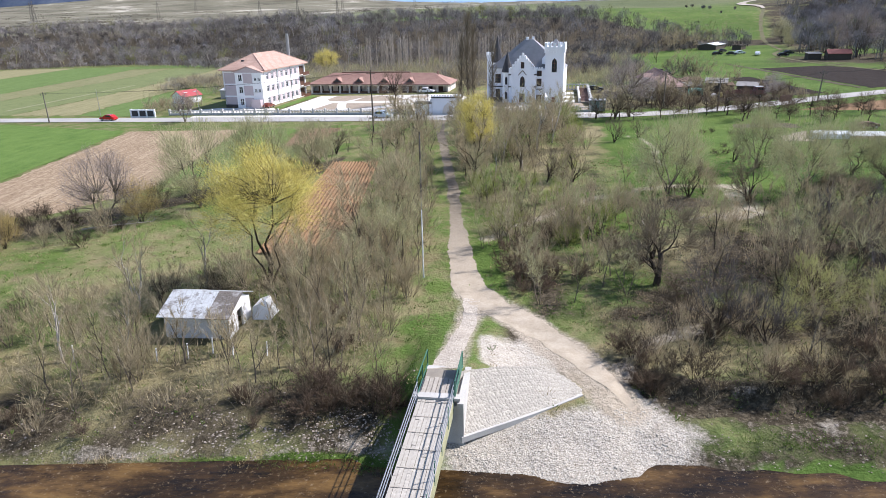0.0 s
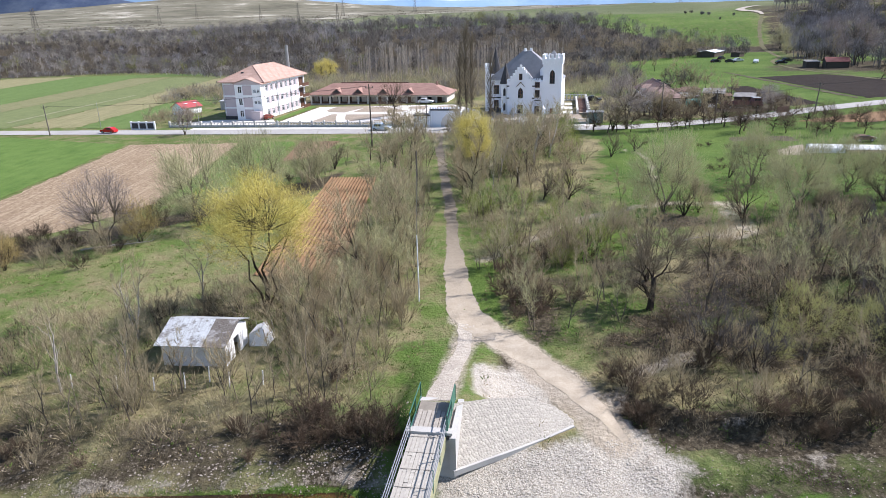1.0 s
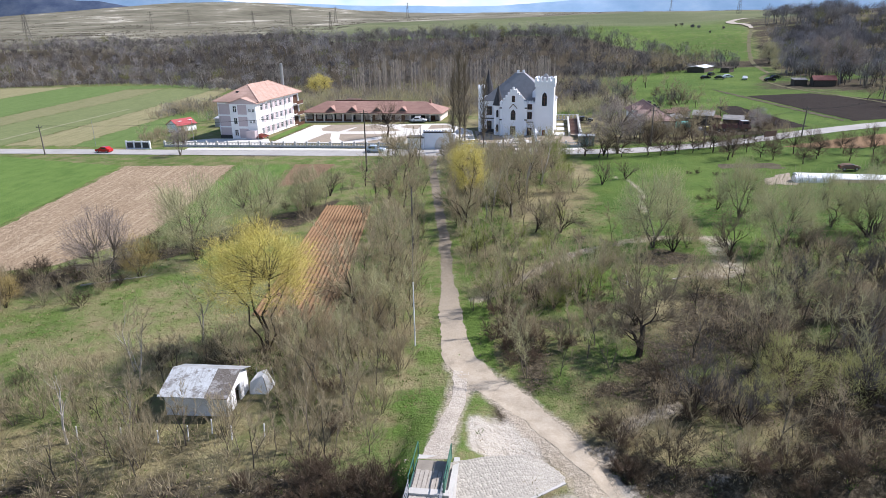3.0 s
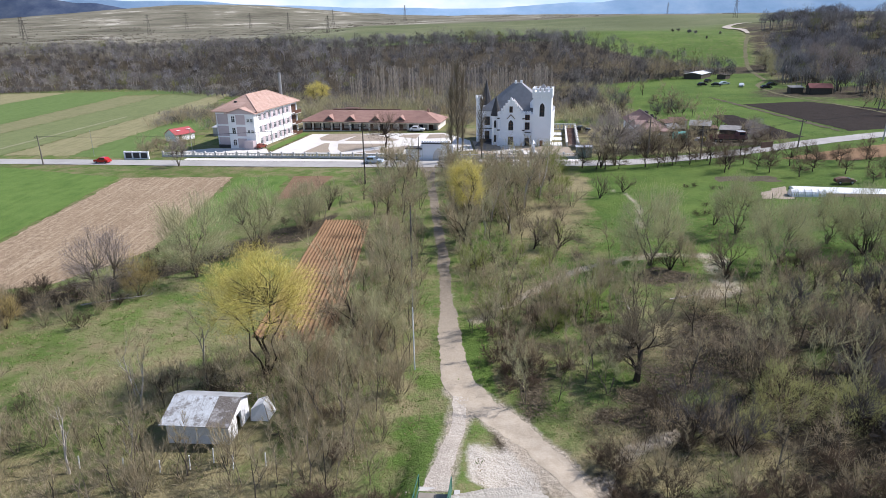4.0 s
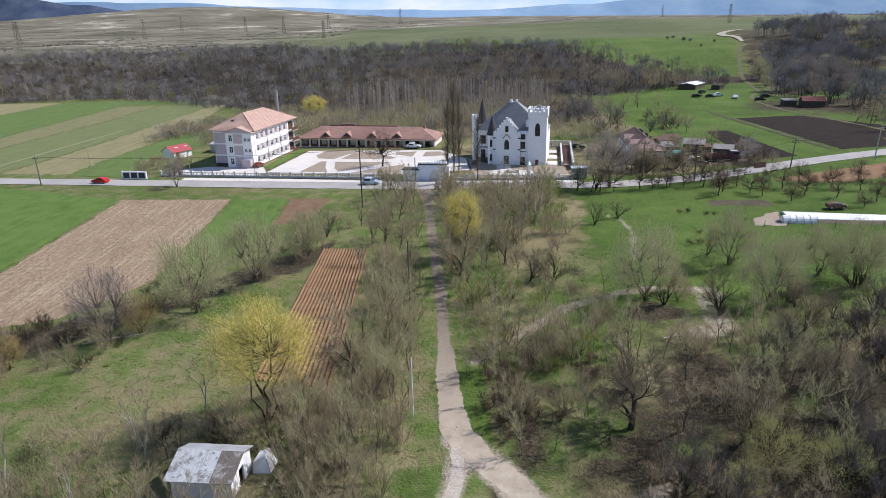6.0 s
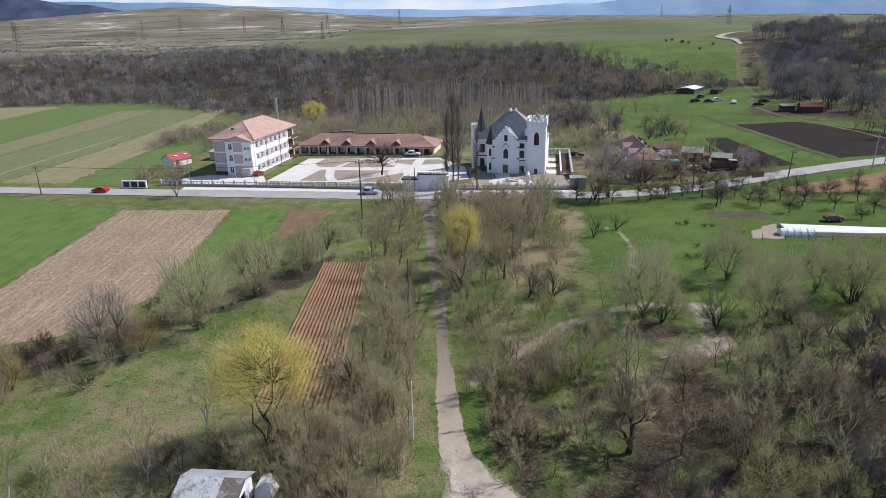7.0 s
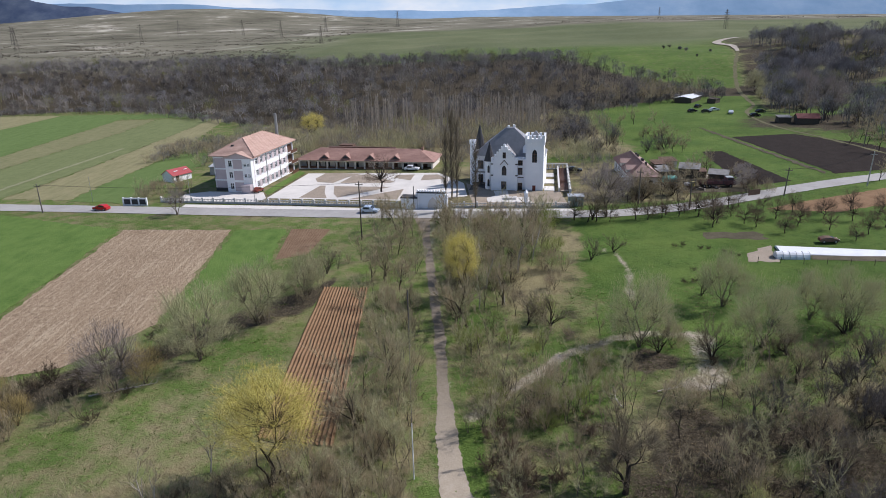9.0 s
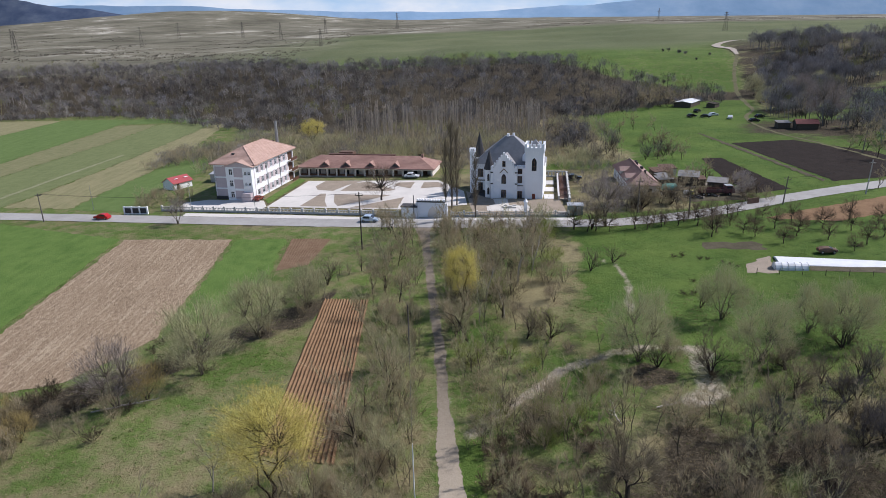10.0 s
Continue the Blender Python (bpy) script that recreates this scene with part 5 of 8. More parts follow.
# near hut among the trees
def hut():
    b = thing("hut", pose(-20.9, 44.6, ground(-19, 46) - 0.1, 0, 0, -7), "small whitewashed hut with a weathered metal sheet roof", "hut")
    W, D, H = 4.95, 4.0, 1.95
    part("front_wall", boxes((0, W, 0, 0.15, 0, H)), plain("shabby_whitewash", (0.78, 0.79, 0.82), 0.9, amount=0.2, scale=0.9), b)
    part("back_wall", boxes((0, W, D - 0.15, D, 0, H + 0.15)), WHITE, b)
    part("side_wall", boxes((0, 0.15, 0.15, D - 0.15, 0, H)), WHITE, b)
    part("side_wall", boxes((W - 0.15, W, 0.15, 1.6, 0, H), (W - 0.15, W, 2.5, D - 0.15, 0, H), (W - 0.15, W, 1.6, 2.5, 1.75, H)), WHITE, b, "sunlit white side wall with an open doorway")
    # dark sheet set inside the gap, standing for the unlit room
    part("doorway", boxes((W - 0.9, W - 0.85, 1.5, 2.6, 0, 1.75)), DARK_WOOD, b)
    n, rise = 6, 0.95
    for k in range(n):
        x0 = -0.35 + (W + 0.6) * k / n
        x1 = -0.35 + (W + 0.6) * (k + 1) / n
        z = 0.012 * (k % 2)
        bm = bmesh.new()
        mat = HUT_ROOF if k < 4 else DEBRIS
        solid(bm, [(x0, -0.4, H + z), (x1, -0.4, H + z), (x1, D * 0.62, H + rise + z), (x0, D * 0.62, H + rise + z)], [(x0, -0.4, H + 0.05 + z), (x1, -0.4, H + 0.05 + z), (x1, D * 0.62, H + rise + 0.05 + z), (x0, D * 0.62, H + rise + 0.05 + z)])
        part("roof_sheet", bm, mat, b, "grey galvanised roof sheet" if k < 4 else "brown rotten roof sheet")
        bm = bmesh.new()
        solid(bm, [(x0, D * 0.62, H + rise + z), (x1, D * 0.62, H + rise + z), (x1, D + 0.35, H + 0.2 + z), (x0, D + 0.35, H + 0.2 + z)], [(x0, D * 0.62, H + rise + 0.05 + z), (x1, D * 0.62, H + rise + 0.05 + z), (x1, D + 0.35, H + 0.25 + z), (x0, D + 0.35, H + 0.25 + z)])
        part("roof_sheet", bm, METAL_SHEET, b)
    gw = bmesh.new()
    solid(gw, [(W - 0.15, 0, H), (W - 0.15, D, H), (W - 0.15, D * 0.62, H + rise)], [(W, 0, H), (W, D, H), (W, D * 0.62, H + rise)])
    bmesh.ops.recalc_face_normals(gw, faces=gw.faces)
    part("gable", gw, WHITE, b)
    p = thing("lean_to", pose(-15.2, 47.2, ground(-15, 47), 0, 0, -7) @ Matrix.Scale(0.8, 4), "grey sheet covered frame beside the hut", "shelter")
    bm = bmesh.new()
    solid(bm, [(0, 0, 0), (1.9, 0, 0), (1.9, 2.2, 0), (0, 2.2, 0)], [(0.1, 0.1, 1.3), (1.3, 0.5, 1.9), (1.2, 2.0, 1.8), (0.2, 2.0, 1.4)])
    part("cover", bm, FOIL, p)
    poles = bmesh.new()
    for x, y in ((0, 0), (1.9, 0), (1.9, 2.2), (0, 2.2)):
        tube(poles, (x, y, 0), (x * 0.85, y, 1.9), 0.05, 0.04)
    part("frame", poles, OLD_WOOD, p)


hut()

for x, y, h in ((-18.1, 41.2, 1.3), (-16.6, 41.9, 1.3), (-14.9, 41.0, 1.3), (-26.4, 41.8, 1.2), (-20.2, 41.0, 1.1), (-23.0, 41.4, 1.2), (-12.6, 41.2, 1.2)):
    bm = bmesh.new()
    tube(bm, (0, 0, 0), (0.06, 0.03, h), 0.055, 0.05, 6)
    o = part("fence_post", bm, WHITE)
    o.matrix_basis = pose(x, y, ground(x, y) - 0.1)
    tagged(o, "white concrete fence post standing in dry grass", "fence post", "garden fence posts")

# farmyard behind the village house
sheet("farmyard", [(57.5, 183), (66, 185), (79, 176), (80.4, 164), (78, 155.6), (62, 157), (58.5, 166)], RUBBLE, "trampled dark earth of the farmyard", "yard", 0.06, 5, 1.2)
for k, (x, y, w, d, h, rise, a, wm, rm, lab) in enumerate((
        (61.6, 173, 4.0, 3.2, 2.0, 0.3, 5, DARK_WOOD, DULL_SHEET, "dark wooden shed with a grey sheet roof"),
        (66.8, 173.5, 5.0, 3.4, 2.6, 0.9, -24, DARK_WOOD, DULL_SHEET, "open wooden barn with a grey sheet roof"),
        (72.0, 167, 4.6, 3.0, 2.3, 0.7, -28, DARK_WOOD, DULL_SHEET, "open wooden shed with a pale sheet roof"),
        (63.4, 177.0, 3.2, 2.6, 1.9, 0.3, 20, DARK_WOOD, DULL_SHEET, "small grey roofed shed"),
        (70.2, 171.6, 3.0, 2.4, 2.0, 0.4, -10, DARK_WOOD, RUST, "small rusty roofed store"),
        (66.5, 185, 4.0, 4.0, 2.2, 0.4, 0, CREAM, RUST, "small shed with a rusty roof"),
        (63.0, 181, 5.0, 3.5, 2.3, 0.5, 8, DARK_WOOD, RUST, "rusty roofed hen house"))):
    shed("shed", x, y, w, d, h, rise, a, wm, rm, lab)


def truck():
    t = thing("truck", pose(67.6, 161.0, ground(71, 161), 0, 0, -4), "old faded maroon flatbed truck parked in the farmyard", "truck")
    part("chassis", boxes((0.2, 8.6, 0.55, 1.75, 0.55, 0.8)), DARK, t)
    bed = part("cargo_bed", boxes((0, 6.2, 0, 2.3, 0.95, 1.1), (0, 6.2, 0, 0.08, 1.1, 1.75), (0, 6.2, 2.22, 2.3, 1.1, 1.75), (0, 0.08, 0.08, 2.22, 1.1, 1.75), (6.12, 6.2, 0.08, 2.22, 1.1, 1.75)), MAROON, t)
    for k in range(5):
        part("stake", boxes((0.4 + k * 1.3, 0.5 + k * 1.3, -0.05, 0.0, 0.95, 1.75)), DARK, bed)
    cab = bmesh.new()
    solid(cab, [(6.4, 0.05, 0.7), (8.7, 0.05, 0.7), (8.7, 2.25, 0.7), (6.4, 2.25, 0.7)], [(6.4, 0.05, 1.75), (8.7, 0.05, 1.75), (8.7, 2.25, 1.75), (6.4, 2.25, 1.75)])
    solid(cab, [(6.4, 0.08, 1.75), (8.5, 0.08, 1.75), (8.5, 2.22, 1.75), (6.4, 2.22, 1.75)], [(6.5, 0.2, 2.55), (8.1, 0.2, 2.55), (8.1, 2.1, 2.55), (6.5, 2.1, 2.55)])
    c = part("cab", cab, MAROON, t)
    part("roof", boxes((6.45, 8.15, 0.16, 2.14, 2.55, 2.62)), METAL_SHEET, c, "pale cab roof")
    part("side_window", boxes((6.75, 8.0, 0.1, 0.14, 1.85, 2.35)), GLASS, c)
    for x in (1.2, 2.4, 7.5):
        for y in (0.02, 1.98):
            w = bmesh.new()
            tube(w, (x, y, 0.48), (x, y + 0.28, 0.48), 0.48, 0.48, 12)
            o = part("wheel", w, RUBBER, t)
            r = bmesh.new()
            tube(r, (x, y - 0.01, 0.48), (x, y + 0.29, 0.48), 0.2, 0.2, 8)
            part("rim", r, STEEL, o)


MAROON = plain("faded_maroon_paint", (0.17, 0.075, 0.075), 0.6, 0.1, amount=0.35, scale=1.2)
truck()
tub = thing("tub", pose(66.8, 163.6, ground(66.8, 163.6)), "yellow plastic tub standing in the farmyard", "tub")
bm = bmesh.new()
tube(bm, (0, 0, 0), (0, 0, 1.1), 0.5, 0.62, 10)
part("body", bm, YELLOW_PAINT, tub)
tank = thing("water_tank", pose(60.8, 167.6, ground(61, 168), 0, 0, 4), "teal painted metal water tank", "tank")
bm = bmesh.new()
tube(bm, (0, 0, 1.1), (3.2, 0, 1.1), 0.95, 0.95, 14)
part("drum", bm, TEAL, tank)
part("cradle", boxes((0.4, 0.7, -0.9, 0.9, 0, 0.5), (2.5, 2.8, -0.9, 0.9, 0, 0.5)), DARK_WOOD, tank)
bm = bmesh.new()
bmesh.ops.create_icosphere(bm, subdivisions=2, radius=0.8)
for v in bm.verts:
    v.co.z = max(-0.45, v.co.z * 0.7) + 0.45
o = part("covered_heap", bm, FOIL)
o.matrix_basis = pose(65.6, 164.2, ground(65.6, 164.2))
tagged(o, "white foil covered heap in the farmyard", "heap")
red = boxes((0, 3.4, 0, 0.12, 0.2, 1.5))
o = part("metal_gate", red, RUST)
o.matrix_basis = pose(75.4, 151.6, ground(75.4, 151.6), 0, 0, 18)
tagged(o, "rusty red sheet metal yard gate", "gate")

rng = random.Random(12)
for x, y in ((62.5, 164.6), (64.2, 168.4), (67.2, 165.6), (69.6, 164.6), (66.0, 169.8), (72.4, 164.8), (74.2, 166.8), (63.6, 171.2), (70.5, 168.8), (61.5, 166), (59.6, 171), (60.4, 181), (64.8, 160.4), (67.5, 159.6), (71.5, 160.6), (65.4, 178.4), (69.4, 176.5), (73.4, 172), (76.6, 168.5)):
    t = thing("woodpile", pose(x, y, ground(x, y), 0, 0, rng.uniform(0, 180)), "heap of old boards and scrap in the farmyard", "heap", "farmyard heaps")
    for k in range(9):
        a, z = rng.uniform(-25, 25), 0.12 * (k // 2)
        w = part("board", boxes((-rng.uniform(0.6, 1.4), rng.uniform(0.6, 1.4), -0.12, 0.12, 0, 0.1)), rng.choice((DARK_WOOD, RUST, OLD_WOOD, DULL_SHEET)), t)
        w.matrix_basis = pose(rng.uniform(-0.3, 0.3), rng.uniform(-0.5, 0.5), z, rng.uniform(-4, 4), 0, a)

# far farmstead
gabled("barn", 127, 322, 15, 8, 2.3, 0.7, 52, DARK_WOOD, FOIL, "long barn with a pale sheet roof", "barn")
gabled("shack", 139, 249, 7.5, 5, 2.5, 1.3, -14, DARK_WOOD, OLD_RED, "dark wooden shack with an old red roof", "shack")
shed("shed", 134.5, 254, 4.5, 4, 2.2, 0.4, -10, DARK_WOOD, DULL_SHEET, "small dark shed on the pasture")
shed("shed", 136.5, 317, 5.5, 4, 2.0, 0.4, 45, DARK_WOOD, DARK_WOOD, "dark lean-to beside the barn")

# foil tunnel and covered beds
def greenhouse():
    b = thing("foil_tunnel", pose(62.8, 111.8, ground(63, 112), 0, 0, -13), "long low bed tunnel covered with white foil", "tunnel")
    pts = [(3.0 * math.cos(a) * 0.95, 0.5 * math.sin(a) ** 0.6) for a in (k * math.pi / 8 for k in range(9))]
    bm = bmesh.new()
    segs = 16
    rows = [[bm.verts.new((j * 2.0 + 0.3 * noise.noise((j, k, 0)), 2.2 + 0.8 * p, z + 0.05 * noise.noise((j * 3, k, 2)))) for k, (p, z) in enumerate(pts)] for j in range(segs)]
    for r0, r1 in zip(rows, rows[1:]):
        for k in range(8):
            bm.faces.new((r0[k], r1[k], r1[k + 1], r0[k + 1]))
    bm.faces.new(rows[0])
    bm.faces.new(rows[-1][::-1])
    part("cover", bm, FOIL, b)
    s = thing("foil_tunnel", pose(60.9, 109.6, ground(61, 109), 0, 0, -10), "short clear foil hoop tunnel", "tunnel")
    bm = bmesh.new()
    rows = [[bm.verts.new((j * 1.1, 1.0 + 1.05 * math.cos(a), 1.15 * math.sin(a) + 0.06 * (j % 2))) for a in (k * math.pi / 8 for k in range(9))] for j in range(6)]
    for r0, r1 in zip(rows, rows[1:]):
        for k in range(8):
            bm.faces.new((r0[k], r1[k], r1[k + 1], r0[k + 1]))
    bm.faces.new(rows[0])
    bm.faces.new(rows[-1][::-1])
    part("cover", bm, FOIL, s)
    for j in range(6):
        h = bmesh.new()
        rings = []
        for k in range(9):
            a = k * math.pi / 8
            rings.append([h.verts.new((j * 1.1 + dx, 1.0 + (1.1 + dr) * math.cos(a), (1.2 + dr) * math.sin(a))) for dx, dr in ((-0.03, -0.03), (0.03, -0.03), (0.03, 0.03), (-0.03, 0.03))])
        for r, s2 in zip(rings, rings[1:]):
            for k in range(4):
                h.faces.new((r[k], r[(k + 1) % 4], s2[(k + 1) % 4], s2[k]))
        part("hoop", h, STEEL, s)
    sheet("garden_soil", [(66.6, 108.6), (95, 102), (97, 105), (68, 111.4)], RUBBLE, "grey brown soil bed beside the tunnel", "garden bed", 0.05, 5)
    for k in range(10):
        bm = bmesh.new()
        tube(bm, (0, 0, 0), (0, 0, 1.1), 0.05, 0.05, 5)
        o = part("garden_stake", bm, DARK_WOOD)
        x = 57 + k * 3.6
        y = 107.3 - 0.215 * (x - 62)
        o.matrix_basis = pose(x, y, ground(x, y))
        tagged(o, "dark wooden garden stake", "stake", "garden stakes")


greenhouse()

# ---- fences and gates along the road ----
def fence(x0, y0, x1, y1, n, name, label):
    d = Vector((x1 - x0, y1 - y0))
    L = d.length
    b = thing(name, Matrix.Translation((x0, y0, ground(x0, y0) + 0.02)) @ Matrix.Rotation(math.atan2(d.y, d.x), 4, "Z") @ Matrix.Rotation(-math.atan2(ground(x1, y1) - ground(x0, y0), L), 4, "Y"), label, "fence")
    s = L / n
    post = boxes((-0.2, 0.2, -0.2, 0.2, -0.2, 1.3), (-0.26, 0.26, -0.26, 0.26, 1.3, 1.42), (-0.14, 0.14, -0.14, 0.14, 1.42, 1.52))
    pm = bpy.data.meshes.new("post")
    post.to_mesh(pm)
    post.free()
    pm.materials.append(CONCRETE_WHITE)
    panel = boxes((0.2, s - 0.2, -0.1, 0.1, -0.2, 0.5), (0.2, s - 0.2, -0.12, 0.12, 1.0, 1.15))
    x = 0.5
    while x < s - 0.4:
        box(panel, x - 0.06, x + 0.06, -0.05, 0.05, 0.5, 1.0)
        x += 0.4
    qm = bpy.data.meshes.new("panel")
    panel.to_mesh(qm)
    panel.free()
    qm.materials.append(CONCRETE_WHITE)
    for k in range(n + 1):
        piece("post", pm, b, Matrix.Translation((k * s, 0, 0)))
        if k < n:
            piece("panel", qm, b, Matrix.Translation((k * s, 0, 0)))


fence(-69.4, 172.3, -46.0, 166.4, 8, "fence", "white concrete balustrade fence along the road")
fence(-46.0, 166.4, -7.2, 156.6, 13, "fence", "white concrete balustrade fence along the road")
fence(5.6, 153.6, 32.6, 149.0, 9, "fence", "pale concrete balustrade fence before the castle")


def gate_screen():
    b = thing("boundary_screen", pose(-78.6, 170.4, ground(-78, 170), 0, 0, -8), "white framed fence piece with dark panels", "fence")
    part("frame", boxes((0, 6.6, 0, 0.3, 0, 0.35), (0, 6.6, 0, 0.3, 1.75, 2.05)), WHITE, b)
    for k in range(4):
        part("pier", boxes((k * 2.1, k * 2.1 + 0.35, -0.05, 0.35, 0, 2.15)), WHITE, b)
    for k in range(3):
        part("panel", boxes((k * 2.1 + 0.35, k * 2.1 + 2.1, 0.1, 0.2, 0.35, 1.75)), DARK, b, "dark infill panel")


gate_screen()


def gatehouse():
    b = thing("gatehouse", pose(-6.2, 154.6, ground(-3, 154), 0, 0, -11), "white crenellated gateway with a small kiosk", "gate")
    part("kiosk", boxes((0, 3.6, 0, 2.6, 0, 2.6)), CASTLE, b, "white kiosk")
    part("kiosk_roof", boxes((-0.2, 3.8, -0.2, 2.8, 2.6, 2.85)), DARK, b)
    part("wall", boxes((3.7, 10.4, 0.6, 1.2, 0, 4.0)), CASTLE, b)
    part("cornice", boxes((3.6, 10.5, 0.5, 1.3, 3.75, 4.05)), DARK, b)
    for k in range(11):
        part("merlon", boxes((3.65 + k * 0.64, 4.0 + k * 0.64, 0.5, 1.3, 4.05, 4.5)), CASTLE, b)
    part("archway", pointed(6.2, 8.8, 0, 2.9, 0.5, 0.58), CREAM, b, "cream arched doorway")
    for x in (3.4, 10.4):
        part("pier", boxes((x, x + 0.6, 0.4, 1.4, 0, 3.6)), WHITE, b)
    part("post", boxes((3.0, 3.16, -0.4, -0.24, 0, 5.6)), DARK, b)


gatehouse()
k = thing("kiosk", pose(32.6, 150.0, ground(33, 150), 0, 0, -8), "small grey green kiosk with a flat roof", "kiosk")
part("body", boxes((0, 3.4, 0, 2.4, 0, 2.3)), plain("grey_green_metal", (0.20, 0.27, 0.25), 0.6), k)
part("roof", boxes((-0.2, 3.6, -0.2, 2.6, 2.3, 2.45)), METAL_SHEET, k)
part("door", boxes((2.0, 2.9, -0.04, 0.0, 0.05, 2.0)), METAL_SHEET, k)
p = thing("gate_pillar", pose(22.9, 151.4, ground(22.9, 151.4), 0, 0, -10), "white gate pillar with a pointed cap", "pillar")
part("shaft", boxes((-0.4, 0.4, -0.4, 0.4, 0, 3.4)), CASTLE, p)
bm = bmesh.new()
tube(bm, (0, 0, 3.4), (0, 0, 4.2), 0.6, 0.05, 4)
part("cap", bm, CASTLE, p)
p = thing("stone_pile", pose(18.5, 158.6, ground(18, 158), 0, 0, -10), "pile of pale paving blocks", "pile")
for q in range(6):
    part("block", boxes((q % 3 * 1.1, q % 3 * 1.1 + 0.95, q // 3 * 0.9, q // 3 * 0.9 + 0.75, 0, 0.5 + 0.15 * (q % 2))), CONCRETE_WHITE, p)

# ---- vehicles ----
def car(x, y, turn, paint, label, L=4.3, W=1.75, H=1.45, van=False):
    b = thing("car", pose(x, y, ground(x, y) + 0.10, 0, -1.1, turn), label, "car")
    if van:
        pts = [(-L / 2, 0.3), (L / 2, 0.3), (L / 2, 0.85), (L * 0.36, 1.0), (L * 0.22, H), (-L * 0.48, H), (-L / 2, 0.95)]
    else:
        pts = [(-L / 2, 0.3), (L / 2, 0.3), (L / 2, 0.75), (L * 0.24, 0.9), (L * 0.06, H), (-L * 0.27, H), (-L * 0.42, 0.95), (-L / 2, 0.9)]
    body = profile(pts, -W / 2, W / 2)
    bmesh.ops.bevel(body, geom=body.edges[:], offset=0.07, segments=2, affect="EDGES")
    part("body", body, paint, b)
    roofl = L * 0.2 if van else L * 0.04
    for y0, y1 in ((-W / 2 - 0.012, -W / 2 + 0.05), (W / 2 - 0.05, W / 2 + 0.012)):
        part("side_window", boxes((-L * (0.42 if van else 0.3), roofl, y0, y1, 0.95, H - 0.14)), GLASS, b)
    ws = bmesh.new()
    fx, tx = (L * 0.35, L * 0.235) if van else (L * 0.225, L * 0.075)
    solid(ws, [(fx, -W * 0.42, 1.0), (fx, W * 0.42, 1.0), (tx, W * 0.4, H - 0.1), (tx, -W * 0.4, H - 0.1)], [(fx + 0.05, -W * 0.42, 1.02), (fx + 0.05, W * 0.42, 1.02), (tx + 0.05, W * 0.4, H - 0.08), (tx + 0.05, -W * 0.4, H - 0.08)])
    part("windscreen", ws, GLASS, b)
    for sx in (-L * 0.31, L * 0.31):
        for sy in (-W / 2 + 0.1, W / 2 - 0.1):
            t = bmesh.new()
            tube(t, (sx, sy - 0.11, 0.31), (sx, sy + 0.11, 0.31), 0.31, 0.31, 14)
            wheel = part("wheel", t, RUBBER, b)
            t = bmesh.new()
            tube(t, (sx, sy - 0.125, 0.31), (sx, sy + 0.125, 0.31), 0.18, 0.18, 10)
            part("rim", t, STEEL, wheel)
    for sy in (-W * 0.36, W * 0.36):
        part("headlight", boxes((L / 2 - 0.06, L / 2 + 0.02, sy - 0.16, sy + 0.16, 0.6, 0.74)), WHITE, b)
        part("tail_light", boxes((-L / 2 - 0.02, -L / 2 + 0.06, sy - 0.1, sy + 0.1, 0.65, 0.85)), RED_PAINT, b)
    return b


car(-13.6, 152.6, -13, CAR_BLUE, "pale blue estate car parked on the road shoulder", 4.4, 1.8, 1.55)
car(-4.4, 197.6, -12, CAR_WHITE, "silver white estate car parked before the arcade", 4.4, 1.75, 1.5)
car(41.6, 185.6, -8, CAR_BLACK, "black car parked behind the castle", 4.4, 1.8, 1.5)
# car shape stands in for some small dark red debris
car(-45.6, 178.7, 70, DOOR_RED, "small dark red object beside the block, built as a car", 3.3, 1.5, 1.3)
car(-82.4, 166.6, 166.5, CAR_RED, "red car on the village road", 4.1, 1.7, 1.45)
# a low old trailer, stood in for by a small car shape
car(74.2, 116.8, -8, RUST, "small old rusty trailer beside the orchard, built as a car", 3.3, 1.5, 1.15)
for x, y, a, paint, lab in ((116, 292, 20, CAR_BLACK, "old dark car on the pasture"), (121, 289, -30, CAR_BLACK, "scrapped dark car on the pasture"), (126, 293, 10, CAR_WHITE, "old white car on the pasture"), (129, 283, 60, CAR_WHITE, "scrapped white car on the pasture"), (134, 272, 0, CAR_BLACK, "dark car beside the farm track"), (141, 282, 15, CAR_BLACK, "dark car under the trees"), (124, 306, 40, CAR_BLACK, "dark van beside the barn")):
    car(x, y, a, paint, lab)

# ---- poles, wires and pylons ----
def utility_pole(x, y, h, lean=0.0, arms=True, mat=POLE_GREY, label="weathered grey power pole with insulators", r=0.17):
    b = thing("utility_pole", pose(x, y, ground(x, y) - 0.1, 0, lean, -8), label, "utility pole", "power poles")
    bm = bmesh.new()
    tube(bm, (0, 0, 0), (0, 0, h), r, r * 0.62, 8)
    part("shaft", bm, mat, b)
    if arms:
        part("crossarm", boxes((-0.8, 0.8, -0.06, 0.06, h - 0.75, h - 0.62)), mat, b)
        for px in (-0.7, 0.0, 0.7):
            bm = bmesh.new()
            tube(bm, (px, 0, h - 0.62), (px, 0, h - 0.35), 0.06, 0.05)
            part("insulator", bm, DARK, b)
    return Vector((x, y, ground(x, y) + h - 0.4))


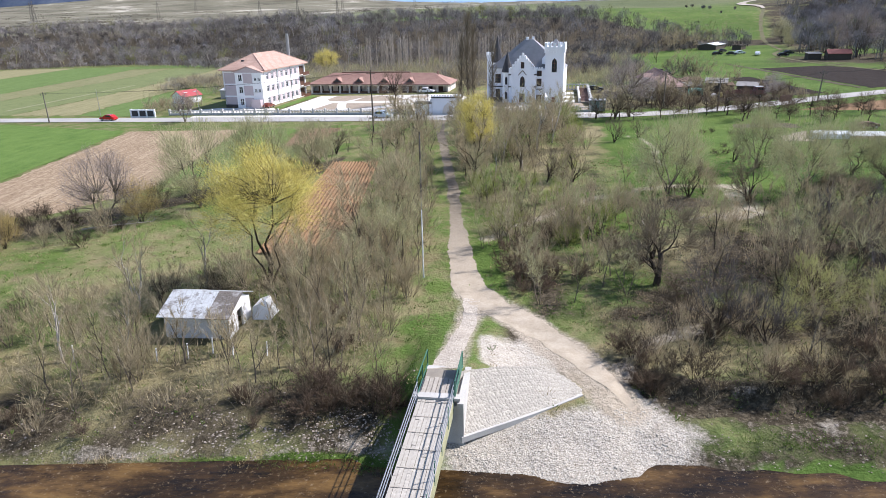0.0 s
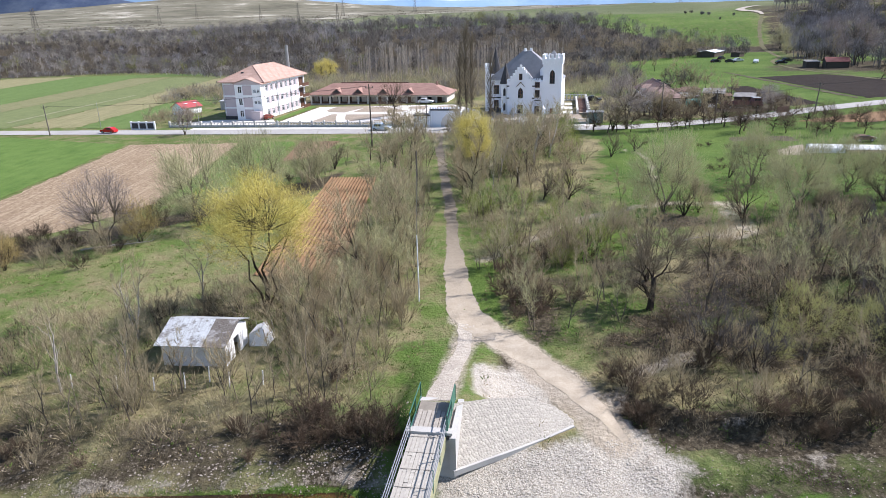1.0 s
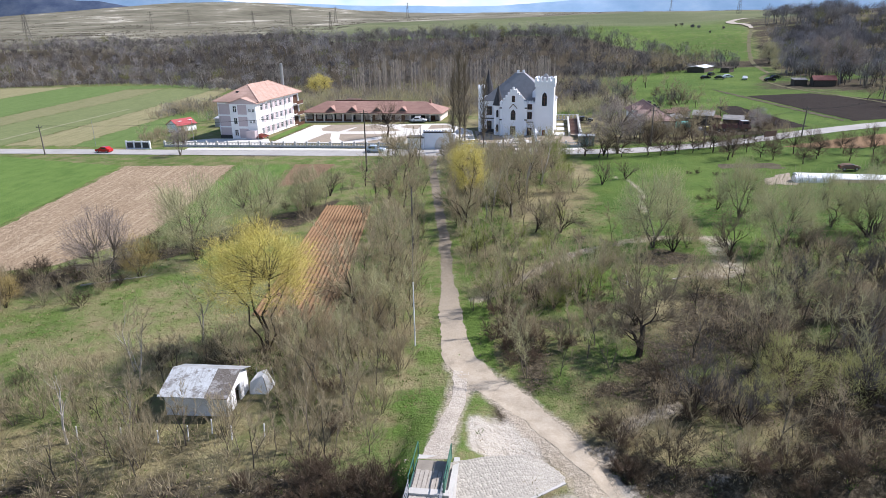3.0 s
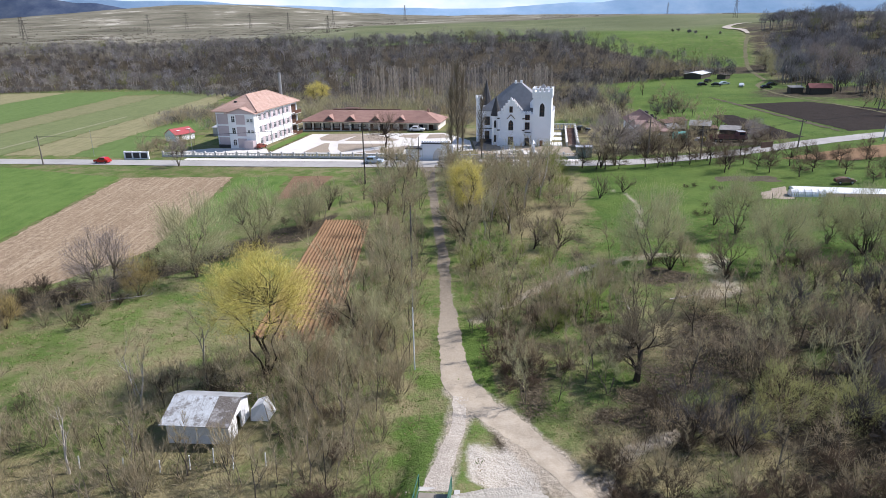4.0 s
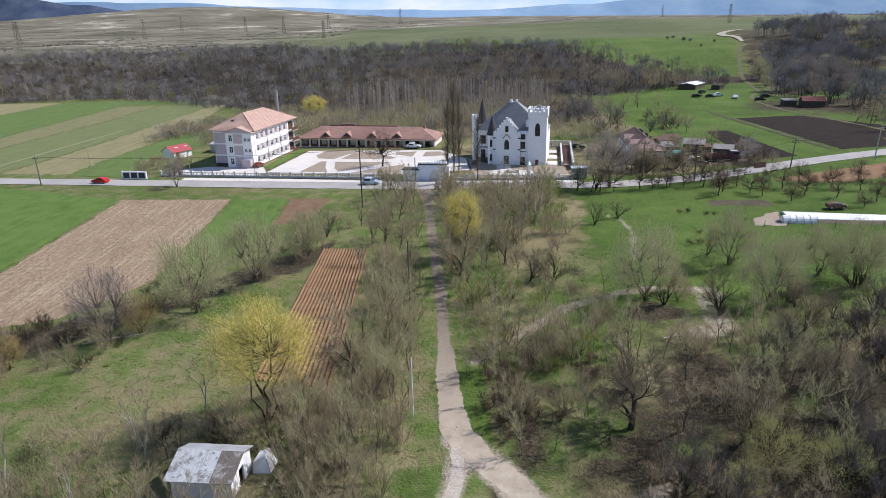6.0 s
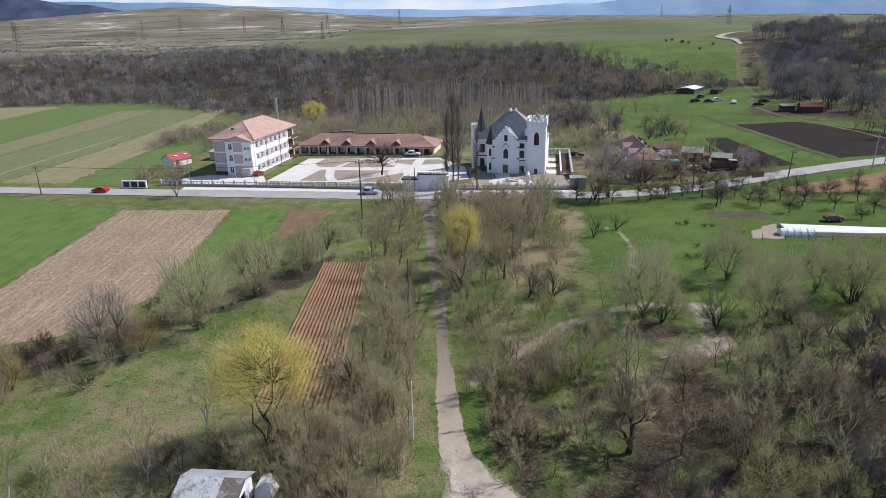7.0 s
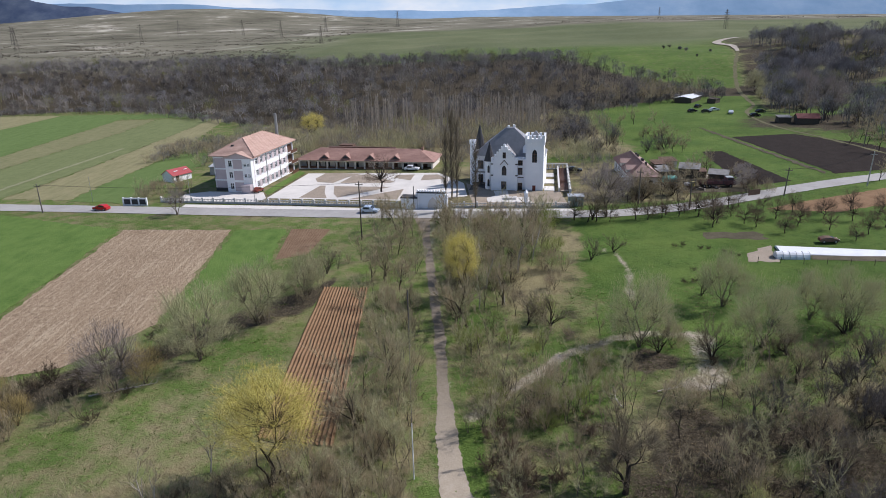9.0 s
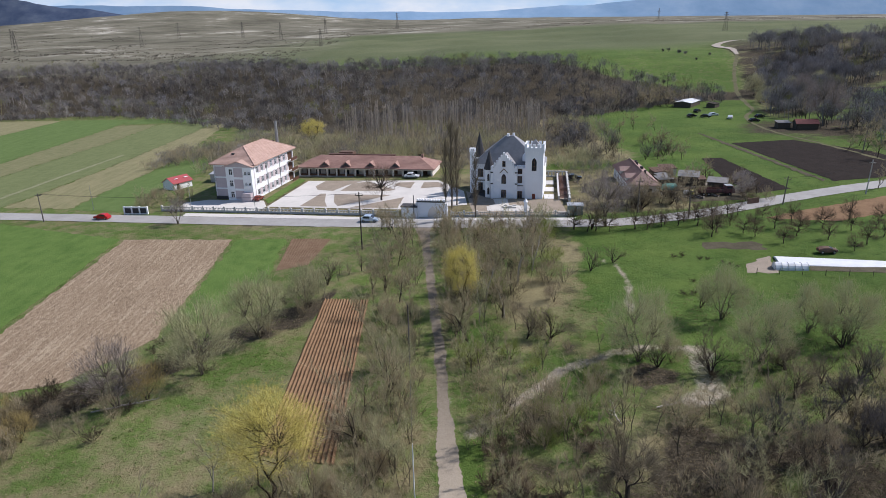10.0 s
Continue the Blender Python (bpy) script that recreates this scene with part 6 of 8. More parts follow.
tops = [utility_pole(-97.4, 167.0, 7.6, -1), utility_pole(-13.7, 132.3, 12.3, 0, True, DARK_WOOD, "tall dark wooden power pole beside the lane"), utility_pole(48.8, 149.6, 8.2, 0), utility_pole(58.1, 142.9, 7.0), utility_pole(83.2, 150.4, 6.9, 3), utility_pole(106.4, 156.0, 8.5, 2, True, CONCRETE)]
utility_pole(-61.5, 171.4, 7.0, 0, False, STEEL, "thin grey street lamp pole", 0.07)
utility_pole(-43.2, 164.6, 7.0, 0, False, STEEL, "thin grey street lamp pole", 0.07)
utility_pole(-89.2, 176.5, 7.0, 0, False, STEEL, "thin grey pole in the wheat", 0.06)
utility_pole(-2.05, 54.6, 6.3, 0, False, WHITE, "thin white pole beside the lane", 0.07)
utility_pole(-3.0, 82.9, 8.5, 0, False, DARK_WOOD, "dark wooden power pole beside the lane", 0.14)
utility_pole(134.6, 202.2, 9, 3)
utility_pole(152.3, 239.8, 9, 0)


def wire(p, q, sag=0.6):
    bm = bmesh.new()
    n = 12
    pts = [Vector(p).lerp(Vector(q), k / n) - Vector((0, 0, sag * 4 * (k / n) * (1 - k / n))) for k in range(n + 1)]
    rings = [[bm.verts.new(c + Vector((0.018 * math.cos(k * 1.5708), 0, 0.018 * math.sin(k * 1.5708)))) for k in range(4)] for c in pts]
    for r, s in zip(rings, rings[1:]):
        for k in range(4):
            bm.faces.new((r[k], r[(k + 1) % 4], s[(k + 1) % 4], s[k]))
    tagged(part("power_line", bm, DARK), "thin dark overhead power line", "cable")


for a, c in ((tops[0], tops[1]), (tops[2], tops[3]), (tops[3], tops[4]), (tops[4], tops[5])):
    for off in (-0.6, 0.6):
        wire(a + Vector((off, 0, 0)), c + Vector((off, 0, 0)), 1.0)
wire(tops[1], Vector((-3.0, 82.9, ground(-3, 83) + 8.2)), 0.8)
wire(Vector((-3.0, 82.9, ground(-3, 83) + 8.2)), Vector((-2.05, 54.6, ground(-2, 54.6) + 6.2)), 0.5)


def pylon(x, y, h):
    b = thing("pylon", pose(x, y, ground(x, y) - 0.3, 0, 0, 20), "distant steel lattice power pylon", "pylon", "distant pylons")
    w = h * 0.09
    for sx in (-1, 1):
        for sy in (-1, 1):
            bm = bmesh.new()
            tube(bm, (sx * w, sy * w, 0), (sx * 0.3, sy * 0.3, h), h * 0.007, h * 0.006, 4)
            part("leg", bm, POLE_GREY, b)
    lat = bmesh.new()
    for k in range(7):
        z0, z1 = h * k / 7, h * (k + 1) / 7
        a, c = w * (1 - k / 7) + 0.3, w * (1 - (k + 1) / 7) + 0.3
        for s in (-1, 1):
            tube(lat, (-a, s * a, z0), (c, s * c, z1), 0.1, 0.1, 3)
            tube(lat, (a, s * a, z0), (-c, s * c, z1), 0.1, 0.1, 3)
    part("bracing", lat, POLE_GREY, b)
    for z, r in ((0.72, 0.2), (0.84, 0.16), (0.95, 0.11)):
        part("crossarm", boxes((-h * r, h * r, -0.15, 0.15, h * z, h * z + 0.35)), POLE_GREY, b)


for x, y, h in ((-560, 980, 32), (-690, 1200, 30), (-420, 1060, 30), (-480, 1400, 32), (-380, 1500, 32), (-260, 1300, 30), (-205, 1500, 32), (-130, 900, 22), (-60, 1700, 36), (330, 760, 20), (700, 820, 24), (520, 700, 18), (640, 1900, 30)):
    pylon(x, y, h)

# ---- footbridge, stone facing and beach ----
def footbridge():
    a, c = Vector((-0.8, 31.7)), Vector((-4.1, 10.0))
    d = (c - a).normalized()
    L = (c - a).length
    z = 2.35
    m = Matrix.Translation((a.x, a.y, z)) @ Matrix.Rotation(math.atan2(d.y, d.x), 4, "Z")
    b = thing("footbridge", m, "narrow footbridge with grey plank deck and thin steel railings", "bridge")
    # x runs out over the water; y is across
    for s in (-0.92, 0.92):
        part("girder", boxes((0, L, s - 0.08, s + 0.08, -0.75, -0.06)), GIRDER if s > 0 else POLE_GREY, b, "faded yellow-green steel girder" if s > 0 else "")
    for w in range(9):
        y0 = -0.97 + w * 0.216
        x, k = -0.7 * (w % 3), 0
        plank = boxes((0, 1, 0, 0.2, -0.05, 0.0))
        pm = bpy.data.meshes.new("plank")
        plank.to_mesh(pm)
        plank.free()
        pm.materials.append(OLD_WOOD_PLANK)
        while x < L - 0.3:
            x0, x1 = max(0.0, x), min(L, x + 3.1 + 0.4 * math.sin(w * 5 + k))
            piece("plank", pm, b, Matrix.Translation((x0 + 0.012, y0 + 0.006 * math.sin(k * 3 + w), 0.012 * math.sin(k * 3.3 + w * 2.1))) @ Matrix.Diagonal((x1 - x0 - 0.024, 1, 1, 1)))
            x, k = x1, k + 1
    for k in range(int(L / 1.4)):
        part("cross_batten", boxes((k * 1.4 + 0.3, k * 1.4 + 0.36, -0.9, 0.9, 0.014, 0.032)), OLD_WOOD, b, "thin grey cross batten")
    for s in (-1.0, 1.0):
        r = bmesh.new()
        for h in (0.35, 0.68, 1.02):
            tube(r, (0, s, h), (L, s, h), 0.028, 0.028, 5)
        part("handrail", r, STEEL, b)
        for k in range(int(L / 2.2) + 1):
            p = bmesh.new()
            tube(p, (k * 2.2 + 0.05, s, -0.3), (k * 2.2 + 0.05, s * 1.02, 1.05), 0.03, 0.03, 5)
            part("post", p, GREEN_PAINT if s > 0 else STEEL, b)
    # landing on the bank
    part("landing", boxes((-3.3, 0.0, -1.0, 1.05, -0.3, -0.02)), LANDING, b, "earth-stained concrete landing slab")
    for k in range(7):
        part("landing_board", boxes((-2.3 + 0.1 * (k % 2), -0.02, -0.93 + k * 0.275, -0.69 + k * 0.275, -0.02, 0.04)), OLD_WOOD, b, "grey weathered board")
    part("bearing_beam", boxes((-0.45, 0.05, -1.25, 1.35, -0.02, 0.14)), CONCRETE, b)
    for s in (-1.05, 1.05):
        g = bmesh.new()
        for k in range(3):
            tube(g, (-3.6 + k * 1.7, s, 0), (-3.6 + k * 1.7, s, 1.1), 0.04, 0.04, 6)
        for h in (0.15, 1.08):
            tube(g, (-3.6, s, h), (-0.2, s, h), 0.035, 0.035, 6)
        part("gate_frame", g, GREEN_PAINT, b, "green painted steel side rail")
        if s > 0:
            part("rail_panel", boxes((-3.55, -1.95, s - 0.012, s + 0.012, 0.2, 1.0), (-1.85, -0.25, s - 0.012, s + 0.012, 0.2, 0.55)), GREEN_PAINT, b)
    part("abutment", boxes((-4.2, 0.1, -1.15, 1.2, -3.3, -0.3)), CONCRETE, b, "grey concrete abutment")
    part("wing_wall", boxes((-3.9, 0.15, 1.2, 1.55, -3.3, -0.1)), CONCRETE, b, "pale concrete wing wall")
    part("pier", boxes((10.4, 11.2, -0.9, 0.9, -4.5, -0.75)), CONCRETE, b)
    part("far_abutment", boxes((L - 1.0, L + 1.5, -1.2, 1.2, -4.5, -0.06)), CONCRETE, b)
    part("far_landing", boxes((L - 0.2, L + 9.0, -1.0, 1.0, -2.5, -0.06)), CONCRETE, b)


LANDING = plain("earthy_concrete", (0.25, 0.225, 0.19), 0.9, amount=0.3, scale=1.2)
GIRDER = plain("faded_girder_paint", (0.33, 0.33, 0.20), 0.7, 0.1, amount=0.35, scale=1.5)
n_ = Nodes("weathered_planks", 0.9, 0, 0.2)
n_.color(n_.mix(n_.random(), n_.ramp(n_.noise(5.0, 4), [(0.3, (0.30, 0.28, 0.245)), (0.7, (0.47, 0.445, 0.40))]), (0.36, 0.34, 0.305)))
OLD_WOOD_PLANK = n_.m
footbridge()

n_ = Nodes("pale_river_stone", 0.85, 0, 0.3)
n_.color(n_.mix(0.45, n_.mix(n_.island, (0.47, 0.435, 0.375), (0.29, 0.268, 0.23)), n_.ramp(n_.noise(9.0, 4), [(0.3, (0.30, 0.28, 0.24)), (0.7, (0.47, 0.44, 0.39))])))
STONE = n_.m
n_ = Nodes("dull_bank_stone", 0.9, 0, 0.2)
n_.color(n_.mix(n_.island, (0.15, 0.125, 0.105), (0.37, 0.325, 0.28)))
BANK_STONE = n_.m
n_ = Nodes("pale_mortar", 0.9, 0, 0.2)
n_.color(n_.ramp(n_.noise(6.0, 4), [(0.3, (0.27, 0.25, 0.215)), (0.7, (0.40, 0.375, 0.33))]))
MORTAR = n_.m


def stone_mesh(rng, r):
    bm = bmesh.new()
    bmesh.ops.create_icosphere(bm, subdivisions=1, radius=1.0)
    for v in bm.verts:
        v.co *= 0.8 + 0.35 * rng.random()
    for v in bm.verts:
        v.co = Vector((v.co.x * r, v.co.y * r * 0.8, v.co.z * r * 0.42))
    me = bpy.data.meshes.new("stone")
    bm.to_mesh(me)
    bm.free()
    me.materials.append(STONE)
    return me


def revetment():
    top = [(0.7, 34.7, 2.36), (3.0, 35.5, 2.15), (5.2, 36.1, 1.75), (6.9, 36.0, 1.15), (8.05, 35.3, 0.6)]
    low = [(0.55, 31.3, 0.12), (2.4, 32.2, 0.16), (4.4, 33.1, 0.24), (6.3, 34.0, 0.34), (7.95, 34.9, 0.46)]

    def at(s, t):
        k = min(3, int(s * 4))
        f = s * 4 - k
        p = Vector(top[k]).lerp(Vector(top[k + 1]), f)
        q = Vector(low[k]).lerp(Vector(low[k + 1]), f)
        return p.lerp(q, t)

    bm = bmesh.new()
    S, T = 24, 10
    grid = [[bm.verts.new(at(i / S, j / T)) for j in range(T + 1)] for i in range(S + 1)]
    for i in range(S):
        for j in range(T):
            bm.faces.new((grid[i][j], grid[i][j + 1], grid[i + 1][j + 1], grid[i + 1][j]))
    b = tagged(part("stone_facing", bm, MORTAR), "pale cobbled stone facing of the river bank", "embankment", kind="structure")
    rng = random.Random(3)
    shapes = [stone_mesh(rng, 0.12) for _ in range(6)]
    soup = Soup()
    placed = 0
    for row in range(24):
        for col in range(46):
            s, t = (col + 0.5 * (row % 2) + rng.uniform(-0.3, 0.3)) / 46, (row + 0.5 + rng.uniform(-0.3, 0.3)) / 24
            if not (0 < s < 1):
                continue
            p = at(s, t)
            if (at(s, 0) - at(s, 1)).length * 1.0 / 24 < 0.06 and rng.random() < 0.6:
                continue
            up = (at(min(1, s + 0.01), t) - at(s - 0.005, t)).cross(at(s, max(0, t - 0.02)) - at(s, min(1, t + 0.02))).normalized()
            m = Matrix.Translation(p) @ up.to_track_quat("Z", "Y").to_matrix().to_4x4() @ Matrix.Rotation(rng.uniform(0, 6.28), 4, "Z") @ Matrix.Scale(rng.uniform(0.75, 1.15), 4) @ Matrix.Diagonal((1.2, 1.2, 0.5, 1))
            if row % 3 == 0 and placed < 280:
                piece("stone", rng.choice(shapes), b, m)
                placed += 1
            else:
                soup.mesh(rng.choice(shapes), m)
    soup.put("stones", STONE, b)["kind"] = "stuff"
    k = bmesh.new()
    for p, q in zip(low, low[1:]):
        p, q = Vector(p), Vector(q)
        o = Vector((0.06, -0.09, 0))
        solid(k, [p - o + Vector((0, 0, -0.3)), q - o + Vector((0, 0, -0.3)), q + o + Vector((0, 0, -0.3)), p + o + Vector((0, 0, -0.3))], [p - o + Vector((0, 0, 0.05)), q - o + Vector((0, 0, 0.05)), q + o + Vector((0, 0, 0.05)), p + o + Vector((0, 0, 0.05))])
    bmesh.ops.recalc_face_normals(k, faces=k.faces)
    part("kerb", k, CONCRETE, b, "pale concrete kerb at the foot of the facing")


class Soup:
    """Many small faces gathered into one mesh."""

    def __init__(self):
        self.v, self.f = [], []
        self.tone, self.tones = None, []

    def mesh(self, me, m):
        n = len(self.v)
        self.v += [tuple(m @ v.co) for v in me.vertices]
        self.f += [tuple(n + k for k in p.vertices) for p in me.polygons]
        self.tones += [self.tone] * len(me.polygons)

    def blade(self, p, d, length, width, rng):
        side = d.cross(Vector((rng.uniform(-1, 1), rng.uniform(-1, 1), rng.uniform(-0.6, 0.6))))
        if side.length < 1e-4:
            return
        side = side.normalized() * (width / 2)
        n = len(self.v)
        q = p + d * length
        self.v += [tuple(p - side), tuple(p + side), tuple(q)]
        self.f.append((n, n + 1, n + 2))
        self.tones.append(self.tone)

    def leaf(self, p, d, length, width, face):
        """A blade that turns its flat side outwards."""
        side = d.cross(face)
        if side.length < 1e-4:
            return
        side = side.normalized() * (width / 2)
        n = len(self.v)
        self.v += [tuple(p - side), tuple(p + side), tuple(p + d * length)]
        self.f.append((n, n + 1, n + 2))
        self.tones.append(self.tone)

    def limb(self, p, q, r0, r1, sides=4):
        z = (q - p).normalized()
        x = z.orthogonal().normalized()
        y = z.cross(x)
        n = len(self.v)
        for c, r in ((p, r0), (q, r1)):
            for k in range(sides):
                a = 2 * math.pi * k / sides
                self.v.append(tuple(c + (x * math.cos(a) + y * math.sin(a)) * r))
        for k in range(sides):
            j = (k + 1) % sides
            self.f.append((n + k, n + j, n + sides + j, n + sides + k))
            self.tones.append(self.tone)

    def data(self, name, material):
        me = bpy.data.meshes.new(name)
        me.from_pydata(self.v, [], self.f)
        if self.tones and None not in self.tones:
            me.attributes.new("tone", "FLOAT", "FACE").data.foreach_set("value", self.tones)
        me.materials.append(material)
        return me

    def put(self, name, material, parent=None):
        ob = new(name, self.data(name, material))
        if parent is not None:
            ob.parent = parent
        return ob


revetment()


def pebbles():
    rng = random.Random(8)
    shapes = [stone_mesh(rng, 0.10) for _ in range(5)]
    soup, dull = Soup(), Soup()
    for _ in range(3800):
        if rng.random() < 0.6:
            x = rng.uniform(0.2, 13.0)
            y = shore(x) + rng.uniform(-0.6, 4.2) * (1 if x < 8 else 0.9)
        else:
            x = rng.uniform(-30, -2) if rng.random() < 0.75 else rng.uniform(12, 30)
            y = shore(x) + abs(rng.gauss(0, 1)) * 2.4 + (0.9 if x < 0 else -0.8)
        s = 0.22 + abs(rng.gauss(0, 0.33))
        (soup if 0 < x < 14 else dull).mesh(rng.choice(shapes), Matrix.Translation((x, y, ground(x, y))) @ Matrix.Rotation(rng.uniform(0, 6.28), 4, "Z") @ Matrix.Scale(min(s, 1.8), 4))
    for _ in range(1500):
        x = rng.uniform(-19, -3.2)
        y = shore(x) + 1.2 + rng.random() * 3.0 + 0.7 * math.sin(x * 0.8)
        if rng.random() < 0.25 + 0.5 * ease(x, -16, -6):
            dull.mesh(rng.choice(shapes), Matrix.Translation((x, y, ground(x, y))) @ Matrix.Rotation(rng.uniform(0, 6.28), 4, "Z") @ Matrix.Scale(rng.uniform(0.25, 0.95), 4))
    tagged(soup.put("pebbles", STONE), "pale rounded river pebbles on the beach", "pebbles", kind="stuff")
    tagged(dull.put("pebbles", BANK_STONE), "dull grey-brown stones scattered on the river bank", "pebbles", kind="stuff")


pebbles()

# ---- hills at the horizon ----
def ridge(name, y, heights, base, material, label, depth=120):
    """A mountain chain: crest heights at even steps along x."""
    x0, x1, hs = heights
    bm = bmesh.new()
    n = 120
    rows = []
    for i in range(n + 1):
        s = i / n * (len(hs) - 1)
        k = min(len(hs) - 2, int(s))
        f = ease(s - k, 0, 1)
        h = hs[k] * (1 - f) + hs[k + 1] * f
        x = x0 + (x1 - x0) * i / n
        h += 6 * noise.noise((x * 0.006, 0, 1)) + 2.5 * noise.noise((x * 0.02, 0, 2))
        rows.append([bm.verts.new((x, y + depth * j / 4, base + (h - base) * (j / 4) + (4 * noise.noise((x * 0.012, j * 0.8, 5)) if 0 < j < 4 else 0))) for j in range(5)])
    for r, s in zip(rows, rows[1:]):
        for j in range(4):
            bm.faces.new((r[j], s[j], s[j + 1], r[j + 1]))
    for f in bm.faces:
        f.smooth = True
    tagged(part(name, bm, material), label, "mountains", kind="structure")


def cloud_bank():
    n = Nodes("pale_cloud_bank", 1.0, 0, 0.0)
    col = n.ramp(n.noise(0.0012, 6, 0.55, n.scaled(1, 1, 2.6)), [(0.38, (0.42, 0.64, 0.90)), (0.62, (0.82, 0.89, 0.96))])
    n.color((0.0, 0.0, 0.0))
    n.link(col, n.p.inputs["Emission Color"])
    n.p.inputs["Emission Strength"].default_value = 0.9
    bm = bmesh.new()
    rows = []
    for k in range(41):
        x = -4600 + 230 * k
        y = 4860
        rows.append([bm.verts.new((x, y, -60)), bm.verts.new((x, y, 700 + 60 * math.sin(k)))])
    for r, s in zip(rows, rows[1:]):
        bm.faces.new((r[0], s[0], s[1], r[1]))
    tagged(part("backdrop_clouds", bm, n.m), "bright hazy cloud bank above the horizon", "sky", kind="structure")


cloud_bank()
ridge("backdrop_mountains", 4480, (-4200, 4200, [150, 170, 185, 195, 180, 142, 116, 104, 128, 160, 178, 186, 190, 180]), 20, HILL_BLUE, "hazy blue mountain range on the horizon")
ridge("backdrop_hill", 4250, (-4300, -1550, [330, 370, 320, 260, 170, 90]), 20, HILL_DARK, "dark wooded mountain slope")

# ---- trees ----


def grow(rng, wood, fine, p, d, length, r, depth, o):
    """A limb with its side limbs; the last ones carry twigs."""
    n = 3
    for k in range(n):
        bend = Vector((rng.uniform(-1, 1), rng.uniform(-1, 1), rng.uniform(-1, 1))) * o["bend"] + Vector((0, 0, o["rise"]))
        d = (d + bend).normalized()
        q = p + d * (length / n)
        r1 = r * (0.82 if k < n - 1 else 0.6)
        if r > o["thin"]:
            wood.limb(p, q, r, r1, 5 if r > 0.08 else 3)
        else:
            fine.blade(p, d, length / n * 1.3, r * 2.2, rng)
        p, r = q, r1
        if depth > 0 and k >= o["bare"]:
            for _ in range(o["kids"]):
                a = rng.uniform(0, 6.283)
                x = d.orthogonal().normalized()
                side = (x * math.cos(a) + d.cross(x) * math.sin(a))
                e = (d * math.cos(o["open"]) + side * math.sin(o["open"]) * rng.uniform(0.7, 1.2)).normalized()
                grow(rng, wood, fine, p, e, length * o["ratio"] * rng.uniform(0.75, 1.15), r * 0.68, depth - 1, {**o, "bare": 0})
        if depth <= o.get("leafy", 0):
            for _ in range(o["twigs"]):
                e = (d + Vector((rng.uniform(-1, 1), rng.uniform(-1, 1), rng.uniform(-1, 1))) * o["spread"] + Vector((0, 0, o["hang"]))).normalized()
                fine.blade(p - d * rng.random() * length / n, e, o["twig"] * rng.uniform(0.5, 1.3), o["width"], rng)


def column_tree(rng, o):
    """A tall narrow crown of upright twigs round one stem."""
    wood, fine = Soup(), Soup()
    H = o["H"]
    p, r = Vector((0, 0, -0.2)), o["r"]
    for k in range(6):
        q = Vector((rng.uniform(-0.15, 0.15), rng.uniform(-0.15, 0.15), H * 0.95 * (k + 1) / 6))
        wood.limb(p, q, r, r * 0.78, 6)
        p, r = q, r * 0.78
    for k in range(o["column"]):
        t = rng.uniform(0.10, 0.9)
        a = rng.uniform(0, 6.283)
        w = o["R"] * math.sin(min(1.0, 0.25 + t * 1.4) * 1.57) * (1.05 - t) ** 0.45
        d = Vector((math.cos(a), math.sin(a), 0))
        s = Vector((0, 0, H * t))
        e = s + d * w * rng.uniform(0.35, 1.0) + Vector((0, 0, H * rng.uniform(0.09, 0.2)))
        wood.limb(s, e, 0.035, 0.012, 3)
        for _ in range(o["n"]):
            f = rng.random()
            g = (d * 0.35 + Vector((rng.uniform(-0.4, 0.4), rng.uniform(-0.4, 0.4), 1))).normalized()
            fine.blade(s.lerp(e, f), g, o["twig"] * rng.uniform(0.5, 1.3), o["width"], rng)
    return wood, fine


def tree_kind(name, label, category, seeds, stems, height, o, wood_mat, fine_mat, group, clump=0.0):
    """Two or more trees of one kind, each a thing with a trunk and a crown."""
    kinds = []
    for seed in seeds:
        rng = random.Random(seed)
        wood, fine = Soup(), Soup()
        if "lobes" in o:
            wood, fine = lobe_tree(rng, {**o, "H": height, "stems": stems})
        if "column" in o:
            wood, fine = column_tree(rng, {**o, "H": height})
        for s in range(0 if "lobes" in o or "column" in o else stems):
            a = rng.uniform(0, 6.283)
            tilt = o["tilt"] * rng.uniform(0.3, 1.0) if stems > 1 else o["tilt"] * rng.uniform(0, 0.5)
            d = Vector((math.cos(a) * tilt, math.sin(a) * tilt, 1)).normalized()
            grow(rng, wood, fine, Vector((math.cos(a) * clump * rng.random(), math.sin(a) * clump * rng.random(), -0.1)), d, height * o["first"] * rng.uniform(0.8, 1.1), o["r"] * rng.uniform(0.7, 1.1), o["depth"], o)
        kinds.append((wood.data("trunk", wood_mat), fine.data("crown", fine_mat)))
    count = [0]

    def place(x, y, scale=1.0, turn=None, wide=1.0, mats=None, text=None):
        wood, fine = kinds[count[0] % len(kinds)]
        count[0] += 1
        turn = (count[0] * 137.5) % 360 if turn is None else turn
        t = thing(name, pose(x, y, ground(x, y) - 0.05, 0, 0, turn) @ Matrix.Diagonal((scale * wide, scale * wide, scale, 1)), text or label, category, group)
        for nm, me in (("trunk", wood), ("crown", fine)):
            new(nm, me).parent = t
        return t

    place.kinds = kinds
    return place


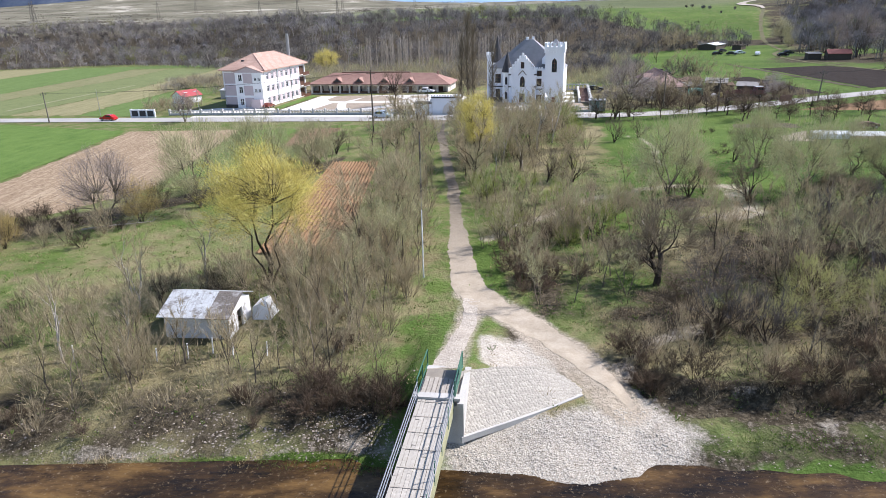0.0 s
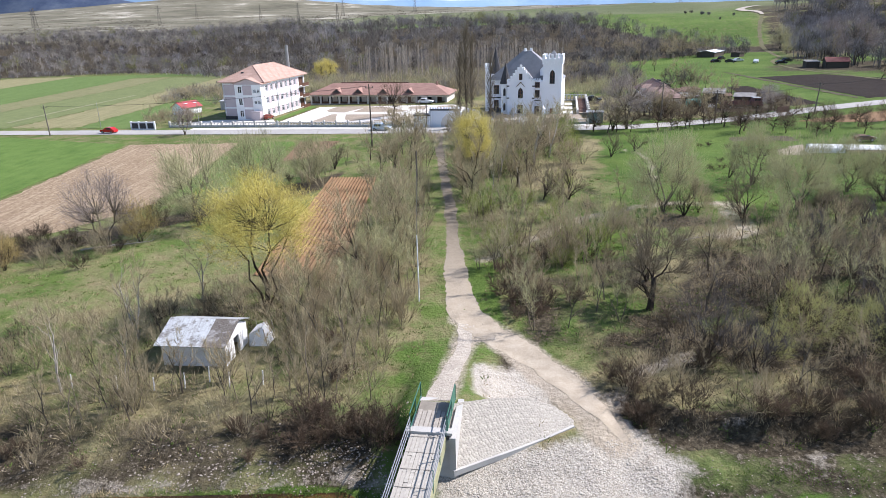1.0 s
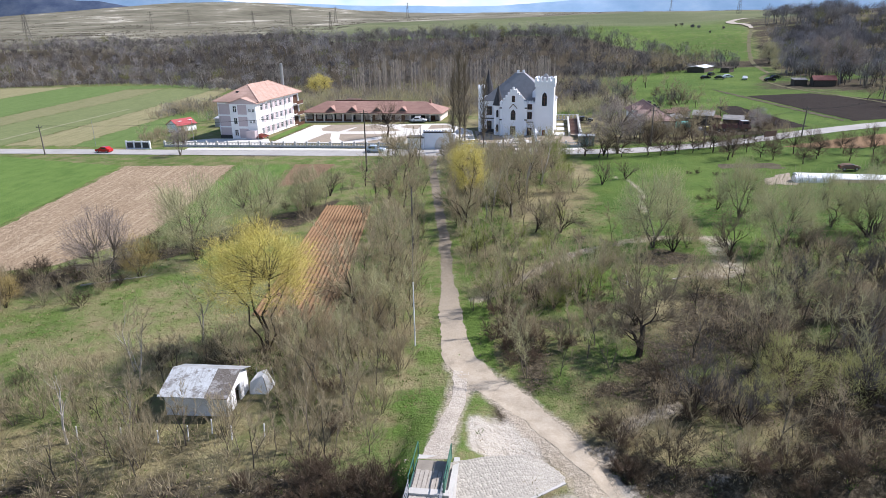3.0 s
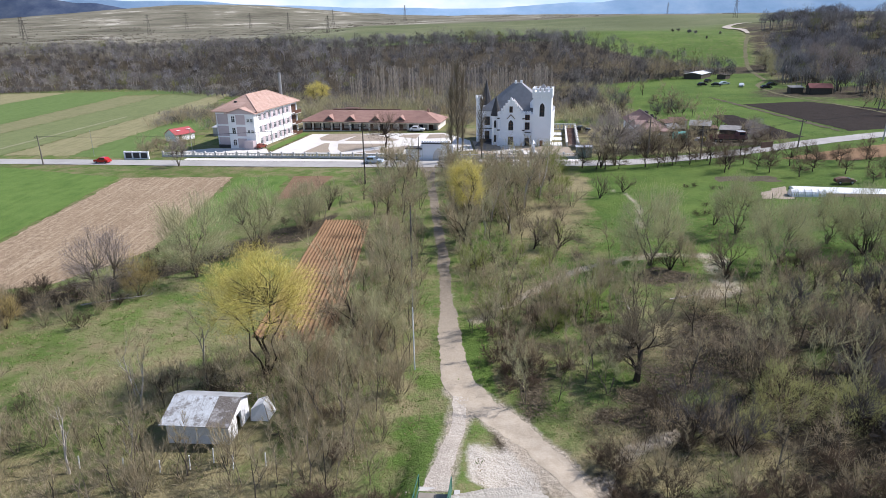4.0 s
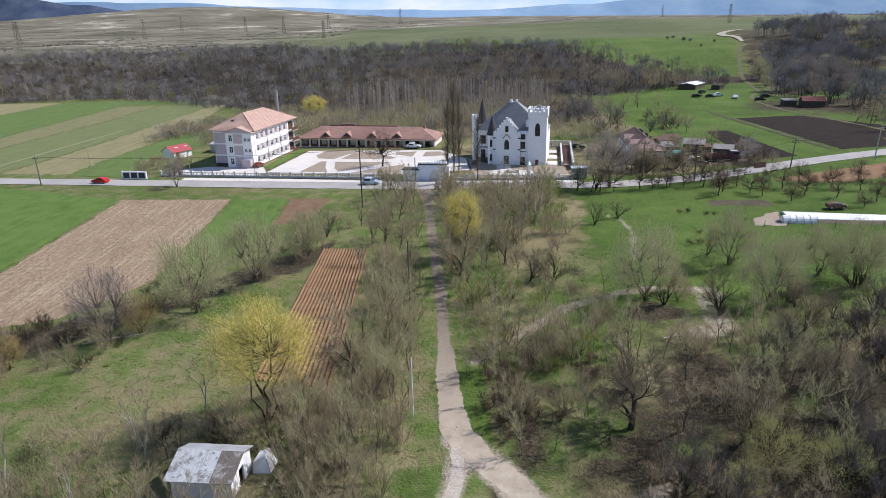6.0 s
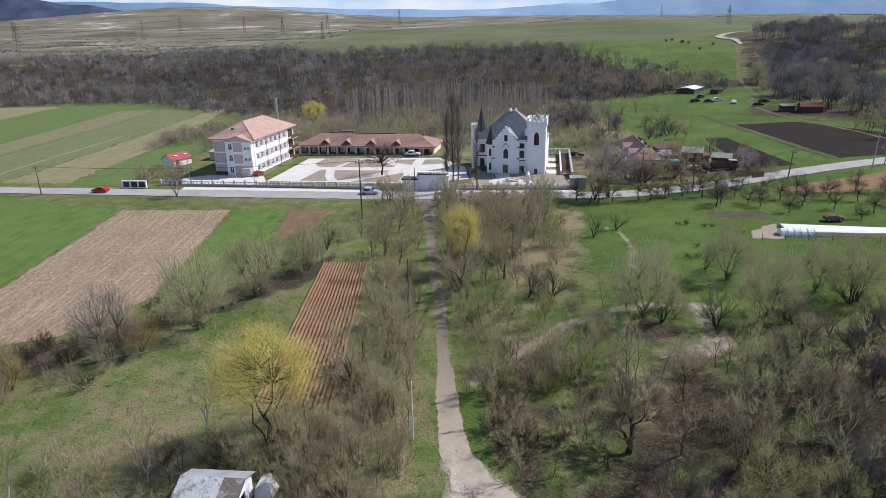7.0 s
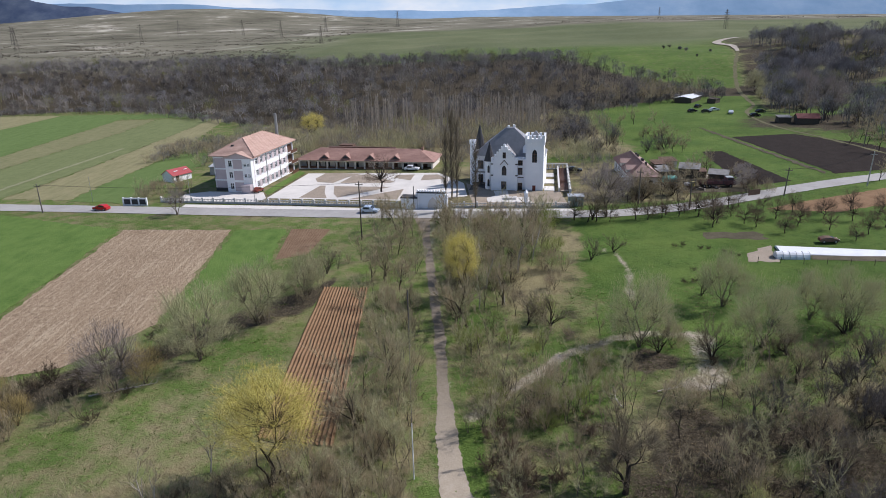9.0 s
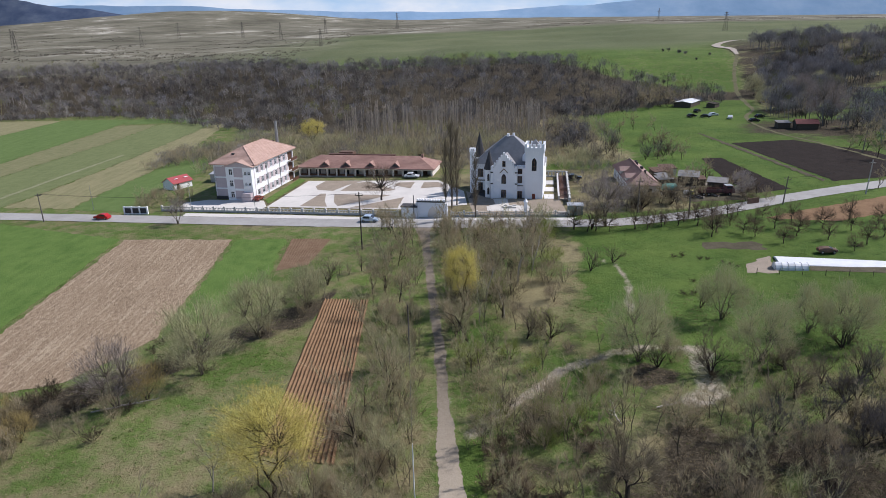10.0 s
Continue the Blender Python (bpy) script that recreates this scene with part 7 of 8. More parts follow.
def lobe_tree(rng, o):
    """A crown of many twig clusters round the ends of limbs that fork low."""
    wood, fine = Soup(), Soup()
    H, R, cz = o["H"], o["R"], o["cz"]
    forks = []
    for k in range(o["stems"]):
        a = 6.283 * (k + rng.uniform(-0.3, 0.3)) / o["stems"]
        lean = rng.uniform(0.25, 0.55) * R if o["stems"] > 1 else 0.08 * R
        top = Vector((math.cos(a) * lean, math.sin(a) * lean, cz * rng.uniform(0.75, 1.05)))
        p = Vector((math.cos(a) * 0.12, math.sin(a) * 0.12, -0.15))
        r = o["r"] * rng.uniform(0.75, 1.1)
        n = 4
        for j in range(n):
            t = (j + 1) / n
            q = Vector((top.x * t ** 1.3, top.y * t ** 1.3, top.z * t)) + Vector((rng.uniform(-1, 1), rng.uniform(-1, 1), 0)) * 0.04 * H * (t < 1)
            wood.limb(p, q, r, r * 0.85, 6 if r > 0.1 else 4)
            p, r = q, r * 0.85
            if j >= 1:
                forks.append((q, r))
    for k in range(o["lobes"]):
        a, u = rng.uniform(0, 6.283), rng.uniform(o["low"], 1.0)
        s = math.sqrt(max(0.0, 1 - u * u))
        f = rng.uniform(o.get("fill", 0.45), 1.0) ** 0.6
        c = Vector((math.cos(a) * s * R * f, math.sin(a) * s * R * f, cz + u * (H - cz) * f))
        q, r = min(forks, key=lambda e: (e[0] - c).length + 0.8 * max(0.0, e[0].z - c.z))
        r = min(r * 0.55, o["r"] * 0.4)
        mid = q.lerp(c, 0.5) + Vector((rng.uniform(-1, 1), rng.uniform(-1, 1), rng.uniform(-0.2, 1))) * 0.07 * H
        if r > 0.03:
            wood.limb(q, mid, r, r * 0.6, 4)
            wood.limb(mid, c, r * 0.6, r * 0.2, 3)
        else:
            wood.blade(q, (mid - q).normalized(), (mid - q).length * 1.1, r * 3, rng)
            wood.blade(mid, (c - mid).normalized(), (c - mid).length, r * 2.2, rng)
        for _ in range(4):
            e = (c - mid).normalized() + Vector((rng.uniform(-1, 1), rng.uniform(-1, 1), rng.uniform(-0.3, 1))) * 0.7
            fine.blade(mid.lerp(c, rng.random()), e.normalized(), o["twig"] * 1.5, 0.035, rng)
        out = (c - Vector((0, 0, cz * 0.6))).normalized()
        for _ in range(o["n"]):
            p = c + Vector((rng.gauss(0, 1), rng.gauss(0, 1), rng.gauss(0, 0.8))) * o["blob"]
            e = (out * o["out"] + Vector((rng.uniform(-1, 1), rng.uniform(-1, 1), rng.uniform(-1, 1))) * o["spread"] + Vector((0, 0, o["hang"]))).normalized()
            f = (p - c) / o["blob"] + out * 0.8 + Vector((rng.uniform(-1, 1), rng.uniform(-1, 1), rng.uniform(-0.4, 1))) * 0.6
            fine.leaf(p - e * o["twig"] * 0.3, e, o["twig"] * rng.uniform(0.5, 1.3), o["width"], f)
    return wood, fine


BASE = dict(bend=0.16, rise=0.08, kids=1, bare=0, open=0.62, ratio=0.66, thin=0.012, twigs=5, twig=1.0, width=0.018, spread=0.55, hang=0.55, tilt=0.25, first=0.42, r=0.16, depth=4)
LOBE = dict(R=4.0, cz=3.6, r=0.16, lobes=60, low=-0.35, n=30, blob=0.55, out=0.6, spread=0.5, hang=0.5, twig=0.9, width=0.018)
bare_tree = tree_kind("bare_tree", "bare grey-brown tree in early spring", "tree", (1, 2, 3), 1, 8.5, {**BASE, "r": 0.16, "first": 0.42, "depth": 4, "open": 0.62, "ratio": 0.68, "bend": 0.16, "rise": 0.07, "twigs": 3, "twig": 0.95, "leafy": 1, "width": 0.034, "thin": 0.014, "spread": 0.7, "hang": 0.5}, BARK, TWIG_GREY, "bare trees")
GNARLED = {**BASE, "r": 0.17, "first": 0.36, "depth": 4, "open": 0.6, "ratio": 0.72, "bend": 0.24, "rise": 0.1, "twigs": 2, "twig": 0.75, "leafy": 1, "width": 0.02, "thin": 0.008, "tilt": 0.75, "spread": 0.7, "hang": 0.5}
gnarled = tree_kind("willow_tree", "old gnarled willow with several bare leaning limbs", "tree", (11, 12, 13), 3, 8.0, GNARLED, BARK, TWIG_MID, "old willows")
slate_tree = tree_kind("bare_tree", "bare many-stemmed tree with slate-grey twigs", "tree", (15, 16), 5, 6.5, {**GNARLED, "r": 0.09, "first": 0.42, "depth": 3, "tilt": 0.55, "open": 0.5, "twigs": 3, "width": 0.022}, BARK, twigs("slate_twigs", (0.075, 0.07, 0.07), (0.175, 0.163, 0.162)), "bare trees")
olive_tree = tree_kind("willow_tree", "vase-shaped willow hazed with pale olive buds", "tree", (21, 22, 23), 5, 9.2, {**LOBE, "R": 4.0, "cz": 4.2, "n": 80, "lobes": 90, "r": 0.10, "low": -0.4, "fill": 0.35, "hang": 0.6, "out": 0.5, "spread": 0.6, "blob": 0.6, "twig": 0.95, "width": 0.022}, BARK_PALE, TWIG_OLIVE, "budding willows")
slim_tree = tree_kind("sapling", "slim upright sapling with fine bare twigs", "tree", (31, 32, 33), 1, 6.5, {**BASE, "r": 0.07, "first": 0.6, "depth": 3, "open": 0.5, "ratio": 0.5, "twigs": 5, "rise": 0.1, "bend": 0.2, "width": 0.02, "hang": 0.35, "spread": 0.8, "twig": 0.7}, BARK_PALE, TWIG_GREY, "saplings")
olive_slim = tree_kind("sapling", "slim sapling with pale green buds", "tree", (34, 35, 36), 2, 6.5, {**BASE, "r": 0.06, "first": 0.55, "depth": 3, "open": 0.6, "ratio": 0.6, "twigs": 3, "rise": 0.1, "tilt": 0.3, "width": 0.02, "twig": 0.8, "leafy": 1, "spread": 0.9, "hang": 0.3}, BARK_PALE, TWIG_OLIVE, "saplings", 0.1)
shrub = tree_kind("shrub", "dense bare grey-brown shrub", "shrub", (41, 42, 43, 44), 7, 3.8, {**BASE, "tilt": 0.75, "r": 0.028, "first": 0.52, "depth": 2, "open": 0.5, "ratio": 0.6, "twigs": 3, "twig": 0.8, "leafy": 1, "width": 0.018, "thin": 0.014, "bend": 0.2, "rise": 0.12, "spread": 0.5, "hang": 0.6}, BARK_PALE, TWIG_GREY, "bare shrubs", 0.3)
dark_shrub = tree_kind("shrub", "dark tangled bare shrub", "shrub", (51, 52, 53), 9, 3.4, {**BASE, "tilt": 0.95, "r": 0.03, "first": 0.5, "depth": 2, "open": 0.7, "ratio": 0.62, "twigs": 4, "twig": 0.7, "leafy": 1, "width": 0.02, "thin": 0.016, "bend": 0.25, "rise": 0.06, "spread": 0.7, "hang": 0.35}, BARK, TWIG_DARK, "dark shrubs", 0.4)
purple_shrub = tree_kind("bush", "tangled purple-brown bramble bush on the bank", "bush", (61, 62, 63), 11, 2.2, {**BASE, "tilt": 1.1, "r": 0.03, "first": 0.6, "depth": 2, "open": 0.7, "ratio": 0.55, "twigs": 5, "twig": 0.5, "width": 0.024, "thin": 0.03, "hang": 0.2, "spread": 0.8}, TWIG_PURPLE, TWIG_PURPLE, "bramble bushes", 0.15)
green_shrub = tree_kind("budding_shrub", "shrub flushed with fresh green buds", "shrub", (71, 72), 6, 3.4, {**LOBE, "R": 2.0, "cz": 1.4, "n": 22, "lobes": 44, "r": 0.05, "twig": 0.55, "blob": 0.4, "width": 0.036, "low": -0.6}, TWIG_DARK, TWIG_GREEN, "green shrubs")
yellow_willow = tree_kind("yellow_willow", "rounded willow with bright yellow spring shoots", "tree", (84, 85), 4, 12.3, {**LOBE, "R": 4.2, "cz": 8.1, "n": 125, "lobes": 130, "r": 0.13, "blob": 0.55, "twig": 0.6, "width": 0.024, "hang": 0.35, "out": 0.45, "low": -0.9, "fill": 0.3, "spread": 0.8}, BARK, TWIG_YELLOW, "yellow willows")
LILAC_TWIG = twigs("lilac_grey_twigs", (0.22, 0.185, 0.17), (0.37, 0.32, 0.30))
GOLD_TWIG = twigs("golden_tan_twigs", (0.34, 0.26, 0.11), (0.48, 0.38, 0.17))
lilac_tree = tree_kind("bare_tree", "spreading bare tree with lilac-grey twigs", "tree", (161, 162), 3, 9.5, {**LOBE, "R": 4.1, "cz": 4.8, "n": 46, "lobes": 90, "r": 0.15, "low": -0.5, "fill": 0.3, "hang": 0.35, "out": 0.7, "spread": 0.6, "blob": 0.55, "twig": 0.9, "width": 0.022}, BARK_PALE, LILAC_TWIG, "bare trees")
gold_bush = tree_kind("tan_shrub", "upright bush of golden tan shoots", "shrub", (171,), 6, 5.2, {**LOBE, "R": 2.6, "cz": 2.6, "n": 44, "lobes": 60, "r": 0.06, "low": -0.6, "fill": 0.3, "hang": 0.8, "out": 0.5, "spread": 0.5, "blob": 0.5, "twig": 0.9, "width": 0.022}, BARK, GOLD_TWIG, "tan shrubs")
poplar = tree_kind("poplar_tree", "tall bare columnar poplar", "tree", (91, 92, 93), 1, 19, dict(column=120, R=2.2, r=0.2, n=20, twig=1.9, width=0.022), BARK_PALE, TWIG_MID, "poplars")
orchard = tree_kind("fruit_tree", "small dark bare fruit tree", "tree", (101, 102), 1, 4.6, {**LOBE, "R": 2.1, "cz": 2.1, "n": 26, "lobes": 36, "r": 0.13, "twig": 0.7, "blob": 0.4, "width": 0.022}, BARK, TWIG_PURPLE, "orchard trees")
blossom = tree_kind("blossom_tree", "small tree in pale blossom", "tree", (111,), 3, 4.5, {**LOBE, "R": 2.6, "cz": 2.2, "n": 60, "lobes": 45, "r": 0.08, "twig": 0.25, "width": 0.06, "blob": 0.4}, BARK, BLOSSOM, "blossoming trees")
birch = tree_kind("birch_tree", "slender pale-barked young tree", "tree", (121, 122), 1, 7.5, {**BASE, "r": 0.11, "first": 0.6, "depth": 3, "open": 0.55, "ratio": 0.5, "twigs": 5}, PALE_BARK, TWIG_GREY, "pale trees")

bud_bush = tree_kind("budding_shrub", "broad rounded bush flushed with yellow-green buds", "shrub", (131, 132), 6, 4.2, {**LOBE, "R": 2.8, "cz": 1.6, "n": 44, "lobes": 60, "r": 0.05, "twig": 0.5, "blob": 0.4, "width": 0.034, "low": -0.6}, BARK, TWIG_BUD, "budding bushes")
tan_shrub = tree_kind("tan_shrub", "upright shrub of pale tan shoots", "shrub", (151, 152, 153), 5, 4.0, {**LOBE, "R": 1.6, "cz": 1.6, "n": 22, "lobes": 26, "r": 0.035, "twig": 0.9, "blob": 0.45, "hang": 1.3, "low": -0.7, "width": 0.026}, BARK, TWIG_TAN, "tan shrubs")
pollard = tree_kind("pollard_tree", "old pollard with a thick dark trunk and bare limbs", "tree", (141, 142), 1, 7.6, {**BASE, "r": 0.36, "first": 0.3, "depth": 5, "open": 0.75, "ratio": 0.76, "bend": 0.24, "rise": 0.1, "twigs": 3, "twig": 0.8, "leafy": 1, "width": 0.024, "thin": 0.012, "spread": 0.8, "hang": 0.4}, BARK, TWIG_MID, "old pollards")

# single trees that stand out
lilac_tree(-39.2, 74.6, 1.0)
lilac_tree(38.9, 140.2, 1.3)
lilac_tree(-60.6, 158.6, 0.72)
gold_bush(-36.2, 76.4, 1.0)
gold_bush(-47.5, 68.0, 0.75)
gold_bush(-53.0, 72.5, 0.8)
yellow_willow(-15.7, 55.0, 1.0, 20, 1.17)
yellow_willow(5.2, 99.0, 0.9, 140, 0.84)
bare_tree(5.2, 88.2, 1.35)
for x, y, s in ((-31.2, 82.2, 1.25), (-26.0, 92.6, 1.15), (-20.5, 103.0, 0.8), (43.4, 91.2, 0.95), (43.0, 78.0, 1.0), (53.3, 85.3, 0.8), (56.8, 81.5, 1.0), (27.5, 79.7, 1.1)):
    olive_tree(x, y, s)
    dark_shrub(x + 0.4, y + 0.3, 0.55 * s)
for x, y, s in ((172.3, 353.2, 1.25), (166.3, 330.4, 0.95), (160.5, 322.0, 0.6), (186.0, 345.0, 1.1), (205.0, 352.0, 1.2)):
    olive_tree(x, y, s, None, 1.1)
lilac_tree(152.8, 255.1, 1.9)
lilac_tree(170.2, 305.0, 1.7)
dark_shrub(155.8, 291.7, 1.3)
dark_shrub(-4.2, 33.5, 1.0, None, 1.0, None, "dense rounded purple-brown bush on the bank beside the bridge")
pollard(17.3, 51.0, 1.3)
pollard(45.1, 75.6, 0.7)
for x, y, k in ((46.0, 118.4, 0.3), (47.9, 118.7, 0.34), (50.4, 116.6, 0.3), (51.6, 116.2, 0.28), (53.8, 114.6, 0.22), (54.6, 113.2, 0.2), (55.4, 112.0, 0.22), (44.8, 106.0, 0.3), (41.5, 100.5, 0.4), (43.2, 101.0, 0.35)):
    dark_shrub(x, y, k, None, 1.3, None, "low dark heap of cut brush on the pasture")
bud_bush(27.1, 45.2, 1.05)
bud_bush(31.5, 43.0, 0.9)
bud_bush(23.5, 42.5, 0.6)
for x, y, s in ((29.4, 78.0, 0.8), (55.4, 80.7, 0.85), (40.2, 67.4, 0.7), (25.9, 48.2, 1.0), (18.9, 57.3, 0.9), (30.1, 55.9, 0.9), (13.8, 88.0, 0.8), (17.2, 87.6, 0.85), (35.4, 138.5, 1.05), (29.2, 113.7, 0.7), (34.3, 117.5, 0.6), (-18.3, 113.1, 0.85), (8.5, 68.6, 0.6), (42.1, 95.6, 0.55)):
    gnarled(x, y, s)
for x, y, s in ((82.6, 266, 0.9), (90, 262, 0.8), (75, 258, 0.9), (-12.8, 119.5, 0.7), (134.7, 195, 1.25), (133.4, 207.7, 0.7), (137.5, 205, 0.75), (141, 214, 0.9), (118, 158, 0.8), (112, 160, 0.7)):
    bare_tree(x, y, s)
for x, y, s in ((-26.9, 41.3, 1.0), (-25.0, 49.5, 0.9), (-22.3, 57.2, 0.9)):
    birch(x, y, s)
for x, y, s in ((6.0, 161.5, 1.12), (4.6, 163.0, 0.9), (11.2, 152.2, 0.82), (7.4, 163.8, 1.0)):
    poplar(x, y, s)
for x, y, s in ((47.6, 157.5, 1.35), (-61, 216, 1.2), (80.5, 166.5, 1.1), (77.5, 158.5, 0.9), (-66.5, 243, 1.2), (-50, 226, 1.0)):
    blossom(x, y, s)
yellow_willow(-44.0, 264, 0.85, None, 1.35, None, "willow with pale yellow-green spring shoots")

orchard(-11.8, 172.3, 2.0, None, 1.0, None, "bare dark tree standing in the courtyard")
bare_tree(34.0, 137.0, 1.0)
bare_tree(31.6, 139.5, 0.8)
# orchard rows below the road
rng = random.Random(5)
for k, (x, y) in enumerate(((54, 138), (57.5, 137), (61.7, 138.4), (64.3, 136), (64.9, 131), (69.5, 124), (76.3, 130), (79.2, 124), (79.6, 117.6), (89.5, 124.3), (68.5, 134), (72, 133), (82, 131), (86, 129), (92, 130), (96, 126), (100, 131), (104, 128), (47, 136.5), (50.5, 137.4), (73.5, 140.5), (78, 137.5), (84, 136), (90, 136.5), (95.5, 134), (60, 132), (32, 138.6), (35.5, 137.4), (39, 136.4), (44, 137.6), (49, 139.5), (52, 140), (56, 140.4), (59.5, 141), (63, 142), (66.5, 143), (70, 143.6), (66, 128), (74, 127), (84, 121), (98, 120), (58, 129))):
    orchard(x + rng.uniform(-0.4, 0.4), y + rng.uniform(-0.4, 0.4), rng.uniform(0.75, 1.15))


def scatter(seed, n, area, makers, lo, hi, keep=None):
    rng = random.Random(seed)
    x0, x1, y0, y1 = area
    done = tries = 0
    while done < n and tries < n * 30:
        tries += 1
        x, y = rng.uniform(x0, x1), rng.uniform(y0, y1)
        if keep and not keep(x, y, rng) or math.hypot(x - 17.3, y - 51) < 3.4 or math.hypot(x - 26.4, y - 44) < 4.2:
            continue
        rng.choice(makers)(x, y, rng.uniform(lo, hi), rng.uniform(0, 360))
        done += 1


def off_lane(x, y):
    c = 1.3 if y > 50 else 2.0 + (50 - y) * 0.45
    return abs(x - c) > (2.4 if y > 52 else 3.0)


def near_hut(x, y):
    return -22.5 < x < -13.0 and 42.5 < y < 50


def left_thicket(x, y, rng):
    return not near_hut(x, y) and off_lane(x, y) and not (x > -4.2 and y < 50) and not (-18.5 < x < -12.5 and 39 < y < 44 and rng.random() < 0.6)


scatter(1, 62, (-26, -3, 37, 54), [slim_tree, slim_tree, slim_tree, slim_tree, shrub], 0.6, 1.05, left_thicket)
scatter(2, 26, (-36, -19, 36, 52), [slim_tree, slim_tree, slim_tree, birch, shrub], 0.6, 1.0, left_thicket)
scatter(3, 22, (-14, -3, 44, 58), [slim_tree, slim_tree, olive_slim, shrub], 0.7, 1.1, left_thicket)
scatter(4, 34, (-9, -2, 56, 95), [olive_slim, olive_slim, slim_tree, shrub], 0.6, 1.05, lambda x, y, r: x > -10 + 0.0 * y and abs(x + 2.5) < 5)
scatter(5, 34, (-11, -1.5, 95, 147), [slim_tree, olive_slim, shrub, bare_tree], 0.6, 1.0)
scatter(6, 84, (3.6, 27, 92, 143), [shrub, olive_slim, tan_shrub, shrub, green_shrub, tan_shrub], 0.7, 1.15, lambda x, y, r: x < 6 + (y - 86) * 0.42 or r.random() < 0.12)
scatter(7, 34, (3.8, 26, 60, 92), [slim_tree, olive_slim, slim_tree, tan_shrub, green_shrub], 0.6, 1.05)
scatter(8, 40, (14, 58, 40, 72), [slim_tree, slate_tree, gnarled, slate_tree, olive_slim, tan_shrub, dark_shrub, dark_shrub], 0.6, 1.05, lambda x, y, r: y < 40 + (x - 10) * 0.9)
scatter(9, 30, (34, 75, 58, 78), [slate_tree, slate_tree, dark_shrub, gnarled], 0.6, 1.0, lambda x, y, r: y < 82 - (60 - x) * 0.25)
scatter(10, 26, (4.5, 17, 47, 64), [shrub, shrub, slim_tree, purple_shrub], 0.6, 1.0, lambda x, y, r: off_lane(x, y) and x > 5.2 + (52 - min(y, 52)) * 0.6)
scatter(11, 26, (-52, -22, 72, 92), [dark_shrub, shrub, tan_shrub, dark_shrub], 0.5, 0.9, lambda x, y, r: abs(y - (104 + (x + 20) * 0.95 + 0)) < 9 or (x < -36 and abs(y - 76) < 5))
scatter(12, 38, (-66, -38, 58, 78), [shrub, dark_shrub, tan_shrub, shrub, olive_slim], 0.6, 0.95, lambda x, y, r: y < 80 and x < -36 - (y - 62) * 0.1)
scatter(13, 16, (-27, -15, 92, 118), [shrub, olive_slim, dark_shrub], 0.6, 1.0, lambda x, y, r: abs((x + 24) - (y - 95) * 0.28) < 3)
scatter(14, 22, (11, 34, 32.6, 42), [purple_shrub, tan_shrub, slim_tree, shrub], 0.5, 1.0, lambda x, y, r: x > 12.0 + (y - 36) * -0.3 and y > scarp(x) + 0.3)
scatter(25, 26, (10.6, 36, 33.2, 40), [purple_shrub, purple_shrub, dark_shrub], 0.5, 0.85, lambda x, y, r: -1.2 < y - scarp(x) < 2.2)
scatter(26, 12, (16, 60, 39, 62), [slate_tree, gnarled, slim_tree, slim_tree], 0.6, 1.0, lambda x, y, r: y < 38 + (x - 12) * 0.75)
scatter(30, 30, (6, 34, 56, 84), [slim_tree, shrub, olive_slim, slim_tree, tan_shrub], 0.6, 1.0, lambda x, y, r: from_line(x, y, TRODDEN[0][0]) > 1.6 and from_line(x, y, TRODDEN[1][0]) > 2.2)
scatter(31, 46, (7, 42, 48, 80), [tan_shrub, slim_tree, slim_tree, olive_slim], 0.7, 1.1, lambda x, y, r: y < 70 + (x - 8) * 0.2 and from_line(x, y, TRODDEN[0][0]) > 1.6 and from_line(x, y, TRODDEN[1][0]) > 2.4)
scatter(32, 30, (-11, -2.5, 54, 100), [tan_shrub, tan_shrub, olive_slim], 0.6, 1.0)
scatter(33, 18, (-20, -4, 48, 60), [tan_shrub, tan_shrub, slim_tree], 0.6, 0.95, left_thicket)
scatter(34, 16, (56, 82, 154, 186), [bare_tree, shrub, orchard], 0.4, 0.8, lambda x, y, r: x > 62 or y < 158)
scatter(35, 34, (2.7, 4.6, 60, 145), [bare_tree, gnarled, olive_slim, bare_tree], 0.5, 0.8)
scatter(36, 10, (-14, -4, 38.5, 50), [tan_shrub, slim_tree, purple_shrub], 0.6, 0.9, left_thicket)
scatter(37, 12, (-25, -12, 50.5, 56), [dark_shrub, slim_tree, tan_shrub], 0.5, 0.85)
scatter(38, 34, (18, 60, 41, 64), [slate_tree, dark_shrub, dark_shrub, gnarled], 0.55, 1.0, lambda x, y, r: y < 38 + (x - 14) * 0.8)
scatter(40, 46, (4, 25, 84, 142), [slim_tree, slim_tree, olive_slim, bare_tree, birch], 0.9, 1.3, lambda x, y, r: x < 7 + (y - 84) * 0.42)
scatter(41, 22, (-9, -2.4, 62, 144), [slim_tree, olive_slim, slim_tree, bare_tree], 0.85, 1.25)
scatter(15, 8, (-8.5, -3.2, 33.6, 36.5), [purple_shrub], 0.7, 1.1)
scatter(16, 20, (-34, -9, 33, 36.8), [purple_shrub, shrub], 0.3, 0.55)
scatter(17, 14, (4.8, 9.5, 50, 62), [purple_shrub], 0.6, 0.9, lambda x, y, r: off_lane(x, y))
scatter(18, 26, (-80, -66, 174, 192), [shrub, olive_slim, shrub, tan_shrub], 0.6, 1.0, lambda x, y, r: y < 190)
scatter(19, 26, (44, 62, 150, 164), [shrub, bare_tree, shrub], 0.5, 0.95, lambda x, y, r: y > 152 and not (49 < x < 60 and y > 162))
scatter(20, 16, (76, 84, 152, 176), [shrub, orchard], 0.6, 1.0)
scatter(21, 22, (3, 33, 140, 146.5), [shrub, orchard, slim_tree], 0.4, 0.7, lambda x, y, r: y < 145.5 - (x - 3) * 0.13)


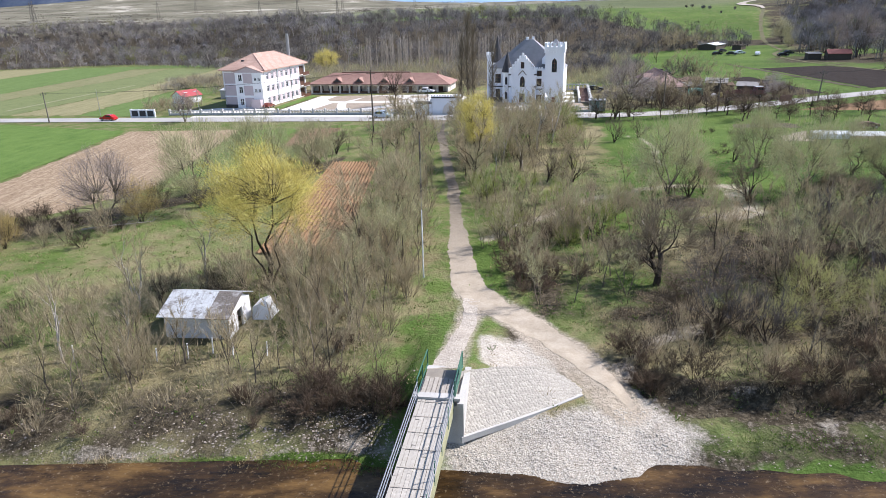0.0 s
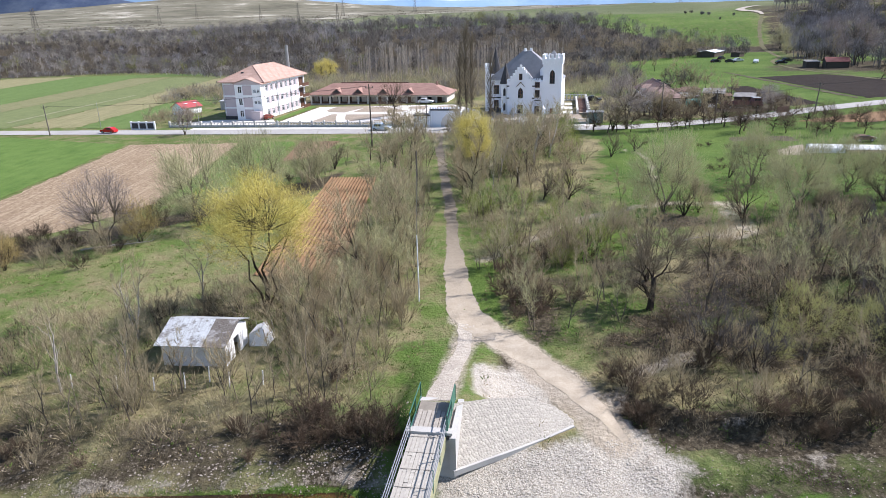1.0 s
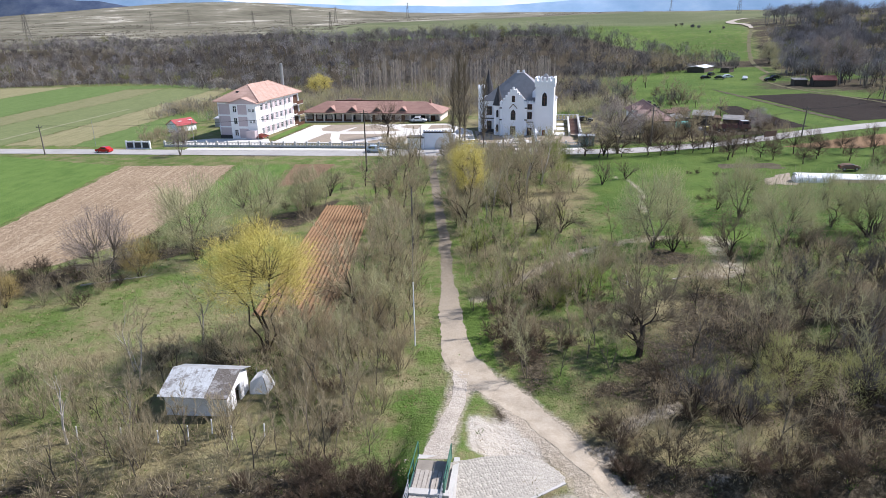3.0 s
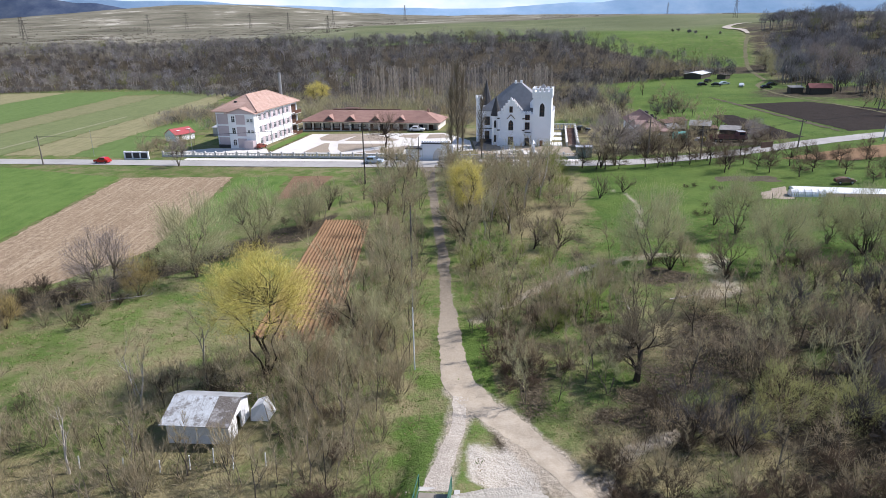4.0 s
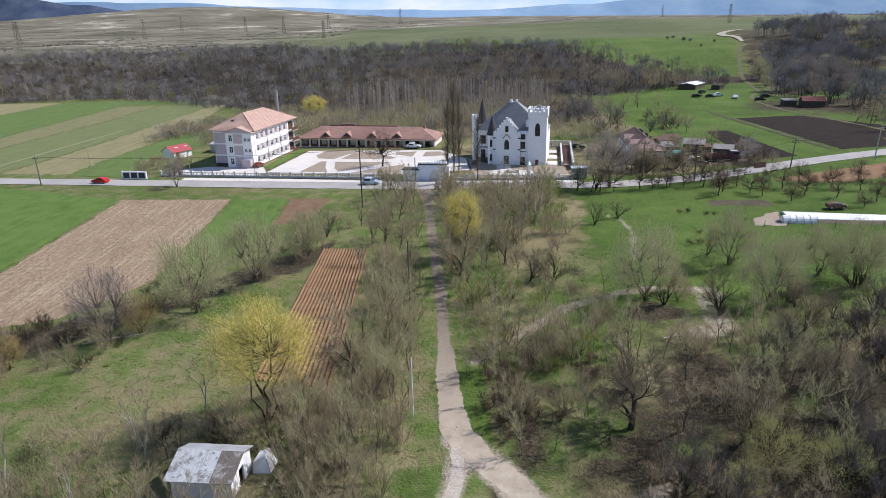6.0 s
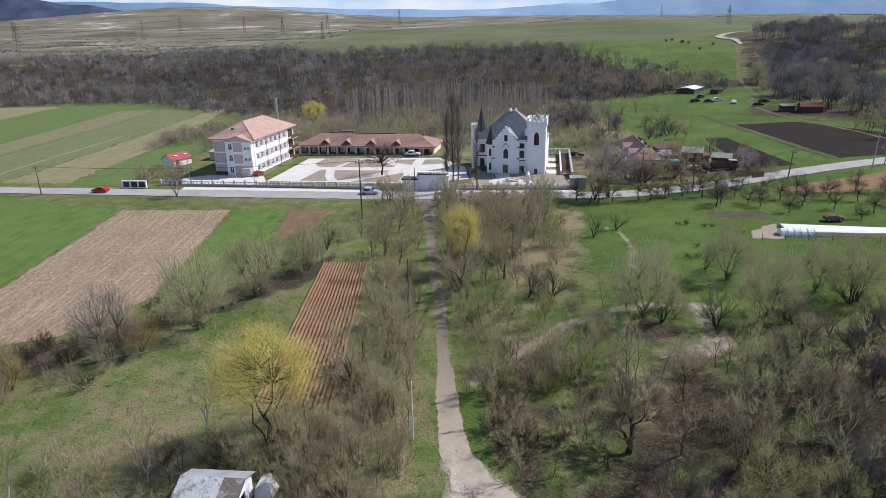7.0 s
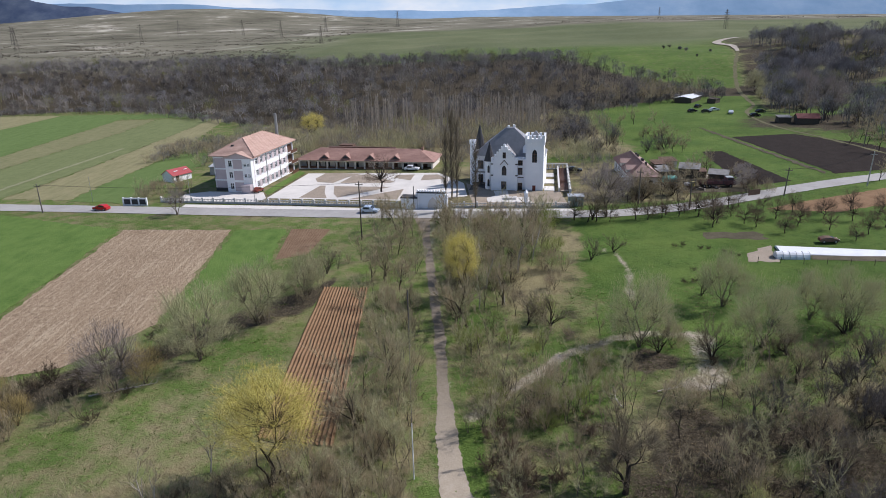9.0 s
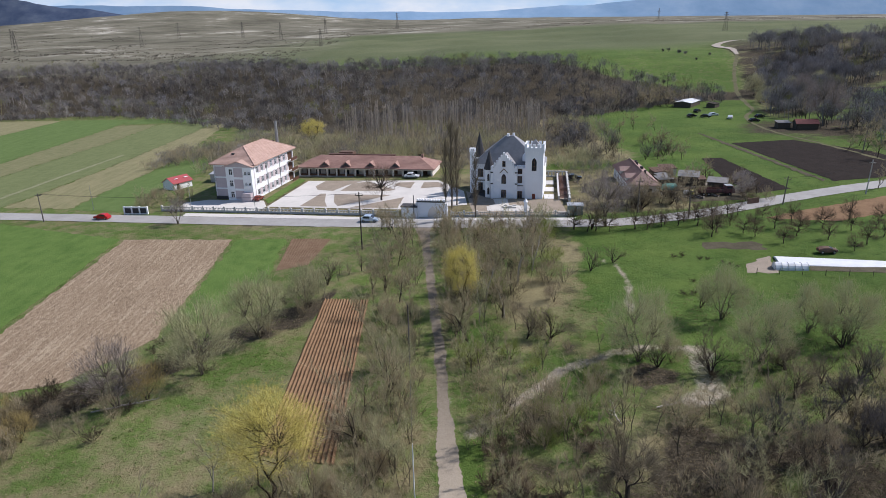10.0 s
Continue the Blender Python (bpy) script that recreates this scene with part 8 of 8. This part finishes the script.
scatter(22, 26, (3.0, 5.4, 78, 146), [slim_tree, bare_tree, olive_slim], 0.6, 0.95)
scatter(23, 16, (43, 60, 149.5, 162), [bare_tree, gnarled], 0.6, 0.95, lambda x, y, r: not (48 < x < 61 and y > 158) and y > 150 + (x - 43) * 0.1)
scatter(24, 14, (62, 78, 158, 182), [shrub, orchard, bare_tree], 0.4, 0.7)


scatter(27, 16, (146, 172, 196, 268), [bare_tree], 0.8, 1.2)
scatter(28, 30, (84, 142, 322, 352), [bare_tree], 0.8, 1.3, lambda x, y, r: not (122 < x < 146 and y < 338) and y > foot(x) - 26)
scatter(29, 14, (70, 84, 186, 250), [shrub, orchard, bare_tree], 0.5, 0.9)
# thicket between the castle's terrace and the pasture
scatter(40, 34, (47, 74, 206, 262), [slate_tree, bare_tree, slim_tree, slate_tree, dark_shrub], 0.75, 1.15, lambda x, y, r: x < 62 + (y - 206) * 0.2)
scatter(41, 9, (60, 84, 205, 218), [slate_tree, slim_tree, slim_tree], 0.6, 0.9)


# ---- far woods, thickets and grass, as stuff ----
def tuft(soup, rng, x, y, z, h, w, n, width, lean=0.6):
    for _ in range(n):
        a = rng.uniform(0, 6.283)
        k = rng.random()
        p = Vector((x + math.cos(a) * w * 0.35 * k, y + math.sin(a) * w * 0.35 * k, z + h * rng.random() ** 1.1 * 0.62))
        d = Vector((math.cos(a) * lean * k, math.sin(a) * lean * k, rng.uniform(0.5, 1.1))).normalized()
        soup.blade(p, d, h * rng.uniform(0.28, 0.55), width * rng.uniform(0.6, 1.3), rng)


def crown(soup, rng, x, y, z, h, w, n, length, width, tone=None):
    """A bare crown of rounded twig clusters on a short trunk, uneven and gappy."""
    soup.tone = rng.random() if tone is None else tone
    m = 6
    for k in range(m):
        a, u = k * 2.4 + rng.uniform(-0.6, 0.6), rng.uniform(-0.5, 1.0)
        s = math.sqrt(max(0.0, 1 - u * u)) * rng.uniform(0.35, 0.75)
        c = Vector((x + math.cos(a) * s * w, y + math.sin(a) * s * w, z + h * (0.62 + 0.2 * u)))
        r = w * rng.uniform(0.38, 0.62)
        for _ in range(n // m):
            o = Vector((rng.gauss(0, 1), rng.gauss(0, 1), rng.gauss(0.35, 1))).normalized()
            e = (o * 0.45 + Vector((rng.uniform(-0.5, 0.5), rng.uniform(-0.5, 0.5), rng.uniform(0.4, 1.1)))).normalized()
            f = o + Vector((rng.uniform(-0.5, 0.5), rng.uniform(-0.5, 0.5), rng.uniform(-0.3, 0.5)))
            soup.leaf(c + o * r * rng.uniform(0.55, 1.0) - e * length * 0.4, e, length * rng.uniform(0.5, 1.3), width * rng.uniform(0.6, 1.4), f)
    top = Vector((x + rng.uniform(-0.3, 0.3) * w, y, z + h * 0.6))
    soup.limb(Vector((x, y, z - 0.2)), top, 0.13, 0.06, 3)
    for _ in range(3):
        soup.limb(top - Vector((0, 0, h * 0.2)), top + Vector((rng.uniform(-0.6, 0.6) * w, rng.uniform(-0.6, 0.6) * w, h * 0.25)), 0.07, 0.03, 3)


def side_track(y):
    """Where the farm track runs up the side valley."""
    return 154 + (y - 320) * 0.41


def forest():
    rng = random.Random(77)
    wood, olive, dark, pale, slate = Soup(), Soup(), Soup(), Soup(), Soup()
    n = 0
    while n < 2750:
        x = rng.uniform(-470, 152)
        f = foot(x)
        y = f + rng.random() ** 0.9 * 160 - 12
        if y > tree_line(x) + 8 or (x > 130 and abs(x - side_track(y)) < 6):
            continue
        c = noise.noise((x * 0.02, y * 0.02, 9))
        e = noise.noise((x * 0.06, y * 0.06, 3))
        h = rng.choice((rng.uniform(4.0, 6.0), rng.uniform(5.5, 8.5), rng.uniform(7.5, 10.5))) * (1 + 0.3 * c + 0.2 * e)
        if y > f + 130:
            h *= 0.75
        k = rng.random() + 0.7 * c + 0.3 * e
        s = dark if k < 0.34 else wood if k < 0.70 else slate if k < 0.92 else pale if k < 1.08 else olive
        crown(s, rng, x, y, ground(x, y), h, h * rng.uniform(0.38, 0.52), 150, 1.0, 0.135)
        n += 1
    for _ in range(480):
        x = rng.uniform(-420, 80)
        y = tree_line(x) + rng.uniform(-20, 5)
        h = rng.uniform(3.0, 6.0)
        crown(rng.choice((dark, dark, wood, slate)), rng, x, y, ground(x, y) - 0.35 * h, h * 1.2, h * 0.65, 120, 0.9, 0.12)
    for _ in range(420):
        x = rng.uniform(-330, 150)
        y = foot(x) - rng.uniform(5, 17)
        if -75 < x < 70:
            continue
        h = rng.uniform(2.2, 4.5)
        crown(rng.choice((dark, dark, wood, slate)), rng, x, y, ground(x, y) - 0.25 * h, h * 1.2, h * 0.7, 120, 0.8, 0.1)
    # taller trees in the side valley, past the track
    m = 0
    while m < 520:
        x, y = rng.uniform(146, 400), rng.uniform(285, 500)
        if x < side_track(y) + 7 or y < 287 + (x - 150) * 0.75 or y > max(432, 492 - 0.7 * max(0.0, x - 232)):
            continue
        if noise.noise((x * 0.035, y * 0.035, 12)) < -0.12:
            continue
        h = rng.uniform(8, 13.5)
        k = rng.random() + 0.5 * noise.noise((x * 0.03, y * 0.03, 5))
        crown(dark if k < 0.08 else slate if k < 0.68 else pale if k < 0.88 else olive, rng, x, y, ground(x, y), h, h * rng.uniform(0.34, 0.44), 280, 1.4, 0.11)
        m += 1
    # loose trees and bushes on the open slope and along the plateau's edge
    for x0, x1, y0, y1, count in ((148, 230, 203, 300, 360), (200, 330, 240, 340, 60), (165, 190, 440, 500, 9)):
        for _ in range(count):
            x, y = rng.uniform(x0, x1), rng.uniform(y0, y1)
            if abs(x - side_track(y)) < 6 or (y < 330 and y > 287 + (x - 150) * 0.75):
                continue
            h = rng.uniform(4.5, 10.5) if y < 350 else rng.uniform(1.2, 3.2)
            crown(rng.choice((slate, wood, dark, slate)), rng, x, y, ground(x, y), h, h * 0.44, 170, 1.2, 0.11)
    # hedge from the castle's terrace up to the woods
    for _ in range(120):
        t = rng.random()
        x, y = 50 + 24 * t + rng.gauss(0, 3.5), 232 + 110 * t
        h = rng.uniform(2.5, 6.0)
        crown(rng.choice((dark, wood, slate, dark)), rng, x, y, ground(x, y), h, h * 0.5, 120, 0.9, 0.1)
    tagged(wood.put("woodland", FOREST), "bare brown deciduous woods on the slope", "woods", kind="stuff")
    tagged(dark.put("woodland", FOREST_DARK), "darker bare woods on the slope", "woods", kind="stuff")
    tagged(slate.put("woodland", FOREST_SLATE), "slate grey bare woods in the side valley", "woods", kind="stuff")
    tagged(pale.put("woodland", FOREST_PALE), "paler grey trees among the woods", "woods", kind="stuff")
    tagged(olive.put("woodland", FOREST_OLIVE), "scattered budding trees in the woods", "woods", kind="stuff")


forest()


def tall_rows():
    rng = random.Random(78)
    s = Soup()
    for _ in range(160):
        x = rng.uniform(-32, 46)
        y = rng.choice((262, 274, 284)) + rng.gauss(0, 2.5) - 0.15 * x
        h = rng.uniform(9.5, 14.5)
        z = ground(x, y)
        s.limb(Vector((x, y, z)), Vector((x + rng.uniform(-0.4, 0.4), y, z + h)), 0.16, 0.04, 3)
        for _ in range(56):
            t = rng.uniform(0.25, 0.97)
            a = rng.uniform(0, 6.283)
            s.blade(Vector((x, y, z + h * t)), Vector((math.cos(a) * 0.33, math.sin(a) * 0.33, 1)).normalized(), rng.uniform(1.2, 2.6) * (1.15 - t * 0.6), 0.13, rng)
    tagged(s.put("poplar_rows", POPLAR), "rows of tall bare poplars behind the castle", "woods", kind="stuff")
    o, g, p = Soup(), Soup(), Soup()
    o.tone = g.tone = p.tone = 0.6
    for _ in range(1900):
        x, y = rng.uniform(-78, 72), rng.uniform(198, 300)
        if x < 8 and y < 218:
            continue
        if -44 < x < 8 and y < 224 or (10 < x < 36 and y < 205):
            continue
        if x > 60 and y < 240:
            continue
        h = rng.uniform(2.0, 5.5)
        tuft(o if noise.noise((x * 0.04, y * 0.04, 2)) > 0.15 else p if rng.random() < 0.5 else g, rng, x, y, ground(x, y), h, h * 0.9, 50, 0.09, 0.9)
    for _ in range(260):
        x, y = rng.uniform(-46, 46), rng.uniform(232, 258)
        h = rng.uniform(3.5, 6.5)
        tuft(rng.choice((o, p, p, o, g)), rng, x, y, ground(x, y), h, h * 0.85, 70, 0.08, 1.0)
    for _ in range(170):
        x, y = rng.uniform(36, 62), rng.uniform(152, 205)
        if 48 < x < 60.5 and 163 < y < 178 or x < 40 and y > 160:
            continue
        h = rng.uniform(0.8, 2.6)
        tuft(g if rng.random() < 0.7 else o, rng, x, y, ground(x, y), h, h * 1.2, 46, 0.07, 0.9)
    for _ in range(150):
        x = rng.uniform(-96, -64)
        y = rng.uniform(236, 268) + (x + 80) * 0.6
        h = rng.uniform(3, 6)
        crown(p if rng.random() < 0.6 else g, rng, x, y, ground(x, y) - 0.3 * h, h * 1.1, h * 0.6, 120, 0.9, 0.08)
    tagged(o.put("scrub", TWIG_OLIVE), "olive green budding scrub behind the buildings", "scrub", kind="stuff")
    tagged(p.put("scrub", TWIG_GREY), "pale grey bare scrub behind the buildings", "scrub", kind="stuff")
    tagged(g.put("scrub", FOREST), "bare grey scrub behind the buildings", "scrub", kind="stuff")


tall_rows()


def undergrowth():
    rng = random.Random(79)
    grey, straw, green, dark = Soup(), Soup(), Soup(), Soup()
    # low brush, dead stalks and fresh weeds under the thicket
    for _ in range(5200):
        x, y = rng.uniform(5, 62), rng.uniform(34, 82)
        if y > 42 + (x - 6) * 1.1 or not off_lane(x, y) or min(from_line(x, y, TRODDEN[0][0]), from_line(x, y, TRODDEN[1][0]), from_line(x, y, TRODDEN[5][0])) < 1.8:
            continue
        k = noise.noise((x * 0.16, y * 0.16, 14)) + rng.uniform(-0.35, 0.35) - 0.3 * ease(x, 18, 28)
        s = dark if k < -0.08 else grey if k < 0.06 else straw if k < 0.24 else green
        h = rng.uniform(0.35, 1.3) * (0.55 if s is green else 1.0)
        tuft(s, rng, x, y, ground(x, y) - 0.1, h, h * 1.6, 16, 0.03, 1.3)
    # twiggy thicket
    for _ in range(2600):
        k = rng.random()
        if k < 0.16:
            x, y = rng.uniform(-36, -3), rng.uniform(34.5, 56)
            if near_hut(x, y) or not left_thicket(x, y, rng):
                continue
        elif k < 0.45:
            x, y = rng.uniform(10, 75), rng.uniform(34, 78)
            if y > 40 + (x - 8) * 0.95 or not off_lane(x, y):
                continue
        elif k < 0.85:
            x, y = rng.uniform(3.4, 27), rng.uniform(60, 144)
            if x > 10 + max(0, y - 86) * 0.35:
                continue
        else:
            x, y = rng.uniform(-11, -1.6), rng.uniform(55, 146)
        h = rng.uniform(0.9, 2.6)
        s = dark if noise.noise((x * 0.1, y * 0.1, 4)) > (0.3 if x < -2 else -0.35 if x > 14 and y < 66 else 0.0) else grey
        tuft(s, rng, x, y, ground(x, y), h, h * 1.1, 26, 0.036, 1.0)
    # lush grass along the water
    for _ in range(1100):
        x = rng.uniform(-22, -2.4) if rng.random() < 0.7 else rng.uniform(15.5, 32)
        y = shore(x) + rng.uniform(0.0, 1.5)
        s = green if noise.noise((x * 0.3, y * 0.3, 9)) > -0.25 and x > -17 else straw
        tuft(s, rng, x, y, ground(x, y) - 0.05, rng.uniform(0.2, 0.5), 0.5, 9, 0.035, 1.0)
    # dry grass and green tussocks
    for _ in range(9000):
        x, y = rng.uniform(-60, 62), rng.uniform(33, 100) ** 1.0
        if not off_lane(x, y) or near_hut(x, y) or (y < 52 and x > -2 and min(from_line(x, y, TRODDEN[5][0]), from_line(x, y, TRODDEN[6][0])) < 2.2) or (-19.5 < x < -10 and 60 < y < 107):
            continue
        if x < -40 and y > 80:
            continue
        wob = noise.noise((x * 0.09, y * 0.09, 7))
        s = green if rng.random() < (0.35 + 0.6 * wob if x > 0 else 0.4) else straw
        h = rng.uniform(0.07, 0.26)
        for _ in range(9):
            a = rng.uniform(0, 6.283)
            r = rng.random() * 0.35
            px, py = x + math.cos(a) * r, y + math.sin(a) * r
            s.blade(Vector((px, py, ground(px, py))), Vector((math.cos(a) * 0.6, math.sin(a) * 0.6, 1)).normalized(), h * rng.uniform(0.6, 1.3), 0.06, rng)
    tagged(grey.put("undergrowth", TWIG_GREY), "bare grey-brown undergrowth", "undergrowth", kind="stuff")
    tagged(dark.put("undergrowth", TWIG_DARK), "dark tangled undergrowth", "undergrowth", kind="stuff")
    tagged(straw.put("dry_grass", TWIG_STRAW), "tufts of dry straw-coloured grass", "grass", kind="stuff")
    tagged(green.put("grass", GRASS_BLADE), "tufts of fresh green grass", "grass", kind="stuff")


undergrowth()


def plateau_scrub():
    rng = random.Random(80)
    s = Soup()
    for _ in range(2600):
        band = rng.choice((1380, 1480, 1620, 1800, 2050, 2400, 780, 900))
        y = band * rng.uniform(0.97, 1.04)
        x = rng.uniform(-0.72, 0.75) * y
        if y < 1340 and x > -250:
            continue
        if noise.noise((x * 0.004, y * 0.004, 6)) < -0.1:
            continue
        h = rng.uniform(0.8, 2.6)
        z = ground(x, y)
        for _ in range(10):
            a = rng.uniform(-1, 1)
            s.blade(Vector((x + rng.uniform(-9, 9), y + rng.uniform(-4, 4), z - 0.2)), Vector((a, 0, 1)).normalized(), h, 1.1, rng)
    for _ in range(2600):
        y = rng.uniform(520, 1300)
        x = -120 - rng.random() * (0.62 * y - 60)
        if noise.noise((x * 0.008, y * 0.014, 8)) < 0.02:
            continue
        h = rng.uniform(0.8, 2.4)
        z = ground(x, y)
        for _ in range(7):
            s.blade(Vector((x + rng.uniform(-3, 3), y + rng.uniform(-2, 2), z - 0.2)), Vector((rng.uniform(-1, 1), 0, 1)).normalized(), h, 0.7, rng)
    tagged(s.put("plateau_scrub", SCRUB_DIM), "scattered dark scrub on the distant plain", "scrub", kind="stuff")


plateau_scrub()

# fallen branches
for x, y, a, L in ((-42, 73.5, 25, 6.0), (-39, 74.8, 15, 4.5), (21, 65, 100, 4.0), (26, 68, 20, 3.5)):
    rng = random.Random(int(x * 10))
    t = thing("fallen_branch", pose(x, y, ground(x, y), 0, 0, a), "fallen grey branch lying in grass", "branch", "fallen branches")
    p, d = Vector((0, 0, 0.25)), Vector((1, 0, 0.02))
    bm = bmesh.new()
    rings = []
    for k in range(6):
        r = 0.10 - k * 0.016
        rings.append([bm.verts.new(p + Vector((0, r * math.cos(j * 1.2566), r * math.sin(j * 1.2566)))) for j in range(5)])
        if k:
            for _ in range(2):
                q = p + Vector((rng.uniform(0.2, 1.2), rng.uniform(-1, 1), rng.uniform(0, 0.8)))
                s = Soup()
                s.limb(p, q, 0.03, 0.01, 3)
                s.put("side_branch", PALE_BARK, t)
        p, d = p + d * L / 5, (d + Vector((0, rng.uniform(-0.3, 0.3), rng.uniform(-0.06, 0.06)))).normalized()
    for r, s in zip(rings, rings[1:]):
        for j in range(5):
            bm.faces.new((r[j], r[(j + 1) % 5], s[(j + 1) % 5], s[j]))
    part("stem", bm, PALE_BARK, t)
